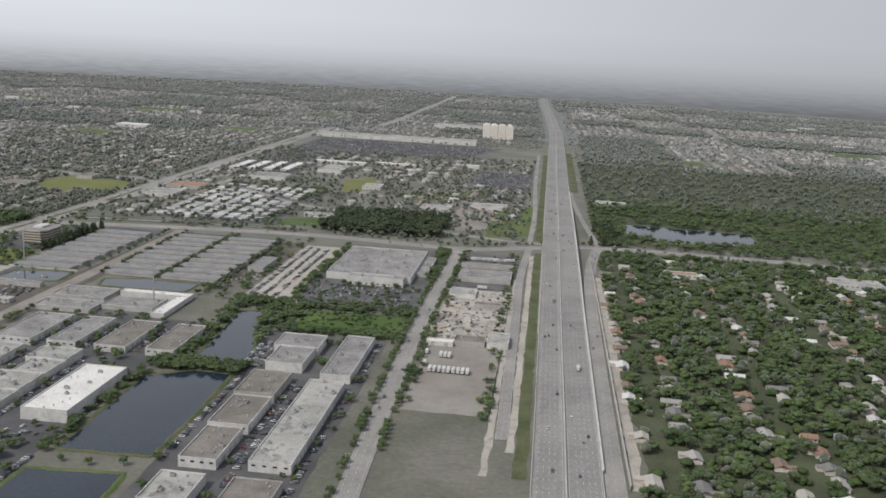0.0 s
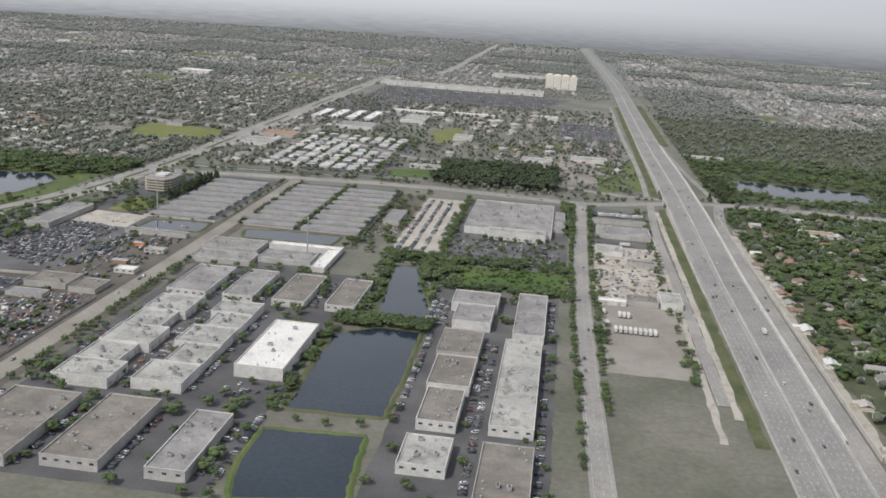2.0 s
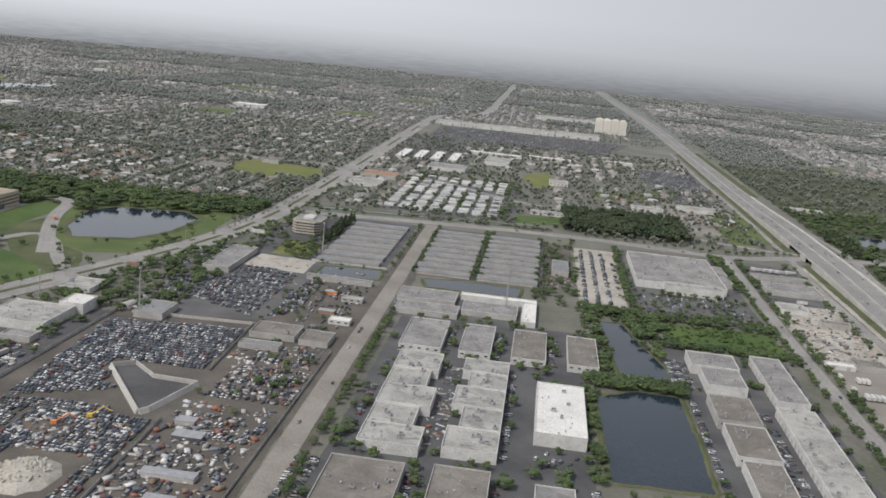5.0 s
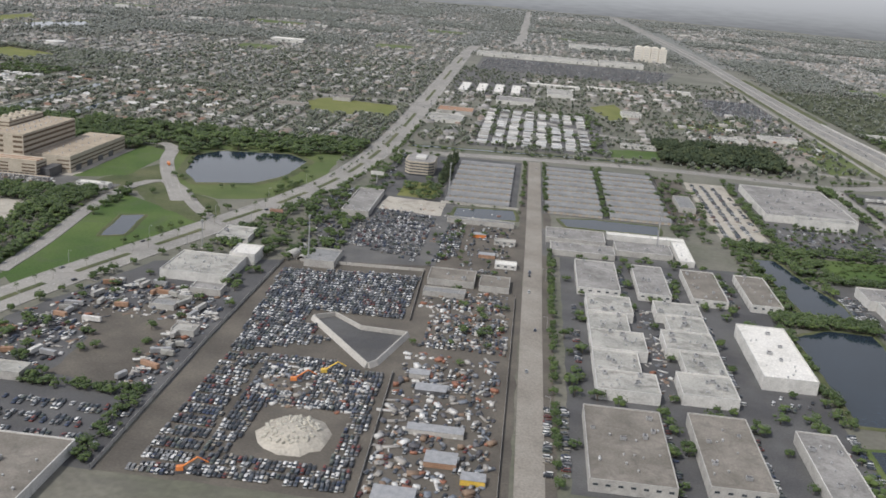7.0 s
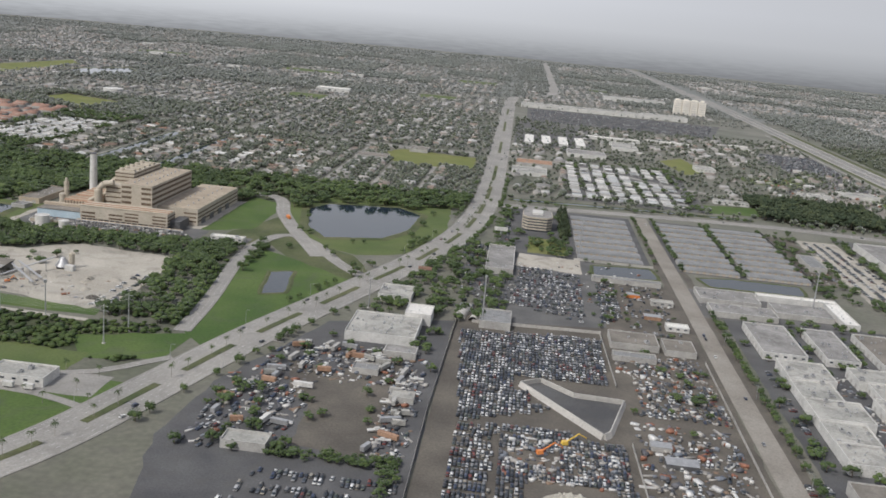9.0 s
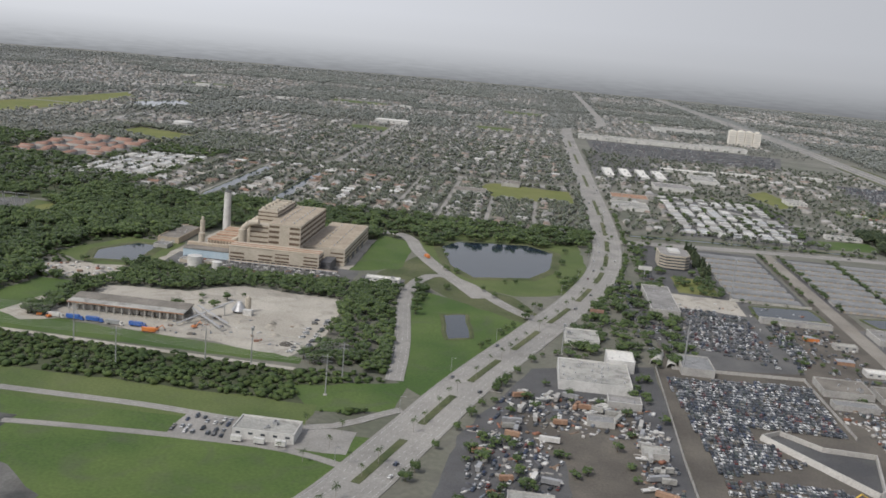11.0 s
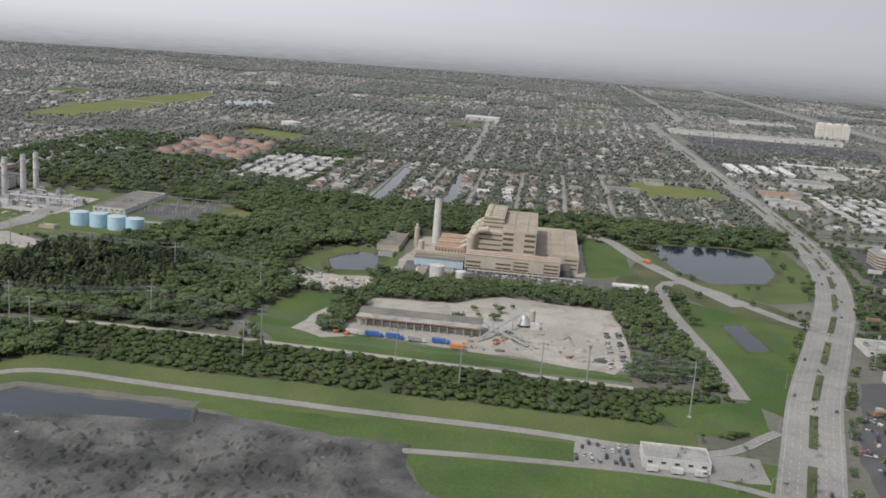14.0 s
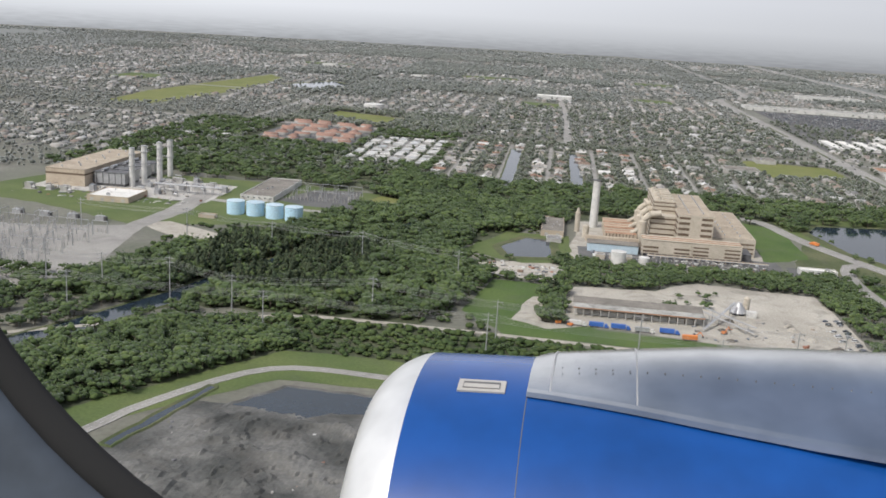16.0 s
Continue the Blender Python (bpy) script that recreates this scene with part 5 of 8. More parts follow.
def office_block():
    b = thing("office_block", -616, 1120, 0, "cream five-storey office with ribbon windows and chamfered corners", "building")
    pts = [(-17, -16), (-11, -24), (11, -24), (17, -16), (17, 16), (11, 24), (-11, 24), (-17, 16)]
    for i in range(5):
        part("storey_band", Shape().prism(pts, 1.9 + 3.2 * i, 3.6 + 3.2 * i), CREAM, b)
        part("ribbon_window", Shape().prism([(x * 0.97, y * 0.98) for x, y in pts], (0.0 if i == 0 else 0.4) + 3.2 * i, 1.9 + 3.2 * i), GLASS, b, "dark ribbon of windows")
    part("roof", Shape().prism([(x * 0.95, y * 0.96) for x, y in pts], 16.4, 16.6), ROOF_GREY, b)
    part("plant_room", Shape().box(-6, -10, 16.6, 6, 10, 19), WALL_WHITE, b)
    keep(-640, 1085, -592, 1155)


office_block()


def tower_block():
    b = thing("apartment_tower", -155, 3020, 0, "tall cream apartment block with stepped bays", "building")
    for i in range(4):
        x = -36 + 24 * i
        part("bay", Shape().box(x - 11, -9 - (i % 2) * 2, 0, x + 11, 10, 44 - (i == 3) * 3), PALE_CREAM, b)
        for k in range(12):
            part("balcony", Shape().box(x - 8, -9.8 - (i % 2) * 2, 2.5 + 3.4 * k, x + 8, -9 - (i % 2) * 2, 4.0 + 3.4 * k), WALL_WHITE if k % 2 else PALE_CREAM, b)
        part("parapet", Shape().box(x - 6, -6, 44 - (i == 3) * 3, x + 6, 6, 47), PALE_CREAM, b)
    keep(-210, 3000, -100, 3040)


tower_block()
# shopping centre and commercial strip further off
warehouse(-660, 2735, -325, 2800, 10, "very long pale shopping-centre building", WALL_WHITE, ROOF_PALE, "", "", 20, 8, 50, name="shopping_centre")
warehouse(-390, 3300, -190, 3380, 12, "long pale flat-roofed building", WALL_WHITE, ROOF_PALE, "", "", 10, 4, 51, name="shopping_centre")
warehouse(-322, 2740, -200, 2800, 12, "pale store with a flat roof", WALL_WHITE, ROOF_PALE, "", "", 8, 4, 52, name="store")
warehouse(-510, 2100, -396, 2122, 6, "long building with a bright white roof", WALL_WHITE, ROOF_WHITE, "", "", 3, 3, 53)
warehouse(-380, 2128, -288, 2148, 6, "long building with a bright white roof", WALL_WHITE, ROOF_WHITE, "", "", 3, 3, 54)
warehouse(-466, 1940, -416, 2040, 6, "wide building with a white roof", WALL_WHITE, ROOF_PALE, "", "", 6, 3, 55)
for i in range(4):
    warehouse(-640 + i * 34, 1900 + i * 6, -622 + i * 34, 2030 + i * 6, 5, "long narrow white-roofed block", WALL_WHITE, ROOF_WHITE, "", "", 2, 2, 56)
warehouse(-334, 1745, -300, 1790, 6, "white house with a garden", WALL_WHITE, ROOF_PALE, "", "s", 2, 2, 57)
warehouse(-360, 1420, -310, 1436, 5, "long white school building", WALL_WHITE, ROOF_PALE, "", "s", 2, 2, 58)
warehouse(-190, 2195, -150, 2215, 6, "low building with a white roof", WALL_WHITE, ROOF_WHITE, "", "", 2, 2, 59)
warehouse(-560, 1780, -490, 1840, 7, "wide store with a grey roof", WALL_WHITE, ROOF_GREY, "", "", 6, 3, 60, name="store")
warehouse(-655, 1500, -600, 1560, 6, "low store with a pale roof", WALL_WHITE, ROOF_PALE, "", "", 4, 3, 61, name="store")
warehouse(-650, 1600, -590, 1650, 6, "low store with a reddish roof", WALL_GREY, TERRACOTTA, "", "", 2, 3, 62, name="store")
warehouse(-120, 1610, -60, 1650, 5, "low works building with a pale roof", WALL_WHITE, ROOF_PALE, "", "", 3, 2, 63)
warehouse(-200, 1560, -150, 1590, 5, "low works building with a pale roof", WALL_WHITE, ROOF_PALE, "", "", 3, 2, 64)
warehouse(-830, 1690 - 60, -800, 1690 - 20, 6, "low brown school building", WALL_GREY, ROOF_BROWN, "", "", 2, 2, 65)
warehouse(-900, 1500, -850, 1540, 6, "low flat-roofed building with brown roof", WALL_GREY, ROOF_BROWN, "", "", 2, 2, 66)
warehouse(155, 1180, 195, 1196, 6, "long house with an orange roof", WALL_WHITE, TERRACOTTA, "", "s", 0, 1, 67, name="house")
warehouse(360, 1190, 420, 1225, 7, "white pillared building among trees", WALL_WHITE, ROOF_PALE, "", "s", 2, 2, 68)
warehouse(95, 1760, 150, 1780, 5, "low pale building among trees", WALL_WHITE, ROOF_PALE, "", "", 1, 1, 69)


def water_tower():
    b = thing("water_tank", -1540, 2071, 0, "squat white domed water tank", "tank")
    part("shell", Shape().cyl(0, 0, 0, 9, 21, 21, 32, dome=3.0), WALL_WHITE, b)


water_tower()


# ---- mobile homes and houses ----
def mobile_home_proto():
    b = thing("mobile_home", 0, 0, 0, "white-roofed mobile home with a carport", "mobile home", "rows of mobile homes")
    part("wall", Shape().box(-2.1, -7, 0.3, 2.1, 7, 3.0).box(-2.0, -6.8, 0, 2.0, 6.8, 0.3), WALL_WHITE, b)
    part("roof", Shape().gable(-2.1, -7, 2.1, 7, 3.02, 3.6, 0.25, along="y"), MOBILE_ROOF, b)
    part("carport", Shape().box(2.1, -5, 2.5, 5.0, 3, 2.65).box(4.8, -4.9, 0, 4.95, -4.75, 2.5).box(4.8, 2.7, 0, 4.95, 2.85, 2.5), STEEL, b)
    return b


first_home = None
rng = random.Random(5)


def homes(x0, x1, y0, y1, dx, dy):
    global first_home
    spots = []
    for i in range(int((x1 - x0) / dx) + 1):
        for j in range(int((y1 - y0) / dy) + 1):
            for side in (0, 1):
                spots.append((x0 + i * dx + side * dx * 0.52 + rng.uniform(-0.7, 0.7), y0 + j * dy + rng.uniform(-1, 1), side))
    q = np.array(spots)
    for (px, py, side), ok in zip(spots, free(q[:, 0], q[:, 1], 5)):
        if ok and rng.random() < 0.72:
            m = pose(px, py, 0.03, 0, 0, 90 + rng.uniform(-8, 8) + (180 if side else 0))
            if first_home is None:
                first_home = mobile_home_proto()
                first_home.matrix_basis = m
            else:
                clone(first_home, m)
    for i in range(int((x1 - x0) / dx) + 1):
        keep(x0 + i * dx - 7, y0, x0 + i * dx + 7, y1)
        keep(x0 + i * dx + dx * 0.52 - 7, y0, x0 + i * dx + dx * 0.52 + 7, y1)


homes(-560, -395, 1345, 1690, 42, 10.5)
homes(-1432, -1350, 1335, 1600, 40, 12)


def house_protos():
    out = []
    for k, (w, d, wing) in enumerate(((13, 9, 5), (16, 10, 6), (11, 9, 4), (15, 9, 0))):
        b = thing("house", 0, 0, 0, "single-storey house with a pitched roof", "house", "suburban houses")
        s = Shape().box(-w / 2, -d / 2, 0, w / 2, d / 2, 2.9)
        if wing:
            s.box(-w / 2, -d / 2 - wing, 0, -w / 2 + 5.5, -d / 2, 2.9)
        part("wall", s, HOUSE_WALLS, b)
        r = Shape().gable(-w / 2, -d / 2, w / 2, d / 2, 2.9, 4.9, 0.6)
        if wing:
            r.gable(-w / 2, -d / 2 - wing, -w / 2 + 5.5, -0.2, 2.92, 4.3, 0.5, along="y")
        part("roof", r, HOUSE_ROOFS, b)
        g = Shape()
        for x in (-0.1, 3.0):
            g.box(x, -d / 2 - 0.05, 0.9, x + 1.6, -d / 2, 2.1)
        part("window", g, GLASS, b)
        out.append(b)
    return out


HOUSES = house_protos()


def house_at(x, y, turn):
    """Places a house; the first four are the ones built, the rest copies of them."""
    k = rng.randrange(4)
    m = pose(x, y, 0.02, 0, 0, turn + rng.uniform(-4, 4))
    if HOUSES[k].get("set"):
        clone(HOUSES[k], m)
    else:
        HOUSES[k].matrix_basis = m
        HOUSES[k]["set"] = 1
    keep(x - 8, y - 8, x + 8, y + 8)


FAR_HOUSE_ROWS, HOUSE_COUNT = [], []


FAR_LANES, WOODED = Shape(), []


def suburb_across(x0, y0, x1, y1, block, row, seed, fill):
    """The same with streets along x, all of it far off."""
    r = random.Random(seed)
    spots = []
    for i in range(int((y1 - y0) / block) + 1):
        y = y0 + i * block
        ribbon(FAR_LANES, [Vector((x0, y)), Vector((x1, y))], -2.8, 2.8, 0.08)
        for j in range(int((x1 - x0) / row)):
            for side in (-1, 1):
                if r.random() < fill:
                    spots.append((x0 + 8 + j * row + r.uniform(-4, 4), y + side * 15 + r.uniform(-4, 4)))
    if not spots:
        return
    q = np.array(spots)
    for (px, py), ok in zip(spots, free(q[:, 0], q[:, 1], 6)):
        if ok:
            FAR_HOUSE_ROWS.append((px, py, 0.02, r.choice((0, 1.57)) + r.uniform(-0.15, 0.15), r.uniform(0.8, 1.4), r.uniform(0.9, 1.3)))


def suburb(x0, y0, x1, y1, block, row, near, lane=True, seed=0, fill=0.8, half=2.8, mat=None):
    """Streets along y with houses on both sides; near ones are things, far ones go into one joined mesh."""
    r = random.Random(seed)
    lanes = Shape() if near else FAR_LANES
    spots = []
    for i in range(int((x1 - x0) / block) + 1):
        x = x0 + i * block
        if lane:
            ribbon(lanes, [Vector((x, y0)), Vector((x, (y0 + y1) / 2)), Vector((x, y1))], -half, half, 0.08)
        for j in range(int((y1 - y0) / row)):
            for side in (-1, 1):
                if r.random() < fill:
                    spots.append((x + side * 16 + r.uniform(-3, 3), y0 + 8 + j * row + r.uniform(-3, 3)))
    q = np.array(spots)
    for (px, py), ok in zip(spots, free(q[:, 0], q[:, 1], 6)):
        if ok and near and len(HOUSE_COUNT) < 290:
            HOUSE_COUNT.append(1)
            house_at(px, py, r.choice((90, 270)) if r.random() < 0.7 else 0)
        elif ok:
            FAR_HOUSE_ROWS.append((px, py, 0.02, r.choice((0, 1.57)) + r.uniform(-0.1, 0.1), r.uniform(0.85, 1.35), r.uniform(0.9, 1.3)))
    if near:
        for i in range(int((x1 - x0) / block) + 1):
            LINES.append(([(x0 + i * block, y0), (x0 + i * block, y1)], 4.0))
    if near:
        solid("suburban_lanes", lanes, mat or ROAD, "narrow pale suburban streets", "road", kind="structure")


suburban_street, SUBURBAN_LINE = road("suburban_street", [(-1062, 1604), (-985, 1640), (-898, 1662), (-775, 1688), (-704, 1696)], 15.0, "pale suburban street beside a field", lanes=2, kerb=False)
suburb(95, 560, 480, 1290, 92, 26, True, True, 1, 0.55, 1.7, ASPHALT)
suburb(-1285, 1262, -720, 1640, 64, 21, True, True, 2)
for x0, y0, x1, y1 in ((480, 500, 1100, 1290), (-1300, 1740, -705, 2930), (-2500, 1990, -1310, 2930), (-2500, 1250, -1640, 1690), (100, 2480, 1900, 3600), (-650, 2860, -50, 4200), (-3000, 3000, -720, 5200), (100, 3650, 2600, 5600), (-500, 4250, -60, 5600)):
    tile_rng = random.Random(int(x0 + y0))
    nx, ny = max(1, round((x1 - x0) / 260)), max(1, round((y1 - y0) / 280))
    for i in range(nx):
        for j in range(ny):
            ax, bx, ay, by = x0 + (x1 - x0) * i / nx, x0 + (x1 - x0) * (i + 1) / nx, y0 + (y1 - y0) * j / ny, y0 + (y1 - y0) * (j + 1) / ny
            style = tile_rng.random()
            if style < 0.36 and ay > 2050:
                WOODED.append((ax, ay, bx, by))
                continue  # left to trees
            if style < 0.6:
                suburb(ax + 12, ay, bx - 12, by - 8, tile_rng.uniform(58, 70), tile_rng.uniform(19, 26), False, True, i * 31 + j, tile_rng.uniform(0.4, 0.75))
            else:
                suburb_across(ax, ay + 12, bx - 8, by - 12, tile_rng.uniform(58, 70), tile_rng.uniform(19, 26), i * 31 + j, tile_rng.uniform(0.4, 0.75))
for i, (x0, y0, x1, y1, bl, ro) in enumerate(((-500, 1900, -200, 2330, 70, 32), (-300, 1500, -30, 2350, 80, 34), (-670, 1340, -580, 1880, 40, 20))):
    suburb(x0, y0, x1, y1, bl, ro, False, False, 10 + i, 0.55)


def far_house(w, d, wing):
    s = Shape()
    x, y, o = w / 2, d / 2, 0.4
    s.add([(-x, -y, 0), (x, -y, 0), (x, y, 0), (-x, y, 0), (-x, -y, 3), (x, -y, 3), (x, y, 3), (-x, y, 3), (-x + 1, 0, 5), (x - 1, 0, 5)],
          [(0, 1, 5, 4), (1, 2, 6, 5), (2, 3, 7, 6), (3, 0, 4, 7)], 0)
    k = len(s.v) - 10
    s.f += [(k + 4, k + 5, k + 9, k + 8), (k + 6, k + 7, k + 8, k + 9), (k + 5, k + 6, k + 9), (k + 7, k + 4, k + 8)]
    s.m += [1] * 4
    return proto(s)


solid("far_suburban_lanes", FAR_LANES, ASPHALT, "narrow grey streets of far suburbs", "road", kind="structure")
bulk("distant_houses", [far_house(13, 9, 0), far_house(17, 10, 0), far_house(11, 10, 0)], np.array(FAR_HOUSE_ROWS), [FAR_WALLS, HAZED_ROOFS], "many small suburban houses with mixed roofs", "houses")
red = []
rr = random.Random(8)
for j in range(11):
    for i in range(4):
        if rr.random() < 0.9:
            red.append((-1596 + i * 38 + 8 * (j % 2) + rr.uniform(-3, 3), 1472 + j * 25 + rr.uniform(-2, 2), 0.02, rr.choice((0.0, 0.0, 1.57)) + rr.uniform(-0.06, 0.06), rr.uniform(0.85, 1.05), rr.uniform(1.2, 1.5)))
bulk("red_roofed_estate", [far_house(30, 12, 0), far_house(22, 13, 0)], np.array(red), [FAR_WALLS, RED_TILE], "terraced houses with red clay-tiled roofs", "houses")
keep(-1625, 1465, -1452, 1735)
for i, (w, h) in enumerate(((60, 8), (45, 7), (80, 9), (50, 8), (70, 10), (40, 9), (55, 8), (90, 10), (65, 8), (50, 12), (70, 9), (60, 8))):
    r = random.Random(900 + i)
    x, y = r.uniform(-2300, -750) if i % 2 else r.uniform(150, 1500), r.uniform(2500, 4700)
    warehouse(x, y, x + w, y + w * 0.5, h, "pale flat-roofed building far off", WALL_WHITE, ROOF_WHITE if i % 3 else ROOF_PALE, "", "", 0, 0, 80 + i)


# ---- waste-to-energy plant ----
def banded(parent, x0, y0, x1, y1, z0, z1, bands, name="wall", wall=None):
    """A clad block with proud dark bands round it."""
    part(name, Shape().box(x0, y0, z0, x1, y1, z1), wall or CREAM, parent)
    for za, zb in bands:
        s = Shape()
        o = 0.12
        v = [(x0 - o, y0 - o), (x1 + o, y0 - o), (x1 + o, y1 + o), (x0 - o, y1 + o)]
        part("cladding_band", s.prism(v, za, zb), BROWN, parent, "dark brown cladding band")


def slotted(parent, x0, y0, x1, y1, z0, z1, slots, name="wall"):
    """A clad block with short dark louvre slots on its front and full bands on its flanks."""
    hall = part(name, Shape().box(x0, y0, z0, x1, y1, z1), CREAM, parent)
    w = x1 - x0
    for za, zb in slots:
        for a, b in ((0.03, 0.34), (0.66, 0.97)):
            part("louvre", Shape().box(x0 + a * w, y0 - 0.12, za, x0 + b * w, y0, zb), BROWN, hall, "dark louvre slot")
        for xa, xb in ((x0 - 0.12, x0), (x1, x1 + 0.12)):
            part("cladding_band", Shape().box(xa, y0 + 1, za, xb, y1 - 1, zb), BROWN, hall, "dark brown cladding band")


def energy_plant():
    b = thing("energy_plant", -1010, 985, 0, "large cream and brown waste-burning power station", "power station")
    X, Y = -1010, 985

    def q(x0, y0, x1, y1):
        return x0 - X, y0 - Y, x1 - X, y1 - Y
    # turbine and ash hall along the front, on an open base
    slotted(b, *q(-1064, 912, -1020, 932), 4.5, 16, ((5.6, 7.2), (9.2, 10.9)))
    slotted(b, *q(-1019.8, 911, -976, 932), 4.5, 16, ((5.6, 7.2), (9.0, 10.6), (12.4, 13.7)))
    part("base", Shape().box(-1064 - X, 914 - Y, 0, -976 - X, 931 - Y, 4.5), DARK_STEEL, b, "dark recessed base")
    for i in range(16):
        x = -1063 + 5.7 * i - X
        part("column", Shape().box(x - 0.35, 911.2 - Y, 0, x + 0.35, 911.9 - Y, 4.5), CREAM, b)
    for k, y in enumerate((912.6, 916.2, 920.0, 924.0, 928.5)):
        part("roof_duct", Shape().tube((-1064 - X, y - Y, 16.9), (-976 - X, y - Y, 16.9), 0.85, 8), TERRACOTTA if k % 2 else CREAM, b, "long duct along the roof")
    # boiler house with its stepped flank
    slotted(b, *q(-1032, 932.2, -1000, 1045), 0, 38, ((18.6, 21.0), (23.8, 26.2), (29, 31.4), (34, 36.2)))
    boiler_roof = part("boiler_roof", Shape().box(*q(-1031.4, 932.8, -1000.6, 1044.4)[:2], 38, *q(-1031.4, 932.8, -1000.6, 1044.4)[2:], 38.25), ROOF_TAN, b, "tan flat roof")
    banded(b, *q(-1055, 950, -1032.2, 1040), 0, 32, ((9, 10.4), (14, 15.4), (19, 20.4), (24, 25.4), (28.6, 30)))
    banded(b, *q(-1052, 965, -1032.2, 1036), 32.02, 44, ((34, 35.2), (38, 39.2), (41.6, 42.6)), "step")
    for i in range(9):
        for x in (-1022, -1009):
            part("roof_vent", VENT, None, boiler_roof, at=pose(x - X, 942 + i * 11 - Y, 38.25) @ Matrix.Scale(2.0, 4))
    for i in range(5):
        part("rooftop_fan", Shape().cyl(-1048 - X, 972 + 13 * i - Y, 44, 46.5, 2.8, 2.4, 14), CREAM, b)
        part("rooftop_duct", Shape().box(-1044 - X, 969 + 13 * i - Y, 44, -1034 - X, 974 + 13 * i - Y, 46), CREAM, b)
    # tipping hall
    slotted(b, *q(-999.8, 946, -958, 1080), 0, 17, ((3.5, 5.0), (7.5, 9.0), (11.5, 13.0)), "tipping_hall")
    tipping_roof = part("tipping_roof", Shape().box(*q(-999, 947, -959, 1079)[:2], 17, *q(-999, 947, -959, 1079)[2:], 17.3), ROOF_TAN, b, "tan flat roof")
    for i in range(8):
        for x in (-985, -971):
            part("roof_vent", VENT, None, tipping_roof, at=pose(x - X, 956 + i * 15 - Y, 17.3) @ Matrix.Scale(1.8, 4))
    for i in range(4):
        part("truck_door", Shape().box(-957.9 - X, 958 + 26 * i - Y, 0, -957.6 - X, 970 + 26 * i - Y, 6), DARK_STEEL, b, "tall dark lorry doorway")
    part("loading_bay", Shape().box(-976 - X, 918 - Y, 0, -966 - X, 944 - Y, 9), DARK_STEEL, b, "dark open loading bay")
    # gas cleaning: scrubber vessel with an elbow duct, ribbed filter houses
    for y in (948, 975, 1002):
        part("scrubber", Shape().cyl(-1062 - X, y - Y, 0, 26, 4.2, 4.2, 20, dome=3.2), CREAM, b, "cream domed scrubber vessel")
        duct = Shape().tube((-1062 - X, y - Y, 27), (-1056 - X, y - Y, 33), 3.0, 12).tube((-1056 - X, y - Y, 33), (-1046 - X, y - Y, 35), 3.0, 12)
        part("flue_duct", duct.tube((-1062 - X, y - Y, 20), (-1072 - X, y - Y, 14), 2.0, 10), CREAM, b)
    for i in range(3):
        y = 944 + 25 * i
        house = part("filter_house", Shape().box(-1096 - X, y - Y, 4, -1067 - X, y + 20 - Y, 13), WALL_TAN, b, "tan ribbed filter house")
        for k in range(9):
            part("rib", Shape().box(-1095 + 3.1 * k - X, y - 0.35 - Y, 4.2, -1094.2 + 3.1 * k - X, y - 0.02 - Y, 12.8), BROWN, house)
        part("hopper", Shape().box(-1095 - X, y + 1 - Y, 0, -1068 - X, y + 19 - Y, 4), DARK_STEEL, b)
        for k in range(4):
            part("filter_roof", Shape().gable(-1096 - X, y + 5 * k - Y, -1067 - X, y + 5 * k + 4.6 - Y, 13.2, 14.4, 0.1), ROOF_TAN if k % 2 else TERRACOTTA, b, "ribbed tan roof")
    part("annex", Shape().box(-1112 - X, 920 - Y, 0, -1066 - X, 936 - Y, 7.5), PALE_BLUE, b, "pale blue sheet-metal annex")
    part("annex_roof", Shape().box(-1112.5 - X, 919.5 - Y, 7.5, -1065.6 - X, 936.5 - Y, 8.0), ROOF_BROWN, b)
    part("gallery", Shape().box(-1114 - X, 937 - Y, 5.5, -1065 - X, 941.5 - Y, 10.5), WALL_TAN, b)
    part("lime_silo", Shape().cyl(-1121 - X, 1000 - Y, 0, 20, 2.6, 2.6, 14).cyl(-1121 - X, 1000 - Y, 20, 24, 1.6, 1.2, 14), CREAM, b, "slim cream silo")
    part("lime_silo", Shape().cyl(-1113 - X, 975 - Y, 0, 12, 3.2, 3.2, 14, dome=1.5), CREAM, b)
    for k in range(14):
        x = -1060 + 8 * k - X
        part("pipe_rack", Shape().box(x, 893 - Y, 0, x + 0.4, 893.4 - Y, 6).box(x, 899 - Y, 0, x + 0.4, 899.4 - Y, 6).box(x, 893 - Y, 5.6, x + 0.4, 899.4 - Y, 6), STEEL, b)
    for k, (y, z, r) in enumerate(((894, 6.35, 0.3), (896, 6.5, 0.45), (898, 6.35, 0.3))):
        part("pipe", Shape().tube((-1060 - X, y - Y, z), (-955 - X, y - Y, z), r, 8), (STEEL, CREAM, TERRACOTTA)[k], b)
    keep(-1125, 880, -955, 1082)


energy_plant()


def chimney(x, y, h, r0, r1, label, top=None, platforms=True):
    b = thing("chimney", x, y, 0, label, "chimney")
    part("shaft", Shape().cyl(0, 0, 0, h, r0, r1, 24), WALL_WHITE, b)
    part("rim", Shape().cyl(0, 0, h, h + 0.8, r1 + 0.25, r1 + 0.25, 24), top or DARK_STEEL, b)
    for z in (h * 0.55, h * 0.85) if platforms else ():
        k = r0 + (r1 - r0) * z / h
        part("platform", Shape().cyl(0, 0, z, z + 0.35, k + 1.1, k + 1.1, 20), STEEL, b)
    return b


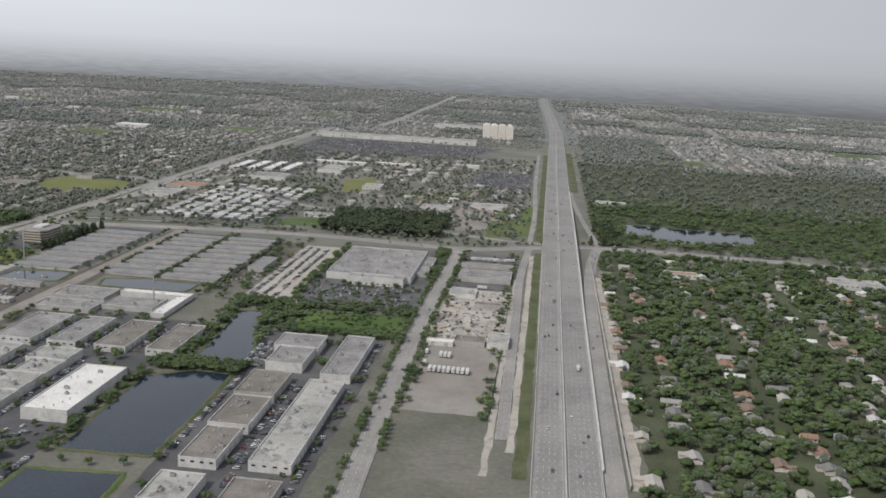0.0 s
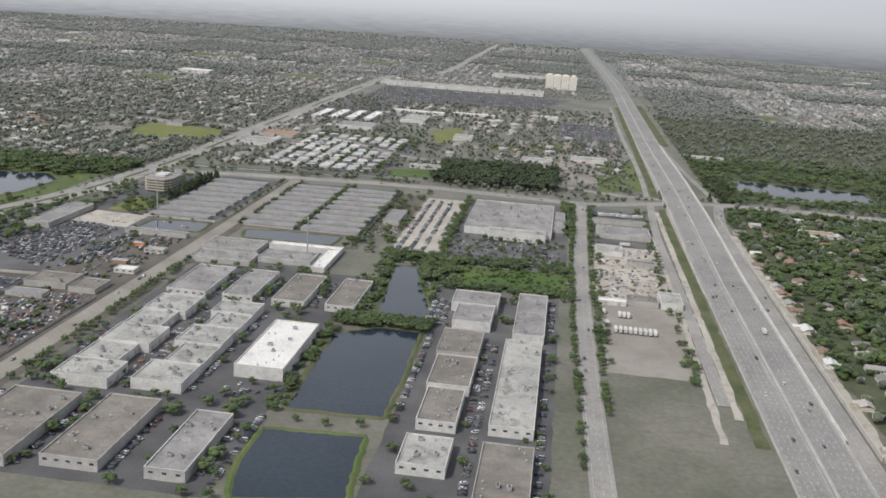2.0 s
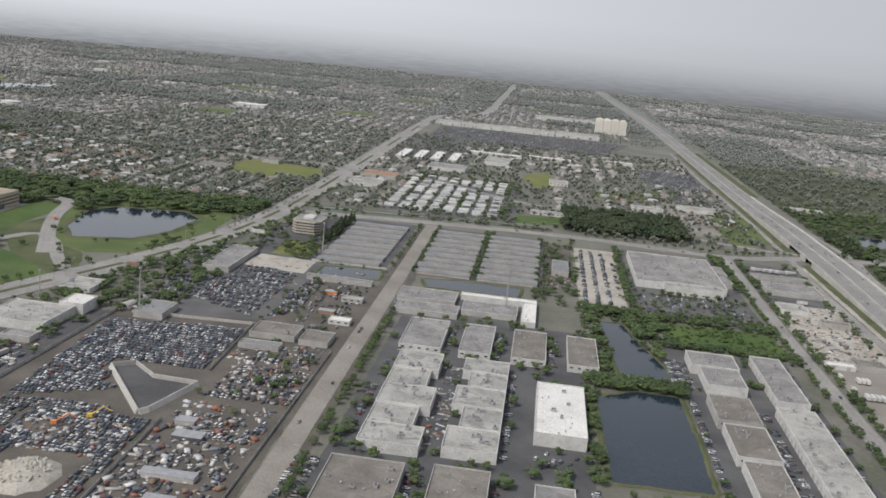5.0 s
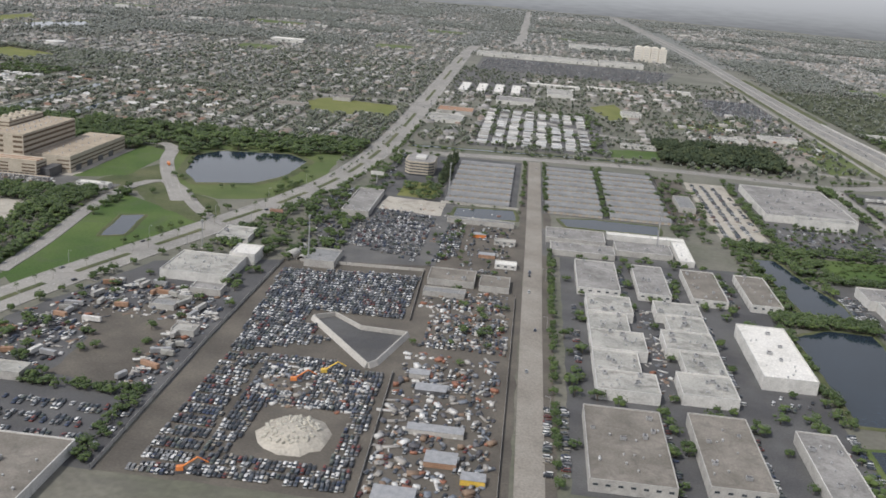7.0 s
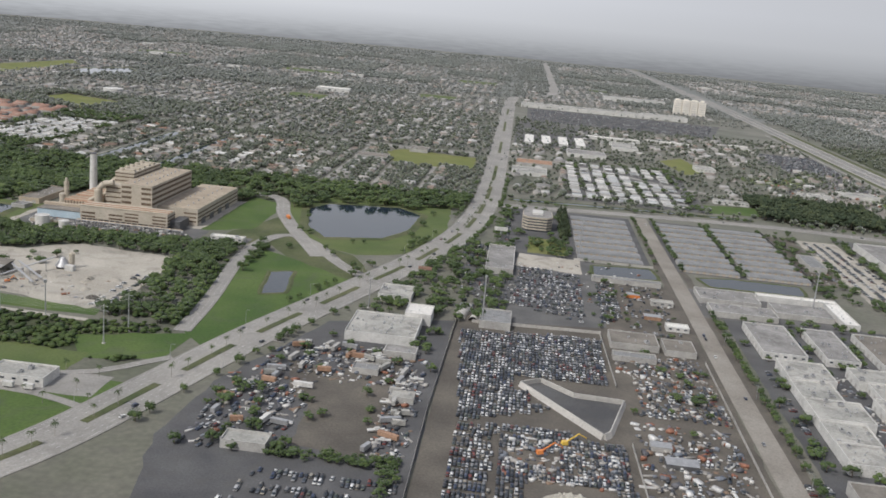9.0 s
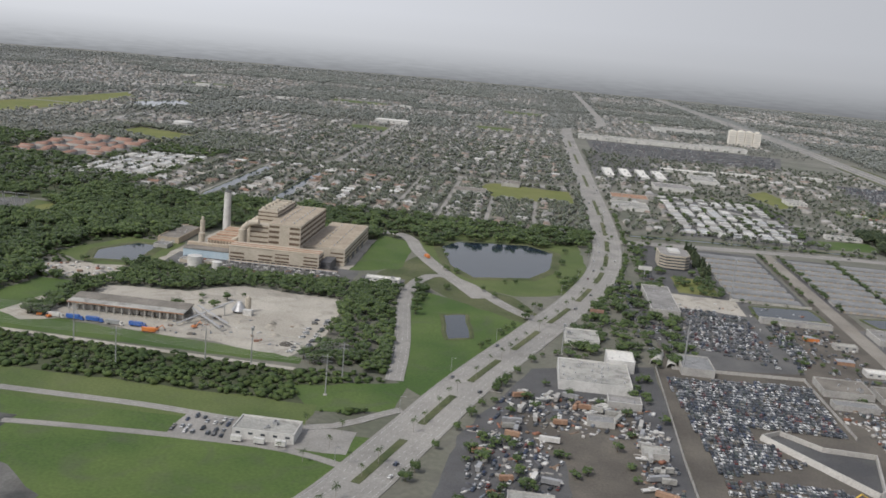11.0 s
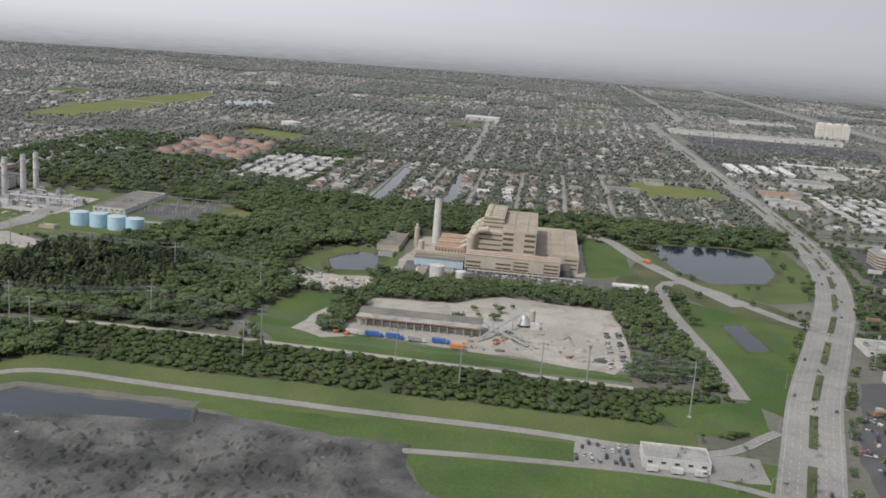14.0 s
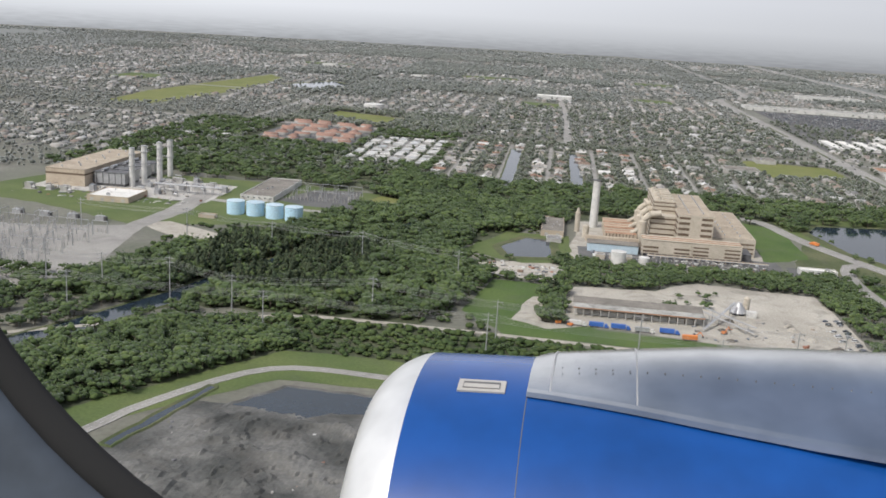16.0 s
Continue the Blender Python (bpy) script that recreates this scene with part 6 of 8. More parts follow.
chimney(-1104, 1028, 48, 4.3, 3.6, "tall pale concrete chimney of a power station", platforms=False)
for x, y, r, h in ((-1086, 880, 6.6, 11), (-1064, 878, 4.6, 8)):
    t = thing("storage_tank", x, y, 0, "white cylindrical storage tank with a domed lid", "tank", "white tanks")
    part("shell", Shape().cyl(0, 0, 0, h, r, r, 28), WALL_WHITE, t)
    part("lid", Shape().cyl(0, 0, h, h + 0.15, r + 0.1, r + 0.1, 28, dome=1.2), WALL_WHITE, t)
    keep(x - r, y - r, x + r, y + r)
warehouse(-1156, 966, -1134, 1036, 6, "tan maintenance shed with a brown roof", WALL_TAN, ROOF_BROWN, "s", "", 0, 3, 90)
warehouse(-1150, 940, -1136, 956, 4, "small grey-roofed hut beside a pond", WALL_GREY, ROOF_GREY, "s", "", 0, 1, 91)
for k in range(3):
    warehouse(-1105 + 12 * k, 892, -1097 + 12 * k, 900, 4, "small plant cabin with flat roof", CREAM, ROOF_GREY, "", "", 0, 0, 92)


# ---- concrete works ----
def works():
    b = thing("works_shed", -1080, 724, 0, "long derelict grey shed with a rusted roof edge", "building")
    part("back_wall", Shape().box(-45, 10, 0, 45, 10.5, 8), WALL_GREY, b)
    part("roof", Shape().add([(-46, -12, 7.0), (46, -12, 7.0), (46, -3, 7.7), (-46, -3, 7.7), (-46, -12, 6.6), (46, -12, 6.6), (46, -3, 7.3), (-46, -3, 7.3)], [(0, 1, 2, 3), (7, 6, 5, 4), (0, 4, 5, 1), (1, 5, 6, 2), (2, 6, 7, 3), (3, 7, 4, 0)]), ROOF_PALE, b, "pale grey front roof sheet")
    part("back_roof", Shape().add([(-46, -2.9, 7.9), (46, -2.9, 7.9), (46, 11, 8.8), (-46, 11, 8.8), (-46, -2.9, 7.5), (46, -2.9, 7.5), (46, 11, 8.4), (-46, 11, 8.4)], [(0, 1, 2, 3), (7, 6, 5, 4), (0, 4, 5, 1), (1, 5, 6, 2), (2, 6, 7, 3), (3, 7, 4, 0)]), ROOF_BROWN, b, "rust-brown back roof sheet")
    part("fascia", Shape().box(-46, -12.4, 6.2, 46, -12.02, 7.1), TERRACOTTA, b, "rusty fascia")
    for k in range(16):
        part("bay_post", Shape().box(-45 + 6.0 * k, -11.8, 0, -44.4 + 6.0 * k, -11.2, 6.6), CONCRETE, b)
        if k < 15:
            part("bay_wall", Shape().box(-44.4 + 6.0 * k, -6.0, 0, -39.1 + 6.0 * k, -5.6, 3.6), WALL_GREY if k % 3 else CONCRETE, b)
    keep(-1127, 710, -1033, 738)
    for (ax, ay, az), (bx, by, bz), label in (((-1034, 730, 7), (-1002, 702, 2.5), "long inclined steel conveyor"), ((-1031, 735, 8), (-999, 710, 4), "long inclined steel conveyor"), ((-1036, 702, 2), (-1008, 750, 10), "long inclined conveyor to a hopper")):
        c = thing("conveyor", ax, ay, 0, label, "conveyor")
        d = Vector((bx - ax, by - ay, 0))
        side = Vector((d.y, -d.x, 0)).normalized() * 0.9
        for sg in (-1, 1):
            part("truss_chord", Shape().tube(tuple(side * sg + Vector((0, 0, az))), tuple(d + side * sg + Vector((0, 0, bz))), 0.25, 6), CONCRETE, c)
        part("belt", Shape().add([tuple(v) for v in (side + Vector((0, 0, az + 0.3)), -side + Vector((0, 0, az + 0.3)), d - side + Vector((0, 0, bz + 0.3)), d + side + Vector((0, 0, bz + 0.3)), side + Vector((0, 0, az)), -side + Vector((0, 0, az)), d - side + Vector((0, 0, bz)), d + side + Vector((0, 0, bz)))],
                                 [(0, 1, 2, 3), (7, 6, 5, 4), (0, 4, 5, 1), (1, 5, 6, 2), (2, 6, 7, 3), (3, 7, 4, 0)]), STEEL, c)
        for k in (0.15, 0.5, 0.85):
            p = d * k
            z = az + (bz - az) * k
            part("leg", Shape().tube((p.x, p.y, 0), (p.x, p.y, z), 0.3, 6), STEEL, c)
    h = thing("batching_plant", -1004, 755, 0, "grey conical hopper of a batching plant", "silo")
    part("hopper", Shape().cyl(0, 0, 2, 9, 6.5, 1.6, 18), STEEL, h)
    part("frame", Shape().box(-4, -4, 0, 4, 4, 2.2), DARK_STEEL, h)
    part("silo", Shape().cyl(6, 3, 0, 12, 2.4, 2.4, 14, dome=1.6), CREAM, h)
    part("cabin", Shape().box(5, -8, 0, 12, -3, 4.5), WALL_WHITE, h)
    keep(-1014, 742, -987, 765)
    r = random.Random(4)
    for k in range(14):
        x, y = r.uniform(-1045, -935), r.uniform(682, 740)
        n, rad, hh = 14, r.uniform(2.5, 6), r.uniform(1.2, 2.8)
        s = Shape()
        v = [(0, 0, hh)]
        for ring, z in ((0.5, hh * 0.62), (1.0, -0.05)):
            v += [(rad * ring * math.cos(6.283 * i / n) * r.uniform(0.85, 1.15), rad * ring * math.sin(6.283 * i / n) * r.uniform(0.85, 1.15), z) for i in range(n)]
        f = [(0, 1 + i, 1 + (i + 1) % n) for i in range(n)] + [(1 + i, 1 + n + i, 1 + n + (i + 1) % n, 1 + (i + 1) % n) for i in range(n)]
        solid("sand_pile", s.add(v, f), SAND if k % 3 else DIRT, "heap of pale sand on the yard", "pile", "heaps in the concrete yard", m=pose(x, y, 0.05))


works()


# ---- gas power plant with blue tanks ----
def gas_plant():
    b = thing("turbine_hall", -1668, 1090, 0, "tan turbine hall with a pale roof", "power station")
    part("wall", Shape().box(-22, -75, 0, 22, 75, 18), WALL_TAN, b)
    part("roof", Shape().box(-22.3, -75.3, 18, 22.3, 75.3, 18.6), ROOF_TAN, b)
    part("cladding_band", Shape().box(-22.12, -75.12, 12, 22.12, 75.12, 14), BROWN, b)
    for k in range(10):
        part("roof_vent", VENT, None, b, at=pose(r_u(k), -66 + 14 * k, 18.6) @ Matrix.Scale(2.5, 4))
    keep(-1692, 1012, -1644, 1168)
    for i, (x, y) in enumerate(((-1603, 1038), (-1599, 1060), (-1595, 1092), (-1592, 1115))):
        chimney(x, y, 42, 3.2, 3.0, "slim silver boiler stack", STEEL)
        h = thing("boiler", -1622, y, 0, "grey steel heat-recovery boiler with platforms", "boiler", "boilers of a power plant")
        part("casing", Shape().box(-20, -8, 3, 14, 8, 15), STEEL, h)
        part("inlet_duct", Shape().box(-24, -5, 2, -20, 5, 11), DARK_STEEL, h)
        for k in range(5):
            part("stiffener", Shape().box(-18 + 7 * k, -8.4, 3, -17.4 + 7 * k, -8.02, 15), DARK_STEEL, h)
        part("platform", Shape().box(-21, -9, 15, 15, 9, 15.3), DARK_STEEL, h)
        part("steam_drum", Shape().tube((-12, -6, 17), (-12, 6, 17), 1.6, 12), STEEL, h)
        part("support", Shape().box(-19, -7, 0, 13, 7, 3), DARK_STEEL, h)
        keep(-1645, y - 9, -1595, y + 9)
    p = thing("pipe_bridge", -1535, 1026, 0, "long grey pipe bridge on trestles", "pipes")
    for k in range(9):
        part("trestle", Shape().box(-36 + 9 * k, -3, 0, -35.4 + 9 * k, -2.4, 8).box(-36 + 9 * k, 2.4, 0, -35.4 + 9 * k, 3, 8).box(-36 + 9 * k, -3, 7.4, -35.4 + 9 * k, 3, 8), STEEL, p)
    for k in range(4):
        part("pipe", Shape().tube((-37, -2.2 + 1.5 * k, 8.6), (38, -2.2 + 1.5 * k, 8.6), 0.55, 8), STEEL, p)
    keep(-1575, 1020, -1495, 1034)
    for x, y in ((-1456, 950), (-1436, 950), (-1415, 945), (-1395, 942)):
        t = thing("storage_tank", x, y, 0, "sky-blue cylindrical storage tank with white lid", "tank", "blue tanks in a row")
        part("shell", Shape().cyl(0, 0, 0, 13, 8.8, 8.8, 32), TANK_BLUE, t)
        part("lid", Shape().cyl(0, 0, 13, 13.25, 8.95, 8.95, 32, dome=1.8), PALE_BLUE, t, "paler domed lid")
        part("stair", Shape().tube((8.9, 0, 0), (2, -8.9, 13), 0.25, 5), STEEL, t)
        keep(x - 9, y - 9, x + 9, y + 9)


def r_u(k):
    return (-8, 6, -3, 10)[k % 4]


gas_plant()
warehouse(-1612, 952, -1568, 998, 6, "low building with a bright white roof", WALL_TAN, ROOF_WHITE, "s", "", 1, 2, 95)
warehouse(-1474, 1016, -1438, 1128, 6, "flat-roofed plant building with a brown roof", WALL_WHITE, ROOF_BROWN, "s", "s", 3, 4, 96)
warehouse(-1482, 918, -1466, 926, 3.5, "small tan pump house with pale roof", WALL_TAN, ROOF_PALE, "", "", 0, 0, 97)


def gantry_shape(w, h):
    s = Shape()
    for x in (-w / 2, w / 2):
        s.tube((x - 0.5, 0, 0), (x, 0, h), 0.22, 4).tube((x + 0.5, 0, 0), (x, 0, h), 0.22, 4)
    return s.tube((-w / 2, 0, h), (w / 2, 0, h), 0.3, 5).tube((0, 0, h), (0, 0, h + 3), 0.12, 4)


GANTRY = gantry_shape(14, 11).mesh("frame", [STEEL])
INSULATORS = Shape().cyl(-4, 0, 0, 4.2, 0.45, 0.25, 6).cyl(0, 0, 0, 4.2, 0.45, 0.25, 6).cyl(4, 0, 0, 4.2, 0.45, 0.25, 6).mesh("insulators", [CONCRETE])
first = None
r = random.Random(12)
for i in range(14):
    for j in range(9):
        x, y = -1735 + 16.5 * i + r.uniform(-2, 2), 700 + 18 * j + r.uniform(-2, 2)
        if x > -1525 - (y - 690) * 0.05 or y > 850 + (-1625 - x) * 0.1:
            continue
        m = pose(x, y, 0.05, 0, 0, 0 if j % 2 else 90)
        if first is None:
            first = thing("switchgear_gantry", 0, 0, 0, "grey steel substation gantry with insulators", "gantry", "substation gantries")
            part("frame", GANTRY, None, first)
            part("insulators", INSULATORS, None, first, at=pose(0, 3, 0))
            first.matrix_basis = m
        else:
            clone(first, m)
for i in range(5):
    for j in range(3):
        clone(first, pose(-1428 + 16 * i, 1040 + 22 * j, 0.04, 0, 0, 90 * (j % 2)))
for k in range(7):
    t = thing("transformer", -1720 + 27 * k, 872, 0, "grey transformer with cooling fins", "transformer", "transformers")
    part("tank", Shape().box(-4, -2.5, 0.4, 4, 2.5, 4.5), STEEL, t)
    part("plinth", Shape().box(-5, -3.5, 0, 5, 3.5, 0.4), CONCRETE, t)
    part("cooler", Shape().box(4.2, -2.2, 0.4, 6, 2.2, 4), DARK_STEEL, t)
    part("bushing", Shape().cyl(-2, 0, 4.5, 7, 0.4, 0.2, 6), CONCRETE, t)
    part("bushing", Shape().cyl(1, 0, 4.5, 7, 0.4, 0.2, 6), CONCRETE, t)


# ---- outdoor equipment of the gas plant ----
def skid(x, y, turn, k):
    b = thing("equipment_skid", x, y, 0, "grey steel process equipment with pipes", "machinery", "outdoor plant equipment", rz=turn)
    part("plinth", Shape().box(-7, -4, 0, 7, 4, 0.5), CONCRETE, b)
    part("casing", Shape().box(-6, -2.5, 0.5, 1, 2.5, 4.5 + (k % 3)), STEEL if k % 2 else WALL_GREY, b)
    part("vessel", Shape().tube((2, -1.5, 2.2), (6.5, -1.5, 2.2), 1.3, 12), CREAM if k % 2 else STEEL, b)
    part("riser", Shape().tube((2.5, 2.2, 0.5), (2.5, 2.2, 6.5), 0.5, 8).tube((2.5, 2.2, 6.5), (-5, 2.2, 6.5), 0.5, 8), STEEL, b)
    part("frame", Shape().box(-7, -3.8, 0.5, -6.7, -3.5, 7).box(6.7, -3.8, 0.5, 7, -3.5, 7).box(-7, -3.8, 6.8, 7, -3.5, 7.1), DARK_STEEL, b)


for k, (x, y) in enumerate(((-1580, 1008), (-1562, 1012), (-1545, 1008), (-1585, 1045), (-1566, 1048), (-1548, 1044), (-1530, 1046), (-1580, 1068), (-1560, 1072), (-1540, 1066), (-1520, 1062), (-1502, 1050), (-1572, 1090), (-1550, 1092), (-1690, 985), (-1670, 990), (-1650, 984), (-1630, 1004))):
    skid(x, y, 90 * (k % 2), k)


# ---- vehicles ----
def car_body(l=4.5, w=1.8, h=1.45, van=False):
    """Body in one skin: sills, belt line, inset glass, roof."""
    s = Shape()
    x0, x1, y = -l / 2, l / 2, w / 2
    fr, rr = (x1 - 0.9, x0 + 0.1) if van else (x1 - 1.25, x0 + 0.55)
    v = []
    for z, yy, a, b in ((0.28, y * 0.96, x0 + 0.1, x1 - 0.1), (0.6, y, x0, x1), (0.88, y * 0.97, x0 + 0.05, x1 - 0.08), (0.9, y * 0.9, rr - 0.1, fr), (h, y * 0.74, rr + (0.1 if van else 0.45), fr - 0.65)):
        v += [(a, -yy, z), (b, -yy, z), (b, yy, z), (a, yy, z)]
    s.add(v, [(3, 2, 1, 0)], 0)
    for k in range(4):
        s.f += [(4 * k + q, 4 * k + (q + 1) % 4, 4 * k + 4 + (q + 1) % 4, 4 * k + 4 + q) for q in range(4)]
        s.m += [1 if k == 3 else 0] * 4
    s.f.append((16, 17, 18, 19))
    s.m.append(0)
    return s


def wheel_shape():
    s = Shape().tube((0, -0.11, 0.32), (0, 0.11, 0.32), 0.32, 10, 0)
    return s.tube((0, -0.13, 0.32), (0, 0.13, 0.32), 0.18, 8, 1)


WHEEL = wheel_shape().mesh("wheel", [RUBBER, STEEL])
CARS = []
for l, w, h, van in ((4.5, 1.8, 1.42, False), (4.9, 1.9, 1.75, True), (4.1, 1.72, 1.45, False)):
    c = thing("car", 0, 0, 0, "parked car with dark windows", "car", "cars")
    part("body", car_body(l, w, h, van), [CAR_PAINT, GLASS], c)
    for x in (-l * 0.3, l * 0.31):
        for y in (-w / 2 + 0.1, w / 2 - 0.1):
            part("wheel", WHEEL, None, c, at=pose(x, y, 0))
    CARS.append(c)
CAR_USED, CAR_TALLY = [False] * 3, []
pick = random.Random(77)


def car_at(x, y, turn, z=0.1, label=""):
    k = pick.choice((0, 0, 1, 1, 2))
    m = pose(x, y, z, 0, 0, turn)
    if CAR_USED[k]:
        c = clone(CARS[k], m)
    else:
        CARS[k].matrix_basis, CAR_USED[k], c = m, True, CARS[k]
    CAR_TALLY.append(1)
    if label:
        tagged(c, label)
    return c


def simple_car(l, w, h, van):
    s = car_body(l, w, h, van)
    for x in (-l * 0.3, l * 0.31):
        for y in (-w / 2 + 0.1, w / 2 - 0.1):
            s.tube((x, y - 0.12, 0.32), (x, y + 0.12, 0.32), 0.33, 6, 2)
    return proto(s)


CAR_PROTOS = [simple_car(4.5, 1.8, 1.42, False), simple_car(4.9, 1.9, 1.75, True), simple_car(4.1, 1.72, 1.45, False), simple_car(5.2, 1.95, 1.8, True)]
PARKED = []


def poly_rows(poly, spacing, depth, aisle, turn_deg, fill, seed, things=0, jitter=0.25, every=2):
    """Rows of cars over a polygon, along x, two rows back to back and then an aisle."""
    r = random.Random(seed)
    xs, ys = [p[0] for p in poly], [p[1] for p in poly]
    y, k, spots = min(ys) + 3, 0, []
    while y < max(ys) - 2:
        x = min(xs) + (2.7 if spacing > 5 else 0)
        while x < max(xs):
            if r.random() < fill:
                spots.append((x + r.uniform(-jitter, jitter), y + r.uniform(-jitter, jitter) * 1.5))
            x += spacing * r.uniform(0.97, 1.06)
        k += 1
        y += depth + (aisle if k % every == 0 else 0)
    q = np.array(spots)
    inside = np.zeros(len(q), bool)
    for (ax, ay), (bx, by) in zip(poly, poly[1:] + poly[:1]):
        if ay != by:
            inside ^= ((ay > q[:, 1]) != (by > q[:, 1])) & (q[:, 0] < (bx - ax) * (q[:, 1] - ay) / (by - ay) + ax)
    for x0, y0, x1, y1 in PLOTS:
        inside &= ~((q[:, 0] > x0 - 2.5) & (q[:, 0] < x1 + 2.5) & (q[:, 1] > y0 - 2.5) & (q[:, 1] < y1 + 2.5))
    n = 0
    for (px, py), ok in zip(spots, inside):
        if not ok:
            continue
        turn = turn_deg + r.uniform(-4, 4) + r.choice((0, 180))
        if n < things:
            car_at(px, py, turn)
            n += 1
        else:
            PARKED.append((px, py, 0.08, radians(turn), 1.0, 1.0))


# the rock pile and the things round it keep their place
keep(-620, 424, -578, 476)
keep(-632, 500, -606, 516)
poly_rows([(-663, 528), (-640, 535), (-640, 400), (-664, 397)], 2.35, 5.0, 2.6, 90, 0.93, 1, 40)
poly_rows([(-638, 534), (-565, 540), (-562, 400), (-636, 400)], 2.35, 4.9, 1.8, 90, 0.9, 2, 0)
poly_rows([(-674, 713), (-567, 728), (-568, 600), (-662, 545)], 2.3, 4.8, 1.0, 90, 0.95, 3, 0)
poly_rows([(-662, 543), (-574, 552), (-574, 541), (-663, 532)], 2.3, 5.0, 0, 90, 0.9, 4, 0)
poly_rows([(-632, 928), (-575, 918), (-577, 765), (-640, 800)], 2.5, 5.0, 4.0, 90, 0.8, 5, 0)
poly_rows([(-690, 885), (-640, 880), (-640, 770), (-680, 770)], 4.0, 6.0, 5.0, 90, 0.5, 40, 0, 1.2)
poly_rows([(-563, 897), (-545, 896), (-545, 790), (-563, 765)], 2.4, 4.9, 2.5, 90, 0.85, 7, 0)
poly_rows([(-546, 650), (-496, 650), (-496, 585), (-552, 585)], 3.2, 5.6, 3.0, 90, 0.65, 8, 0, 1.0)
poly_rows([(-790, 640), (-690, 655), (-688, 600), (-740, 590), (-796, 590)], 4.0, 6.5, 3.0, 70, 0.5, 9, 0, 1.6)
poly_rows([(-706, 600), (-686, 600), (-686, 486), (-706, 486)], 3.6, 6.0, 2.0, 80, 0.6, 41, 0, 1.2)
poly_rows([(-806, 580), (-752, 560), (-752, 480), (-806, 470)], 3.8, 6.5, 4.0, 75, 0.55, 42, 0, 1.6)
poly_rows([(-752, 468), (-684, 468), (-684, 414), (-770, 414)], 2.6, 5.2, 6.0, 90, 0.55, 10, 0)
poly_rows(rect(-556, 400, -500, 560), 3.4, 6.0, 3.0, 80, 0.5, 43, 0, 1.6)
poly_rows(rect(-548, 660, -500, 700), 3.0, 5.6, 2.0, 90, 0.5, 44, 0, 1.2)
poly_rows(rect(-540, 750, -500, 900), 3.2, 5.8, 4.0, 90, 0.4, 45, 0, 1.4)
# business-park and shop parking
for x0, x1, y0, y1, f in ((-226, -216, 540, 700, 0.8), (-182, -170, 545, 690, 0.5), (-303, -296, 430, 525, 0.7), (-312, -303, 440, 520, 0.6)):
    poly_rows(rect(x0, y0, x1, y1), 30, 2.9, 0, 0, f, int(x0), 10, 0.3)
for x0 in (-411, -371, -329):
    poly_rows(rect(x0, 730, x0 + 9, 800), 30, 2.9, 0, 0, 0.7, int(x0), 4, 0.3)
poly_rows(rect(-240, 925, -128, 1018), 2.75, 5.2, 6.5, 90, 0.36, 21, 14)
for x0, y0, x1, y1, f in ((-407, 432, -401, 515, 0.6), (-359, 436, -352, 518, 0.6), (-357, 545, -350, 705, 0.45), (-452, 540, -444, 705, 0.35), (-176, 440, -169, 690, 0.5), (-137, 440, -129, 690, 0.4), (-372, 730, -366, 800, 0.5), (-326, 730, -318, 800, 0.5)):
    poly_rows(rect(x0, y0, x1, y1), 30, 2.9, 0, 0, f, int(x0) + 7, 0, 0.3)
poly_rows(rect(-336, 548, -308, 574), 4.2, 6.5, 2.0, 70, 0.45, 46, 0, 1.2)
poly_rows(rect(-234, 722, -219, 790), 6, 2.9, 0, 0, 0.7, 22, 10, 0.3)
poly_rows(rect(-136, 700, -128, 810), 30, 2.9, 0, 0, 0.6, 23, 6, 0.3)
poly_rows(rect(-127, 1060, -122, 1230), 30, 2.9, 0, 0, 0.6, 24, 0, 0.3)
poly_rows(rect(-472, 435, -452, 520), 9, 2.9, 0, 0, 0.6, 25, 14, 0.3)
poly_rows(rect(-933, 886, -895, 895), 2.8, 5.2, 0, 90, 0.7, 26, 6)
poly_rows(rect(-650, 1005, -640, 1215), 9, 2.9, 0, 0, 0.6, 27, 0, 0.3)
poly_rows(rect(-590, 1075, -585, 1215), 9, 2.9, 0, 0, 0.6, 28, 0, 0.3)
poly_rows(rect(-140, 1885, -30, 2145), 2.9, 5.2, 8.0, 90, 0.7, 29, 0)
poly_rows([(-630, 2360), (-210, 2360), (-140, 2690), (-630, 2700)], 3.2, 5.4, 12.0, 90, 0.5, 30, 0)
poly_rows(rect(-944, 670, -930, 760), 9, 3.4, 0, 20, 0.4, 31, 10, 0.8)
poly_rows(rect(-690, 905, -660, 1000), 7, 3.2, 0, 0, 0.5, 32, 0, 0.5)
poly_rows(rect(-90, 880, -32, 995), 9.0, 9.0, 4.0, 80, 0.25, 33, 0, 3.0)
poly_rows(rect(-295, 930, -256, 1200), 12, 3.4, 0, 0, 0.85, 34, 0, 0.6)
poly_rows(rect(-60, 1165, -32, 1235), 9.0, 5.0, 1.0, 0, 0.7, 35, 0, 0.6)
poly_rows(rect(-970, 517, -938, 546), 4.0, 6.0, 4.0, 90, 0.5, 36, 5, 0.6)
poly_rows(rect(-1060, 884, -960, 890), 3.2, 5.4, 0, 90, 0.4, 37, 8, 0.6)

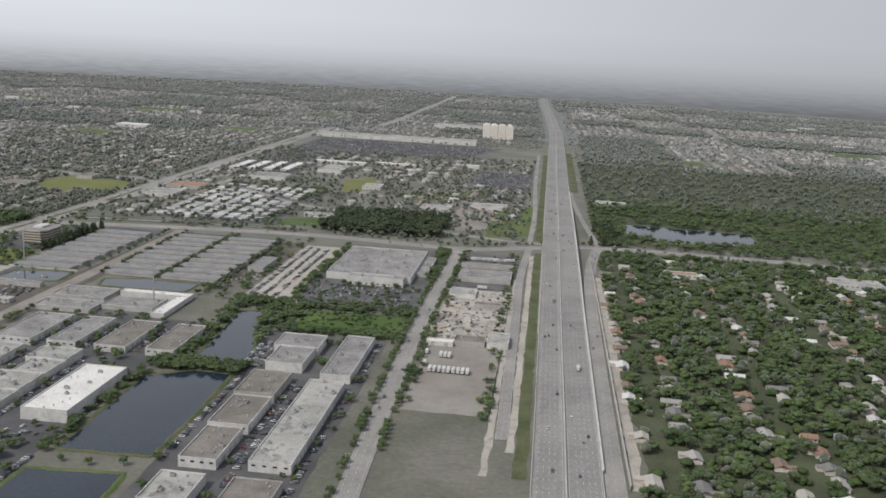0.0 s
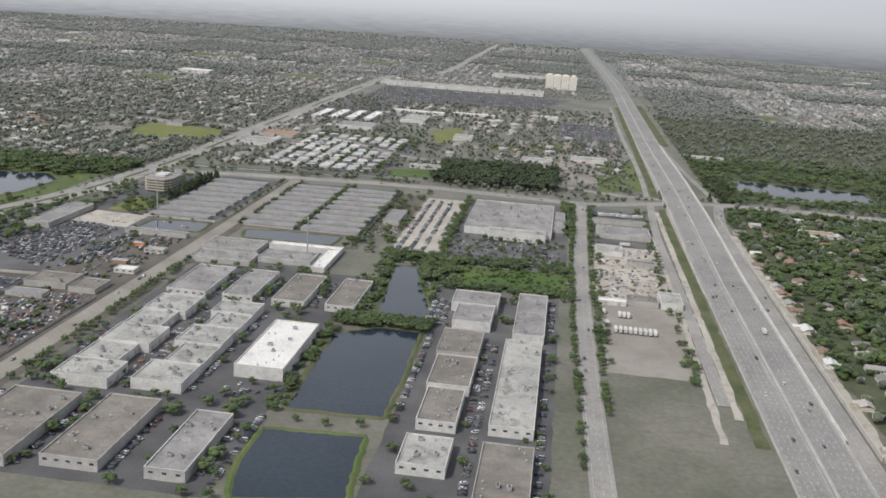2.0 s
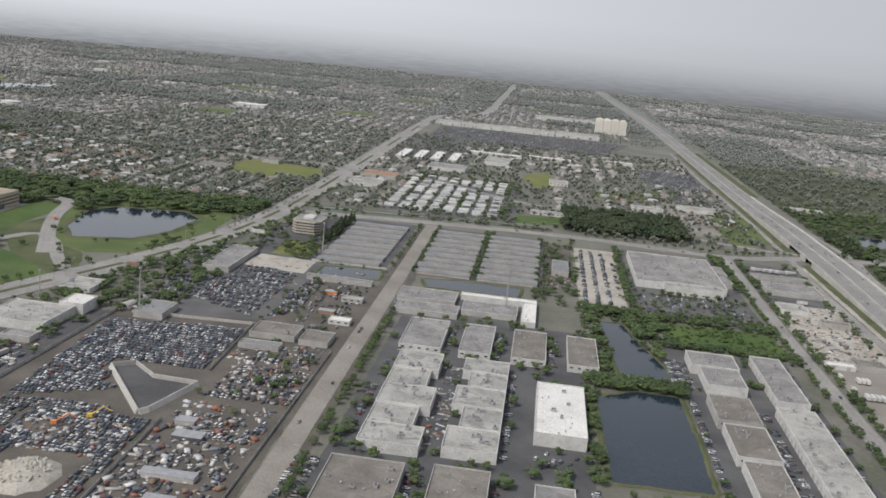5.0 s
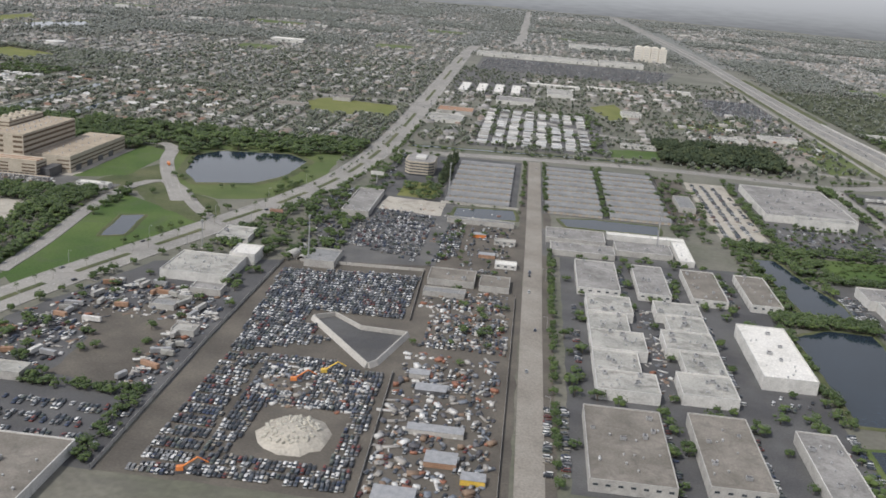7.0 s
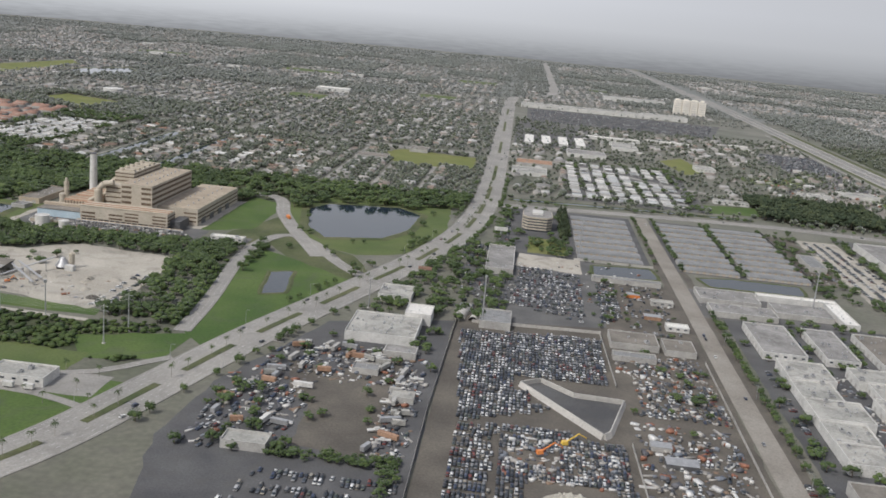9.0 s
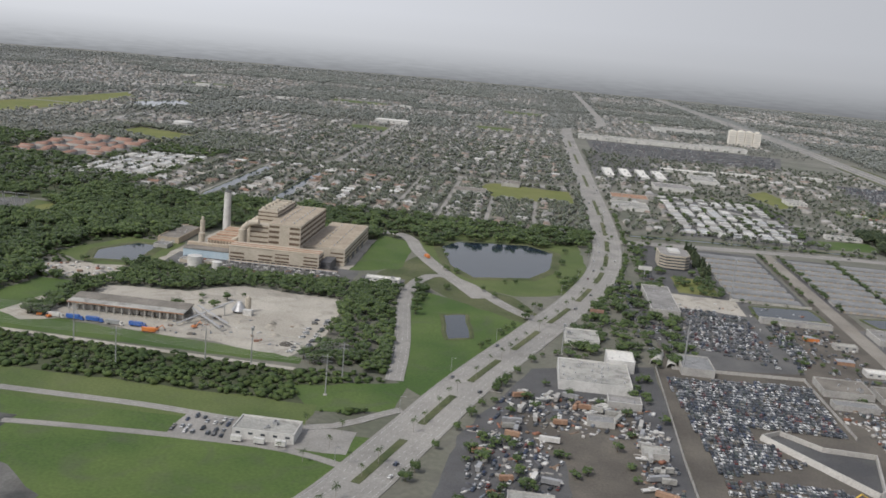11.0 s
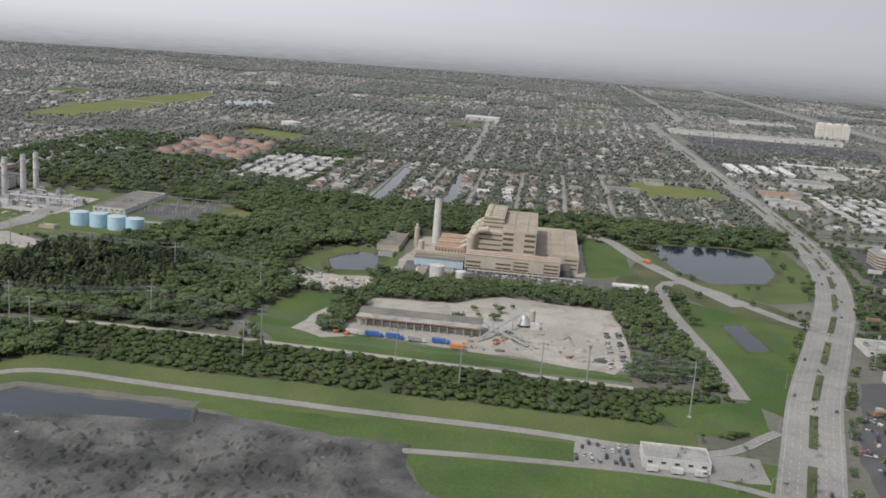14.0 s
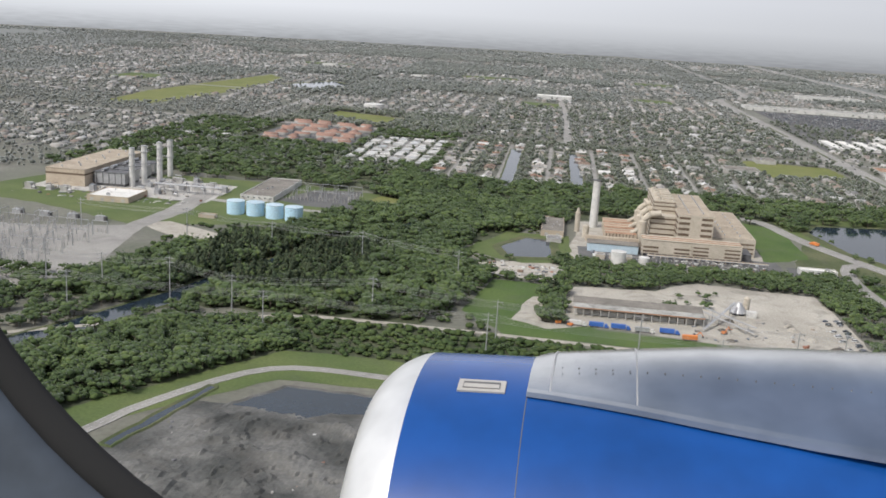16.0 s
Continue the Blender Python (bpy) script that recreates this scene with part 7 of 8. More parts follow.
# traffic
r = random.Random(31)
for lane, way in ((-17.6, -90), (-13.9, -90), (-10.2, -90), (-6.6, -90), (3.6, 90), (7.2, 90), (10.9, 90), (14.6, 90)):
    for k in range(6):
        y = 640 + 260 * k + r.uniform(-110, 110)
        x = 29 + lane
        car_at(x, y, way + r.uniform(-1, 1), 0.56 + hwy_height(x, y), "car driving along the concrete motorway")
for k in range(34):
    i = r.randrange(3, len(BLVD_LINE) - 40)
    p, d = BLVD_LINE[i], BLVD_LINE[i + 1] - BLVD_LINE[i]
    side = r.choice((-13, -9.5, -6, 6, 9.5, 13))
    n = Vector((d.y, -d.x)).normalized()
    q = p + n * side
    car_at(q.x, q.y, math.degrees(math.atan2(d.y, d.x)) + (180 if side < 0 else 0), 0.42, "car driving along a wide boulevard")
for line in (STREET_A_LINE, STREET_B_LINE, CROSS_LINE, SLIP_LINE):
    for k in range(6):
        i = r.randrange(1, len(line) - 1)
        p, d = line[i], line[i + 1] - line[i]
        side = r.choice((-2.6, 2.6))
        n = Vector((d.y, -d.x)).normalized()
        q = p + n * side + d * r.random()
        car_at(q.x, q.y, math.degrees(math.atan2(d.y, d.x)) + (180 if side < 0 else 0), 0.42, "car driving along a pale street")
bulk("parked_cars", CAR_PROTOS, np.array(PARKED), [CAR_PAINT_MANY, GLASS, RUBBER], "hundreds of close-parked cars in mixed colours", "cars", 6)


def trailer(x, y, turn, label="white box trailer on wheels", mat=None, l=12.5, cab=False, cab_mat=None):
    t = thing("lorry" if cab else "semi_trailer", x, y, 0.08, label, "lorry" if cab else "trailer", rz=turn)
    part("box_body", Shape().box(-l / 2, -1.25, 1.15, l / 2, 1.25, 3.9), mat or WALL_WHITE, t)
    part("chassis", Shape().box(-l / 2 + 0.2, -0.5, 0.8, l / 2 - 0.2, 0.5, 1.15), DARK_STEEL, t)
    for px in (-l / 2 + 1.4, -l / 2 + 2.7):
        for py in (-1.05, 1.05):
            part("wheel", WHEEL, None, t, at=pose(px, py, 0) @ Matrix.Scale(1.55, 4))
    if cab:
        part("cab", Shape().box(l / 2 + 0.5, -1.2, 0.7, l / 2 + 2.6, 1.2, 3.1, 0, 0.15), cab_mat or WALL_WHITE, t)
        part("windscreen", Shape().box(l / 2 + 2.5, -1.0, 1.8, l / 2 + 2.58, 1.0, 2.8), GLASS, t)
        part("bonnet", Shape().box(l / 2 + 2.58, -1.0, 0.7, l / 2 + 3.6, 1.0, 1.8, 0, 0.1), cab_mat or WALL_WHITE, t)
        for px in (l / 2 + 1.0, l / 2 + 2.9):
            for py in (-1.05, 1.05):
                part("wheel", WHEEL, None, t, at=pose(px, py, 0) @ Matrix.Scale(1.5, 4))
    else:
        part("landing_leg", Shape().box(l / 2 - 2.5, -0.9, 0, l / 2 - 2.3, -0.7, 1.15).box(l / 2 - 2.5, 0.7, 0, l / 2 - 2.3, 0.9, 1.15), DARK_STEEL, t)
    return t


for k in range(9):
    trailer(-82 + 3.9 * k, 752, 90 + r.uniform(-2, 2), "white box trailer parked in a row", l=9)
for k in range(3):
    trailer(-77 + 3.6 * k, 792, 88, "white box trailer parked on gravel", l=8)
trailer(-93 + 3, 797, 92, "white box trailer parked on gravel", l=7)
trailer(-88, 766, 95, "white box trailer parked on gravel", l=8)
for k in range(8):
    trailer(-85 + 7.0 * k, 1196 + r.uniform(-3, 3), r.uniform(20, 35), "pale trailer stored in a works yard", l=14)
trailer(-60, 1046, 2, "white tank trailer in a works yard", l=11)
for k, (x, y, a, mt, lab) in enumerate(((-1110, 690, -2, BLUE_PAINT, "blue skip lorry"), (-1095, 690, -2, BLUE_PAINT, "blue skip lorry"), (-1079, 688, -2, STEEL, "long grey trailer lorry"), (-1062, 690, -2, BLUE_PAINT, "blue skip lorry"), (-1125, 690, -2, WALL_WHITE, "white box lorry"))):
    trailer(x, y, a, lab + " parked beside a shed", mt, 10, True, BLUE_PAINT if mt is BLUE_PAINT else WALL_WHITE)
for x, y, a in ((-1045, 686, 5), (-1022, 702, 50), (-1136, 690, 20), (-1128, 688, 150)):
    t = thing("excavator", x, y, 0.08, "orange tracked excavator on pale sand", "excavator", rz=a)
    part("track", Shape().box(-2, -1.5, 0, 2, -0.9, 0.9), DARK_STEEL, t)
    part("track", Shape().box(-2, 0.9, 0, 2, 1.5, 0.9), DARK_STEEL, t)
    part("house", Shape().box(-2, -1.3, 0.95, 1.6, 1.3, 2.2, 0, 0.1), ORANGE_PAINT, t)
    part("cab", Shape().box(0.2, 0.1, 2.2, 1.6, 1.2, 3.3, 0, 0.1), GLASS, t)
    part("boom", Shape().tube((1.2, -0.3, 2.0), (4.6, -0.3, 4.6), 0.35, 6).tube((4.6, -0.3, 4.6), (6.6, -0.3, 2.2), 0.28, 6), ORANGE_PAINT, t)
    part("bucket", Shape().box(6.0, -0.9, 1.0, 7.2, 0.3, 2.1, 0, 0.2), DARK_STEEL, t)
t = trailer(-1048, 680, 4, "orange skip container lorry", ORANGE_PAINT, 10)
for k in range(3):
    trailer(-930 + 12 * k + r.uniform(-1, 1), 529 - 14, 0, "white van trailer on a forecourt", l=6)
for k in range(34):
    x, y = (r.uniform(-785, -690), r.uniform(585, 645)) if k % 2 else (r.choice((r.uniform(-708, -688), r.uniform(-800, -754))), r.uniform(485, 585))
    trailer(x, y, r.choice((10, 80, 170)) + r.uniform(-15, 15), "old pale box trailer in a scrap yard", r.choice((WALL_WHITE, WALL_GREY, STEEL, TERRACOTTA, ROOF_PALE)), r.uniform(7, 13))
trailer(-884, 1024, 118, "orange lorry on the access road by a lake", ORANGE_PAINT, 8, True, ORANGE_PAINT)
trailer(29 + 10.9, 785, 90, "white lorry driving on the motorway", WALL_WHITE, 8, True).location.z = 0.62
trailer(29 - 10.2, 1010, -90, "pale lorry driving on the motorway", ROOF_PALE, 11, True).location.z = 0.62 + hwy_height(29, 1010)
for x, y, mt in ((-614, 512, ORANGE_PAINT), (-640, 402, ORANGE_PAINT), (-600, 528, YELLOW_PAINT)):
    t = thing("material_handler", x, y, 0.08, "orange scrap-handling crane among wrecks", "crane", rz=20)
    part("base", Shape().box(-2.5, -1.6, 0, 2.5, 1.6, 1.4, 0, 0.15), DARK_STEEL, t)
    part("cab", Shape().box(-2, -1.4, 1.45, 1.6, 1.4, 3.4, 0, 0.2), mt, t)
    part("boom", Shape().tube((1, 0, 3), (8, 0, 7.5), 0.45, 6).tube((8, 0, 7.5), (13, 0, 4.5), 0.35, 6), mt, t)


def motor_boat(x, y, turn, l):
    """A small boat standing on blocks: pointed hull, cabin and windscreen."""
    b = thing("motor_boat", x, y, 0.08, "white motor boat stored on a scrap yard", "boat", "stored boats", rz=turn)
    w = l * 0.15
    deck = [(-l / 2, -w, 1.7), (l * 0.15, -w, 1.8), (l * 0.38, -w * 0.55, 1.95), (l / 2, 0, 2.1), (l * 0.38, w * 0.55, 1.95), (l * 0.15, w, 1.8), (-l / 2, w, 1.7)]
    keel = [(px * 0.92, py * 0.45, 0.3) for px, py, _ in deck]
    part("hull", Shape().add(deck + keel, [tuple(range(7)), tuple(range(13, 6, -1))] + [(i, i + 7, (i + 1) % 7 + 7, (i + 1) % 7) for i in range(7)]), WALL_WHITE, b)
    part("cabin", Shape().box(-l * 0.12, -w * 0.7, 1.72, l * 0.2, w * 0.7, 2.9, 0, 0.25), WALL_WHITE, b)
    part("windscreen", Shape().box(l * 0.2 - 0.16, -w * 0.5, 2.1, l * 0.2 - 0.04, w * 0.5, 2.6), GLASS, b)


for k in range(15):
    motor_boat(*((r.uniform(-770, -722), r.uniform(618, 655)) if k % 3 else (r.uniform(-706, -690), r.uniform(500, 600))), r.choice((5, 15, 190)) + r.uniform(-12, 12), r.uniform(7, 11))


def boulder_pile():
    """Broken concrete heaped on a sandy mound."""
    b = thing("rubble_heap", -598, 450, 0.0, "heap of pale broken concrete on sand", "heap")
    n = 22
    v = [(0, 0, 5.5)]
    q = random.Random(3)
    for ring, z in ((0.4, 4.6), (0.75, 2.2), (1.0, 0.02)):
        v += [(19 * ring * math.cos(6.283 * i / n) * q.uniform(0.92, 1.08), 22 * ring * math.sin(6.283 * i / n) * q.uniform(0.92, 1.08), z) for i in range(n)]
    f = [(0, 1 + i, 1 + (i + 1) % n) for i in range(n)]
    for k in (0, 1):
        f += [(1 + k * n + i, 1 + k * n + n + i, 1 + k * n + n + (i + 1) % n, 1 + k * n + (i + 1) % n) for i in range(n)]
    part("mound", Shape().add(v, f), SAND, b)
    rocks = []
    for k in range(3):
        s = Shape().add([(x * q.uniform(0.6, 1.2), y * q.uniform(0.6, 1.2), z * q.uniform(0.5, 1.0)) for x, y, z in ICO_V], ICO_F)
        rocks.append(s.mesh("rock", [RUBBLE]))
    for k in range(150):
        a, d = q.uniform(0, 6.283), 15 * math.sqrt(q.random())
        x, y = d * math.cos(a) - 2, d * math.sin(a) * 1.1 + 2
        z = 5.2 * max(0.1, 1 - (x * x / 361 + y * y / 484))
        part("rock", rocks[k % 3], None, b, at=pose(x, y, z, q.uniform(0, 90), 0, q.uniform(0, 360)) @ Matrix.Scale(q.uniform(0.7, 1.7), 4))


boulder_pile()


def scrap_proto(seed):
    q = random.Random(seed)
    return proto(Shape().add([(x * q.uniform(0.5, 1.3), y * q.uniform(0.5, 1.3), max(0, z * q.uniform(0.3, 0.9) + 0.3)) for x, y, z in ICO_V], ICO_F))


q = np.random.default_rng(9)


def junk(n, x0, y0, x1, y1, lo, hi):
    return np.stack([q.uniform(x0, x1, n), q.uniform(y0, y1, n), np.full(n, 0.0), q.uniform(0, 6.28, n), q.uniform(lo, hi, n), q.uniform(lo, hi, n) * 0.9], 1)


BOXY = proto(Shape().box(-1.6, -0.9, 0, 1.6, 0.9, 1.5))
LONG = proto(Shape().box(-3, -0.5, 0, 3, 0.5, 0.7))
SLAB = proto(Shape().box(-1.3, -1.0, 0, 1.3, 1.0, 0.5, 0, 0.15))
scraps = np.concatenate([junk(200, -795, 580, -690, 650, 0.5, 1.5), junk(110, -708, 485, -686, 600, 0.5, 1.6), junk(150, -805, 475, -752, 580, 0.5, 1.5), junk(260, -550, 585, -496, 655, 0.5, 1.4), junk(240, -636, 480, -570, 535, 0.6, 1.5), junk(330, -94, 845, -34, 1035, 0.5, 1.5),
                         junk(150, -640, 815, -500, 960, 0.4, 1.2), junk(50, -1045, 680, -935, 745, 0.4, 1.2), junk(90, -1205, 805, -1140, 850, 0.5, 1.5), junk(160, -1110, 885, -955, 915, 0.5, 1.6), junk(120, -406, 545, -392, 705, 0.5, 1.3),
                         junk(420, -558, 395, -498, 575, 0.6, 1.9), junk(160, -560, 655, -498, 705, 0.5, 1.4), junk(260, -240, 1480, -30, 1720, 0.8, 2.2), junk(120, -1700, 960, -1500, 1030, 0.5, 1.5), junk(60, -1330, 405, -1225, 480, 0.4, 1.0), junk(150, -230, 1590, -40, 1880, 0.8, 2.0), junk(60, -340, 990, -306, 1035, 0.5, 1.2)])
bulk("yard_scrap", [scrap_proto(1), scrap_proto(2), BOXY, BOXY, LONG, SLAB, SLAB], scraps, [JUNK], "scattered scrap, pallets and machine parts in yards", "scrap", 7)


# ---- poles, fences and cables ----
def mast(x, y, h, label, arms=0):
    b = thing("steel_mast" if not arms else "power_pole", x, y, 0, label, "mast" if not arms else "power pole")
    part("shaft", Shape().cyl(0, 0, 0, h, 0.85 if h > 33 else 0.5, 0.4 if h > 33 else 0.28, 10), STEEL, b)
    part("footing", Shape().cyl(0, 0, 0, 0.6, 1.4, 1.2, 10), CONCRETE, b)
    for k in range(arms):
        part("crossarm", Shape().tube((-3.2, 0, h - 1.5 - 3 * k), (3.2, 0, h - 1.5 - 3 * k), 0.16, 5), STEEL, b)
        for sx in (-3, 3):
            part("insulator", Shape().cyl(sx, 0, h - 2.6 - 3 * k, h - 1.6 - 3 * k, 0.18, 0.18, 6), DARK_STEEL, b)
    if not arms:
        part("antenna_ring", Shape().cyl(0, 0, h - 2.2, h, 1.1, 1.1, 10), STEEL, b)
    return b


mast(-658, 731, 40, "tall grey steel mast in a scrap yard")
mast(-369, 876, 40, "tall grey steel mast behind storage units")
mast(-572, 1000, 38, "tall grey steel mast by storage rows")
mast(-748, 742, 24, "grey steel mast beside a boulevard")
mast(-1000 + 40, 640, 26, "grey steel mast near scrubland")
POLE_XY = [[(-1500, 672), (-1456, 668), (-1404, 662), (-1352, 640), (-1262, 664), (-1176, 640), (-1085, 640), (-990, 634), (-895, 628)],
           [(-1520, 610), (-1453, 613), (-1322, 612), (-1180, 614), (-1040, 606), (-900, 600)], [(-1560, 840), (-1454, 819), (-1376, 808), (-1297, 797), (-1215, 768)]]
for row in POLE_XY:
    tops = []
    for x, y in row:
        h = 27 + (abs(x) % 5)
        mast(x, y, h, "tall steel power-line pole with crossarms", 2)
        tops.append((x, y, h))
    for side in (-3, 0, 3):
        for dz in (1.6, 4.6):
            pts = []
            for (ax, ay, az), (bx, by, bz) in zip(tops, tops[1:]):
                for k in range(8):
                    t = k / 8
                    pts.append((ax + (bx - ax) * t + side * 0.02, ay + (by - ay) * t + side * 0.95, az + (bz - az) * t - dz - 2.2 * 4 * t * (1 - t) * 0.8))
            pts.append((bx + side * 0.02, by + side * 0.95, bz - dz))
            c = Shape().chain(pts, 0.07)
            solid("power_cable", c, STEEL, "sagging grey overhead power cable", "cable", "overhead cables")
for line, off, step in ((BLVD_LINE, 19.5, 6), (BLVD_LINE, -19.5, 6), (STREET_A_LINE, 10.5, 6), (CROSS_LINE, 12.5, 7), (STREET_B_LINE, -8.0, 7)):
    nn = normals(line)
    for k in range(2, min(len(line) - 2, 70), step):
        p = line[k] + nn[k] * off
        b = thing("street_lamp", p.x, p.y, 0.1, "grey steel street lamp with one arm", "street lamp", "street lamps", rz=math.degrees(math.atan2(-nn[k].y * off, -nn[k].x * off)))
        part("pole", Shape().cyl(0, 0, 0, 9.5, 0.16, 0.09, 7), STEEL, b)
        part("arm", Shape().tube((0, 0, 9.3), (2.6, 0, 9.8), 0.08, 5), STEEL, b)
        part("lamp_head", Shape().box(2.2, -0.18, 9.7, 3.2, 0.18, 9.9), STEEL, b)


def fence(pts, h, label, mat):
    for (ax, ay), (bx, by) in zip(pts, pts[1:]):
        length, a = math.hypot(bx - ax, by - ay), math.degrees(math.atan2(by - ay, bx - ax))
        b = thing("fence", ax, ay, 0, label, "fence", rz=a)
        n = max(1, int(length / 12))
        for k in range(n):
            part("panel", Shape().box(k * length / n + 0.1, -0.06, 0.05, (k + 1) * length / n - 0.1, 0.06, h), mat, b)
        for k in range(n + 1):
            part("post", Shape().box(k * length / n - 0.09, -0.12, 0, k * length / n + 0.09, 0.12, h + 0.2), DARK_STEEL, b)


fence([(-680, 395), (-681, 560), (-678, 735)], 2.6, "grey sheet fence along a scrap yard", WALL_GREY)
fence([(-666, 735), (-566, 742)], 2.6, "pale concrete fence round a car yard", CONCRETE)
fence([(-567, 742), (-563, 630)], 2.4, "pale sheet fence round a car yard", WALL_GREY)
fence([(-561, 540), (-557, 395)], 2.4, "grey sheet fence round a car yard", WALL_GREY)
fence([(-493, 395), (-493, 560), (-493, 700)], 2.2, "grey sheet fence along a street", WALL_GREY)
fence([(-578, 978), (-498, 978)], 2.4, "pale wall of a storage yard", CONCRETE)
fence([(-336, 980), (-337, 1230)], 2.2, "dark mesh fence of a storage yard", DARK_STEEL)
fence([(-28, 660), (-27, 830)], 2.4, "pale wall beside the motorway", CONCRETE)
fence([(-99, 838), (-30, 840)], 2.0, "pale wall between yards", CONCRETE)
sign = thing("roadside_billboard", -655, 1040, 0, "white roadside billboard on a post", "billboard")
part("post", Shape().cyl(0, 0, 0, 9, 0.5, 0.5, 10), STEEL, sign)
part("panel", Shape().box(-7, -0.4, 9, 7, 0.4, 13), WALL_WHITE, sign)
sign = thing("roadside_billboard", -716, 850, 0, "red and white roadside billboard", "billboard")
part("post", Shape().cyl(0, 0, 0, 7, 0.4, 0.4, 10), STEEL, sign)
part("panel", Shape().box(-6, -0.3, 7, 6, 0.3, 10), RED_TILE, sign)


def shelter(x, y, l, w, turn, label):
    """A half-round fabric shelter, open at the ends."""
    b = thing("arched_shelter", x, y, 0, label, "shelter", rz=turn)
    n = 12
    v, f = [], []
    for k in range(n + 1):
        a = math.pi * k / n
        for rr in (w / 2, w / 2 - 0.2):
            v += [(-l / 2, rr * math.cos(a), rr * math.sin(a)), (l / 2, rr * math.cos(a), rr * math.sin(a))]
    for k in range(n):
        i = 4 * k
        f += [(i, i + 4, i + 5, i + 1), (i + 2, i + 3, i + 7, i + 6), (i, i + 2, i + 6, i + 4), (i + 1, i + 5, i + 7, i + 3)]
    part("cover", Shape().add(v, f), CONCRETE, b)


shelter(-674, 757, 30, 9, 80, "long pale arched fabric shelter")
shelter(-664, 745, 16, 8, 80, "blue-grey arched fabric shelter")
for x, y, w, d, mt in ((-530, 862, 12, 8, ORANGE_PAINT), (-520, 800, 14, 8, TERRACOTTA), (-545, 540, 12, 8, WALL_GREY), (-536, 520, 18, 10, DARK_STEEL), (-528, 470, 30, 8, CONCRETE), (-522, 440, 16, 12, TERRACOTTA), (-505, 425, 12, 8, YELLOW_PAINT), (-540, 400, 20, 16, PALE_BLUE)):
    b = thing("shipping_container", x, y, 0, "weathered steel container unit in a yard", "container", "containers")
    part("box_body", Shape().box(-w / 2, -d / 2, 0.1, w / 2, d / 2, 3.0), mt, b)
    part("lid", Shape().box(-w / 2 - 0.1, -d / 2 - 0.1, 3.0, w / 2 + 0.1, d / 2 + 0.1, 3.15), STEEL, b)


# ---- single trees ----
CROWNS = [crown_shape(400 + i, 14, 70).mesh("crown", [LEAF]) for i in range(5)]
TRUNKS = [trunk_shape(400 + i).mesh("trunk", [BARK]) for i in range(5)]
PALM_TRUNK = Shape().tube((0, 0, -0.02), (0.02, 0.01, 0.78), 0.024, 7, 0, 0.016).mesh("trunk", [PALM_BARK])
palm = palm_shape(7)
fronds = Shape()
fronds.v, fronds.f = palm.v, [f for f, m in zip(palm.f, palm.m) if m == 0]
fronds.m = [0] * len(fronds.f)
FRONDS = fronds.mesh("crown", [LEAF])
tr = random.Random(71)
SINGLE = []


def tree_at(x, y, h, kind="broad", label="rounded green street tree"):
    if kind == "broad":
        SINGLE.append((x, y, 0.0, tr.uniform(0, 6.28), h * tr.uniform(0.85, 1.2), h))
        if len(SINGLE) > 290:
            return
    t = thing("palm_tree" if kind == "palm" else "tree", x, y, 0.0, label, "palm" if kind == "palm" else "tree", "palms" if kind == "palm" else "single trees", rz=tr.uniform(0, 360))
    t.scale = (h * tr.uniform(0.85, 1.2) * (0.62 if kind == "palm" else 1.0),) * 2 + (h,)
    k = tr.randrange(5)
    part("trunk", PALM_TRUNK if kind == "palm" else TRUNKS[k], None, t)
    part("crown", FRONDS if kind == "palm" else CROWNS[k], None, t)


def tree_row(line, off, step, kind, label, h, miss=0.25, span=(0, 1e9)):
    """Trees beside a line, at even steps with gaps."""
    s = 0.0
    for a, b in zip(line, line[1:]):
        d = b - a
        n = Vector((d.y, -d.x)).normalized()
        while s < d.length:
            p = a + d.normalized() * s + n * (off + tr.uniform(-1.2, 1.2))
            if span[0] < p.y < span[1] and tr.random() > miss:
                tree_at(p.x, p.y, tr.uniform(*h), kind, label)
            s += step * tr.uniform(0.8, 1.2)
        s -= d.length


for x, y in ((-300, 722), (-338, 722), (-350, 716), (-384, 716), (-404, 560), (-300, 690), (-296, 534), (-280, 522), (-262, 520), (-240, 524), (-296, 566), (-300, 575), (-230, 720), (-172, 745), (-204, 1012), (-194, 1014), (-178, 1013), (-165, 1014), (-152, 1016), (-210, 1016),
             (-405, 520), (-352, 522), (-310, 424), (-296, 424), (-352, 600), (-352, 640), (-456, 560), (-456, 600), (-404, 820), (-380, 822), (-360, 818), (-335, 820), (-308, 815), (-330, 716), (-420, 820), (-440, 822)):
    tree_at(x + tr.uniform(-1, 1), y + tr.uniform(-1, 1), tr.uniform(5, 8.5), "broad", "rounded green tree between warehouses")
for x, y in ((-862, 1160), (-870, 1060), (-866, 1040), (-858, 975), (-850, 965), (-800, 945), (-790, 950), (-745, 1000), (-740, 1060), (-736, 1120), (-890, 880), (-880, 905), (-850, 900), (-820, 905), (-805, 885), (-780, 855), (-770, 870)):
    tree_at(x + tr.uniform(-2, 2), y + tr.uniform(-2, 2), tr.uniform(5, 8), "broad", "dark green tree beside a lake")
for x, y in ((-880, 520), (-866, 505), (-890, 500), (-878, 545), (-905, 508), (-900, 548)):
    tree_at(x, y, tr.uniform(7, 10), "palm", "palm beside a forecourt")
tree_row(STREET_A_LINE, 14, 9, "broad", "green tree along an industrial street", (5, 8), 0.2, (420, 830))
tree_row(STREET_A_LINE, -12, 13, "broad", "green tree along an industrial street", (5, 7), 0.35, (970, 1240))
tree_row(STREET_A_LINE, 12, 10, "broad", "green tree along an industrial street", (5, 8), 0.25, (970, 1240))
tree_row(STREET_B_LINE, 9.5, 9, "broad", "green tree along a narrow street", (5, 8), 0.25, (560, 1240))
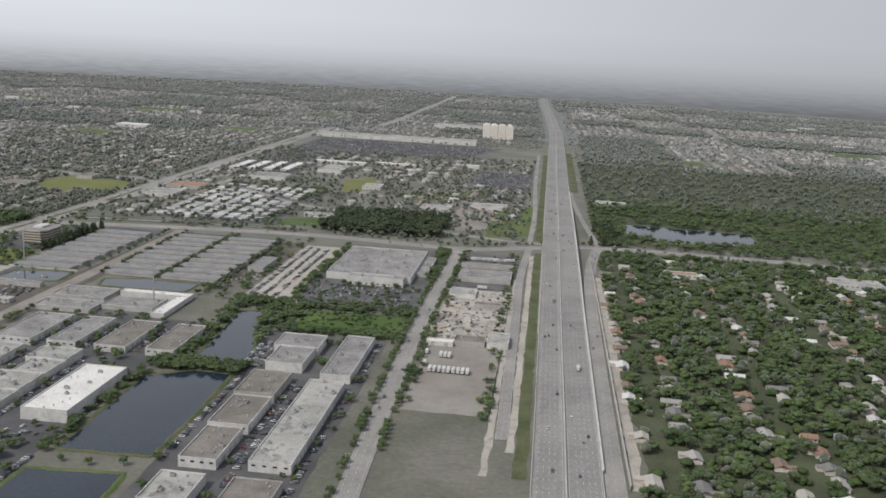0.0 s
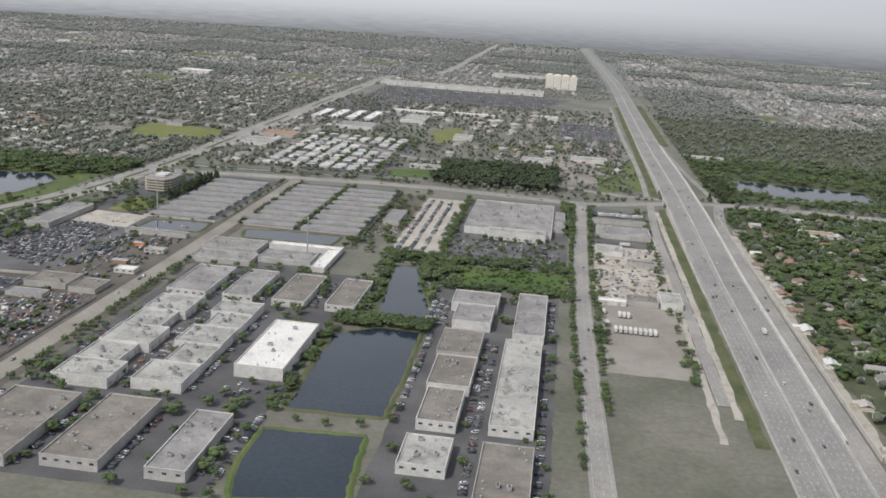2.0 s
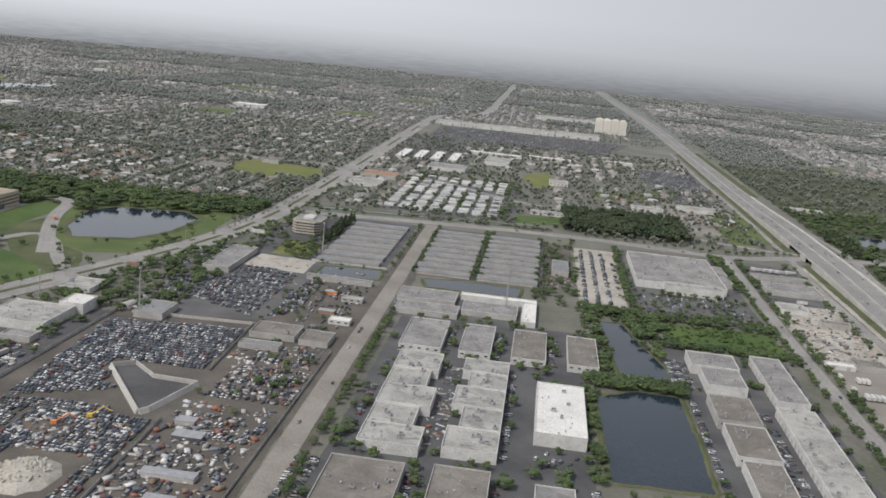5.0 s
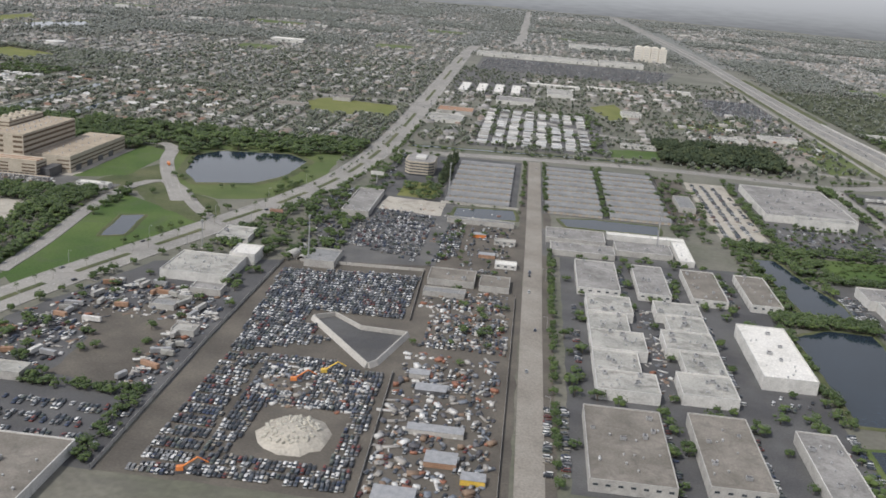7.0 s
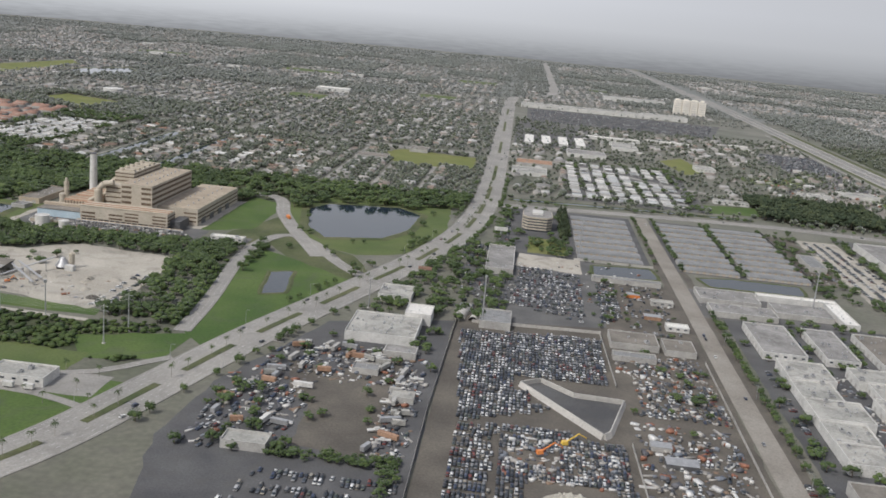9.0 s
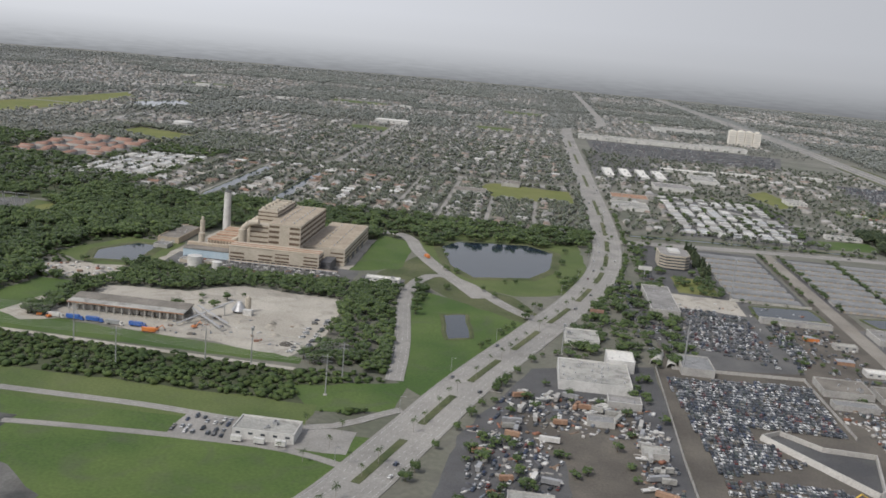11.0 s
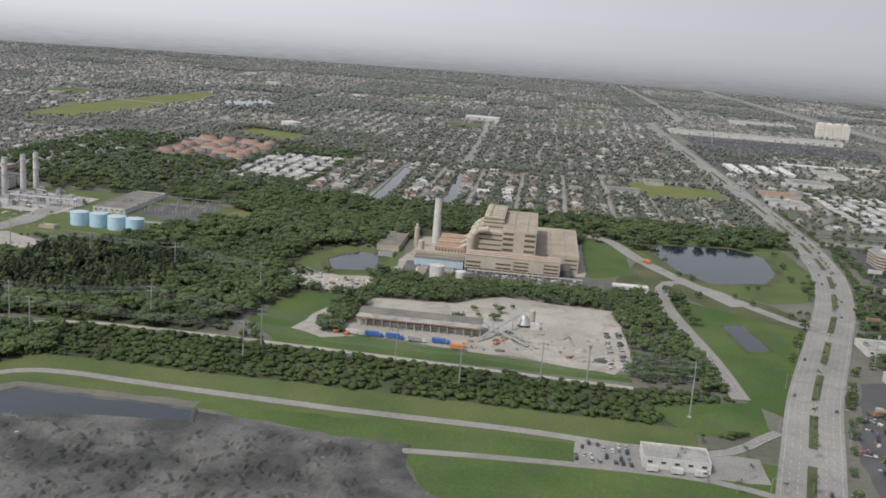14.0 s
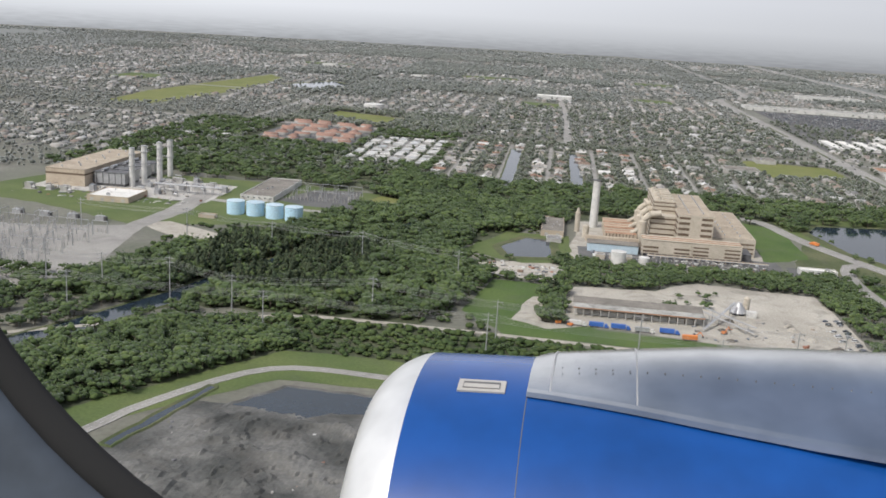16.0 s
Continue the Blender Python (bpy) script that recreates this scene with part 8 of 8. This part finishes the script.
tree_row(STREET_B_LINE, -9.5, 9, "broad", "green tree along a narrow street", (5, 8), 0.25, (500, 1240))
tree_row(BLVD_LINE, 0, 16, "palm", "slim palm on a grassed median", (8, 11), 0.35, (420, 1500))
tree_row(BLVD_LINE, 21, 11, "broad", "dark green tree beside a boulevard", (5, 8), 0.45, (480, 1500))
tree_row(BLVD_LINE, -21, 14, "broad", "dark green tree beside a boulevard", (5, 8), 0.5, (700, 1500))
tree_row(CROSS_LINE, -13, 12, "broad", "dark green tree beside a canal", (6, 9), 0.4)
bulk("roadside_trees", BROAD, np.array(SINGLE[290:]), [LEAF, BARK], "green trees lining roads and canals", "trees", 8)


# ---- woods and gardens ----
woods = []
woods.append(scatter(3600, -1480, 655, -1130, 1120, (7, 14), 1, 1.5, [(-1480, 640), (-1360, 655), (-1235, 662), (-1205, 720), (-1190, 800), (-1225, 860), (-1215, 960), (-1130, 1010), (-1135, 1120), (-1350, 1120), (-1380, 920), (-1450, 800), (-1490, 690)]))
woods.append(scatter(380, -1420, 440, -850, 650, (3, 6), 2, 1.5, [(-1480, 480), (-1390, 600), (-1300, 648), (-930, 640), (-865, 640), (-865, 575), (-1290, 568), (-1330, 540), (-1370, 470), (-1410, 430)]))
woods.append(scatter(1600, -1350, 1040, -690, 1260, (8, 13), 3, 2.0, [(-1350, 1120), (-1130, 1050), (-900, 1075), (-700, 1175), (-695, 1255), (-1340, 1250)]))
woods.append(scatter(1500, -1760, 1120, -1310, 1690, (8, 13), 4, 3.0))
woods.append(scatter(900, -1640, 520, -1370, 735, (6, 11), 14, 1.5, [(-1640, 640), (-1560, 690), (-1433, 735), (-1370, 722), (-1360, 600), (-1429, 560), (-1475, 520), (-1640, 520)], lots=False))
woods.append(scatter(1300, -1490, 430, -1290, 650, (6, 11), 15, 1.0, [(-1490, 480), (-1400, 600), (-1318, 645), (-1292, 575), (-1325, 545), (-1368, 470), (-1410, 430)]))
woods.append(scatter(900, -1180, 780, -900, 880, (5, 9), 5, 1.0))
woods.append(scatter(250, -930, 650, -868, 900, (6, 10), 6, 1.0))
woods.append(scatter(230, -300, 735, -222, 925, (6, 9), 7, 0.5))
woods.append(scatter(110, -305, 908, -110, 924, (5, 8), 8, 0.5))
woods.append(scatter(110, -225, 815, -115, 840, (4, 7), 9, 0.5))
woods.append(scatter(2500, 78, 540, 600, 1300, (7, 12), 10, 1.0))
woods.append(scatter(1400, 78, 1350, 700, 1800, (7, 12), 11, 2.0))
# trees that stand in the paved plots, beside buildings and along fences
for k, (n, x0, y0, x1, y1, lo, hi) in enumerate(((170, -458, 425, -300, 832, 5, 9), (70, -226, 430, -128, 820, 4, 7), (150, -300, 698, -222, 722, 5, 9), (60, -302, 540, -293, 690, 4, 7), (64, -800, 470, -684, 770, 4, 8), (26, -806, 470, -745, 560, 4, 8), (60, -760, 470, -686, 482, 3, 6), (36, -694, 400, -684, 480, 3, 6), (260, -745, 735, -640, 1010, 5, 10), (20, -560, 560, -496, 680, 4, 7), (60, -570, 700, -495, 980, 3, 6),
                                                  (110, -345, 915, -300, 1235, 4, 8), (60, -252, 915, -244, 1235, 5, 9), (70, -130, 1060, -112, 1240, 5, 9), (90, -245, 905, -122, 935, 4, 7), (90, -240, 935, -126, 1022, 3, 5.5), (90, -100, 640, -88, 1240, 4, 7), (80, -36, 640, -26, 1240, 4, 7), (110, -412, 975, -400, 1235, 3, 6), (120, -660, 980, -580, 1235, 5, 9),
                                                  (60, -1150, 690, -1130, 780, 6, 11), (10, -1060, 740, -985, 800, 4, 8), (420, -575, 1330, -380, 1700, 5, 9), (240, -1140, 855, -950, 884, 4, 8))):
    woods.append(scatter(n, x0, y0, x1, y1, (lo, hi), 60 + k, 1.0, lots=False))
woods = np.concatenate(woods)
woods[:, 4] *= 1.25
bulk("woodland_trees", BROAD, woods, [LEAF, BARK], "dense green broadleaf woodland", "woodland", 1)
brush = np.concatenate([scatter(8200, -1480, 440, -850, 655, (2, 4.2), 71, 0.5, [(-1480, 480), (-1390, 600), (-1300, 650), (-930, 642), (-865, 640), (-865, 572), (-1290, 566), (-1330, 540), (-1370, 470), (-1410, 430)]),
                        scatter(1600, -1480, 655, -1130, 1000, (2, 5), 72, 0.5), scatter(260, -300, 735, -222, 925, (2, 4), 73, 0.3), scatter(330, -225, 822, -118, 920, (1.2, 2.6), 74, 0.3, gap=0.8), scatter(2600, 78, 520, 620, 1310, (4, 7), 76, 0.5), scatter(110, -930, 640, -868, 900, (2.5, 4.5), 75, 0.5)])
brush[:, 4] *= 1.9
bulk("scrub", FAR_TREE, brush, [SCRUB_LEAF], "dense green scrub and bushes", "scrub", 9)
grove = scatter(520, -312, 1318, -140, 1470, (12, 19), 21, 1.0)
grove[:, 4] *= 0.9
bulk("dark_grove", BROAD, grove, [PINE, BARK], "dark rounded trees standing close together", "woodland", 12)
pines = np.concatenate([scatter(420, -1425, 690, -1290, 850, (12, 18), 22, 1.0), scatter(60, -1150, 700, -1122, 760, (11, 15), 23, 1.0),
                        scatter(90, -590, 1060, -575, 1230, (10, 14), 24, 0.5), scatter(120, 52, 1330, 110, 1500, (10, 15), 26, 0.5)])
pines[:, 4] *= 0.85
bulk("casuarina_grove", CASUARINA, pines, [PINE, BARK], "tall dark casuarina trees standing close together", "woodland", 2)
mid = np.concatenate([scatter(5200, -1300, 1240, -690, 1700, (5, 9), 31, 0.5), scatter(1900, -1640, 1690, -1300, 2000, (6, 11), 36, 0.5), scatter(1600, -1300, 1700, -690, 2400, (6, 11), 37, 0.5), scatter(3200, -680, 1280, 20, 2400, (5, 10), 32, 1.0), scatter(1400, -1640, 1240, -1330, 1720, (6, 10), 33, 1.0),
                      scatter(3600, 78, 1700, 1500, 2460, (7, 12), 34, 1.0), scatter(2600, 78, 480, 1300, 1350, (6, 11), 35, 1.0)])
bulk("neighbourhood_trees", FAR_TREE + BROAD[:3], mid, [HAZED_GARDEN_LEAF, BARK], "garden and street trees between houses", "trees", 3)
# from here on the trees wear the haze-paled leaf colours
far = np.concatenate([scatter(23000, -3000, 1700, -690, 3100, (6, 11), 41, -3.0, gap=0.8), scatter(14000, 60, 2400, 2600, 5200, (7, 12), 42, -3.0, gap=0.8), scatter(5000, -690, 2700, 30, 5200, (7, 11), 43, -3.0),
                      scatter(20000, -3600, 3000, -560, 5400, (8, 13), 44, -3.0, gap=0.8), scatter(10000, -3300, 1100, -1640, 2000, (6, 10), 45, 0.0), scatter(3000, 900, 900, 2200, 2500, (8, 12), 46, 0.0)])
bulk("distant_trees", [far_proto(300 + i, 1) for i in range(10)], far, [HAZED_LEAF], "distant tree cover between houses", "trees", 4)
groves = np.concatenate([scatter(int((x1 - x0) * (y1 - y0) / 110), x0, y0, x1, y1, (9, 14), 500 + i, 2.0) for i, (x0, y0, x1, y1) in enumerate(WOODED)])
bulk("distant_groves", [far_proto(360 + i, 1) for i in range(10)], groves, [HAZED_GROVE_LEAF], "dark groves of trees between far houses", "woodland", 11)
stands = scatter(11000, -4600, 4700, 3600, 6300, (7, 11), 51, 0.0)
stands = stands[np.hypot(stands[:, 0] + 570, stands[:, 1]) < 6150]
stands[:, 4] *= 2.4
bulk("far_woods", [far_proto(330 + i, 1) for i in range(10)], stands, [HAZED_LEAF], "far flat woods on the plain", "woodland", 5)



# ---- the aircraft's engine, where it hangs when the shot ends ----
def revolve(profile, n=96):
    """A skin of revolution round the local x axis; profile rows are station and radius."""
    v = [(x, -r * math.cos(2 * math.pi * k / n), r * math.sin(2 * math.pi * k / n)) for x, r in profile for k in range(n)]
    f = [(i * n + k, i * n + (k + 1) % n, i * n + n + (k + 1) % n, i * n + n + k) for i in range(len(profile) - 1) for k in range(n)]
    return Shape().add(v, f)


def smooth_part(name, shape, mat, parent, label=""):
    ob = part(name, shape, mat, parent, label)
    ob.data.polygons.foreach_set("use_smooth", [True] * len(ob.data.polygons))
    return ob


def jet_engine():
    R = 1.15
    e = new("jet_engine")
    e.matrix_basis = pose(-1147.153, 51.683, 200.761, -27.0, -3.83, -2.86)
    tagged(e, "blue airliner engine with a polished intake lip", "jet engine")
    lip = [(-0.25 * u, R - 0.2 * (1 - (1 - u ** 1.6) ** (1 / 1.6))) for u in [k / 14 for k in range(15)]]
    lip += [(-0.25 + 0.02 * k * k, R - 0.2 - 0.016 * k) for k in range(1, 6)]
    smooth_part("intake_lip", revolve(lip), POLISHED, e, "polished metal intake lip")
    smooth_part("cowl", revolve([(0.0, R + 0.001), (0.3, R + 0.004), (0.9, R + 0.004), (1.6, R - 0.004), (2.4, R - 0.05), (3.1, R - 0.16)]), ENGINE_BLUE, e, "glossy blue cowling")
    smooth_part("duct_wall", revolve([(0.25, 0.87), (0.8, 0.86), (0.8, 0.2)]), DARK_STEEL, e)
    smooth_part("nozzle", revolve([(3.1, R - 0.16), (3.1, 0.75), (3.9, 0.5), (3.9, 0.1)]), BARE_METAL, e, "bare metal nozzle")
    part("spinner", revolve([(0.35, 0.02), (0.55, 0.12), (0.8, 0.24)]), DARK_STEEL, e)
    part("cowl_seam", revolve([(0.500, R + 0.0035), (0.501, R + 0.0055), (0.504, R + 0.0055), (0.505, R + 0.0035)]), DARK_STEEL, e)

    def at(s, deg, r):
        return (s, -r * math.cos(radians(deg)), r * math.sin(radians(deg)))
    # pylon fairing: base line sinks along the flank, crest rises and runs aft
    coarse = ((0.50, 50.5, 0.0), (0.54, 50.2, 0.016), (0.60, 49.8, 0.026), (0.80, 48.0, 0.044), (1.0, 46.0, 0.062), (1.3, 42.7, 0.085), (1.65, 39.4, 0.097), (2.1, 36.0, 0.10), (2.7, 33.0, 0.09))
    cs, cd, cr = zip(*coarse)
    stations = [(float(x), float(np.interp(x, cs, cd)), float(np.interp(x, cs, cr))) for x in np.linspace(0.5, 2.7, 45)]
    v, n = [], 41
    for s, deg, rise in stations:
        for k in range(n):
            u = k / (n - 1)
            foot = float(np.interp(s, (0.5, 0.56, 0.7, 1.0, 2.7), (0.36, 0.20, 0.10, 0.04, 0.03)))
            w = min(1.0, max(0.0, (min(u, 1 - u) - foot) / (0.27 - foot * 0.5)))
            a = deg + (180 - 2 * deg) * u
            v.append(at(s, a, R + 0.009 + rise * w * w * (3 - 2 * w)))
    f = [(i * n + k, i * n + k + 1, i * n + n + k + 1, i * n + n + k) for i in range(len(stations) - 1) for k in range(n - 1)]
    smooth_part("pylon_fairing", Shape().add(v, f), BARE_METAL, e, "bulging bare metal pylon fairing")
    v = []
    for s, deg, rise in stations:
        for k, a in enumerate((deg - 0.4, deg + 1.2, deg + 2.9)):
            v.append(at(s, a, R + 0.013 + 0.003 * (k == 1)))
    f = [(i * 3 + k, i * 3 + k + 1, i * 3 + 4 + k, i * 3 + 3 + k) for i in range(len(stations) - 1) for k in (0, 1)]
    part("fairing_strip", Shape().add(v, f), BARE_METAL, e, "riveted edge strip")
    for s in (0.60, 0.97):
        deg, rise, v = float(np.interp(s, cs, cd)), float(np.interp(s, cs, cr)), []
        foot = float(np.interp(s, (0.5, 0.56, 0.7, 1.0, 2.7), (0.36, 0.20, 0.10, 0.04, 0.03)))
        for k in range(25):
            u = 0.6 * k / 24
            w = min(1.0, max(0.0, (min(u, 1 - u) - foot) / (0.27 - foot * 0.5)))
            for ds in (-0.004, 0.004):
                v.append(at(s + ds, deg + (180 - 2 * deg) * u, R + 0.0115 + rise * w * w * (3 - 2 * w)))
        part("fairing_joint", Shape().add(v, [(2 * k, 2 * k + 1, 2 * k + 3, 2 * k + 2) for k in range(24)]), STEEL, e)
    for s in [0.64 + 0.075 * k for k in range(18)]:
        deg, rise = float(np.interp(s, cs, cd)), float(np.interp(s, cs, cr))
        for u in (0.012, 0.17):
            w = max(0.0, (u - 0.04) / 0.25)
            part("rivet", Shape().cyl(s, 0, -0.003, 0.002, 0.0035, 0.003, 8), DARK_STEEL, e, at=Matrix.Rotation(radians(90 - deg - (180 - 2 * deg) * u), 4, "X") @ Matrix.Translation((0, 0, R + 0.012 + rise * w * w * (3 - 2 * w))))
    # flush intake panel on the cowl
    for name, s0, s1, a0, a1, r, mat, label in (("vent_frame", 0.195, 0.405, 51.2, 56.0, 0.012, CONCRETE, "pale grey vent frame"), ("vent_opening", 0.218, 0.382, 52.3, 54.9, 0.0145, DARK_STEEL, "dark vent opening"), ("vent_scoop", 0.222, 0.378, 52.4, 53.9, 0.016, CONCRETE, "")):
        v = [at(s0, a0, R + r), at(s1, a0, R + r), at(s1, a1, R + r), at(s0, a1, R + r), at(s0, a0, R), at(s1, a0, R), at(s1, a1, R), at(s0, a1, R)]
        part(name, Shape().add(v, [(0, 1, 2, 3), (0, 4, 5, 1), (1, 5, 6, 2), (2, 6, 7, 3), (3, 7, 4, 0)]), mat, e, label)


jet_engine()


def cabin_window():
    """The oval window that the view looks through when the shot ends: a black seal inside a grey reveal."""
    t, x, y, z, rx, ry, rz = ROWS[-1]
    b = new("cabin_window")
    b.matrix_basis = pose(x, y, z, rx, ry, rz)
    tagged(b, "oval aircraft window with black seal and grey reveal", "window")
    n, d = 96, 0.56  # depth in the model's metres before scaling
    px = d / 1708.0

    def ring(rows):
        v = []
        for r, q in rows:
            for k in range(n):
                a = 2 * math.pi * k / n
                v.append((px * (172 + r * math.cos(a)), px * (571 + 1.05 * r * math.sin(a)), -q))
        m = len(rows)
        f = [(i * n + k, i * n + (k + 1) % n, ((i + 1) % m) * n + (k + 1) % n, ((i + 1) % m) * n + k) for i in range(m) for k in range(n)]
        return Shape().add(v, f)
    smooth_part("seal", ring(((1186, d + 0.008), (1176, d + 0.004), (1181, d), (1211, d - 0.003), (1238, d), (1246, d + 0.008))), RUBBER, b, "black rubber seal")
    smooth_part("reveal", ring(((1231, d + 0.008), (1234, d - 0.003), (1276, d - 0.006), (1500, d - 0.01), (1900, d - 0.01), (1900, d + 0.008))), CABIN, b, "grey-blue plastic reveal, darkened for the unlit cabin")


cabin_window()


# ---- the scale of the model ----
for ob in list(scene.collection.objects):
    if ob.parent is None and ob.type in ("MESH", "EMPTY"):
        ob.matrix_basis = Matrix.Scale(SCALE, 4) @ ob.matrix_basis
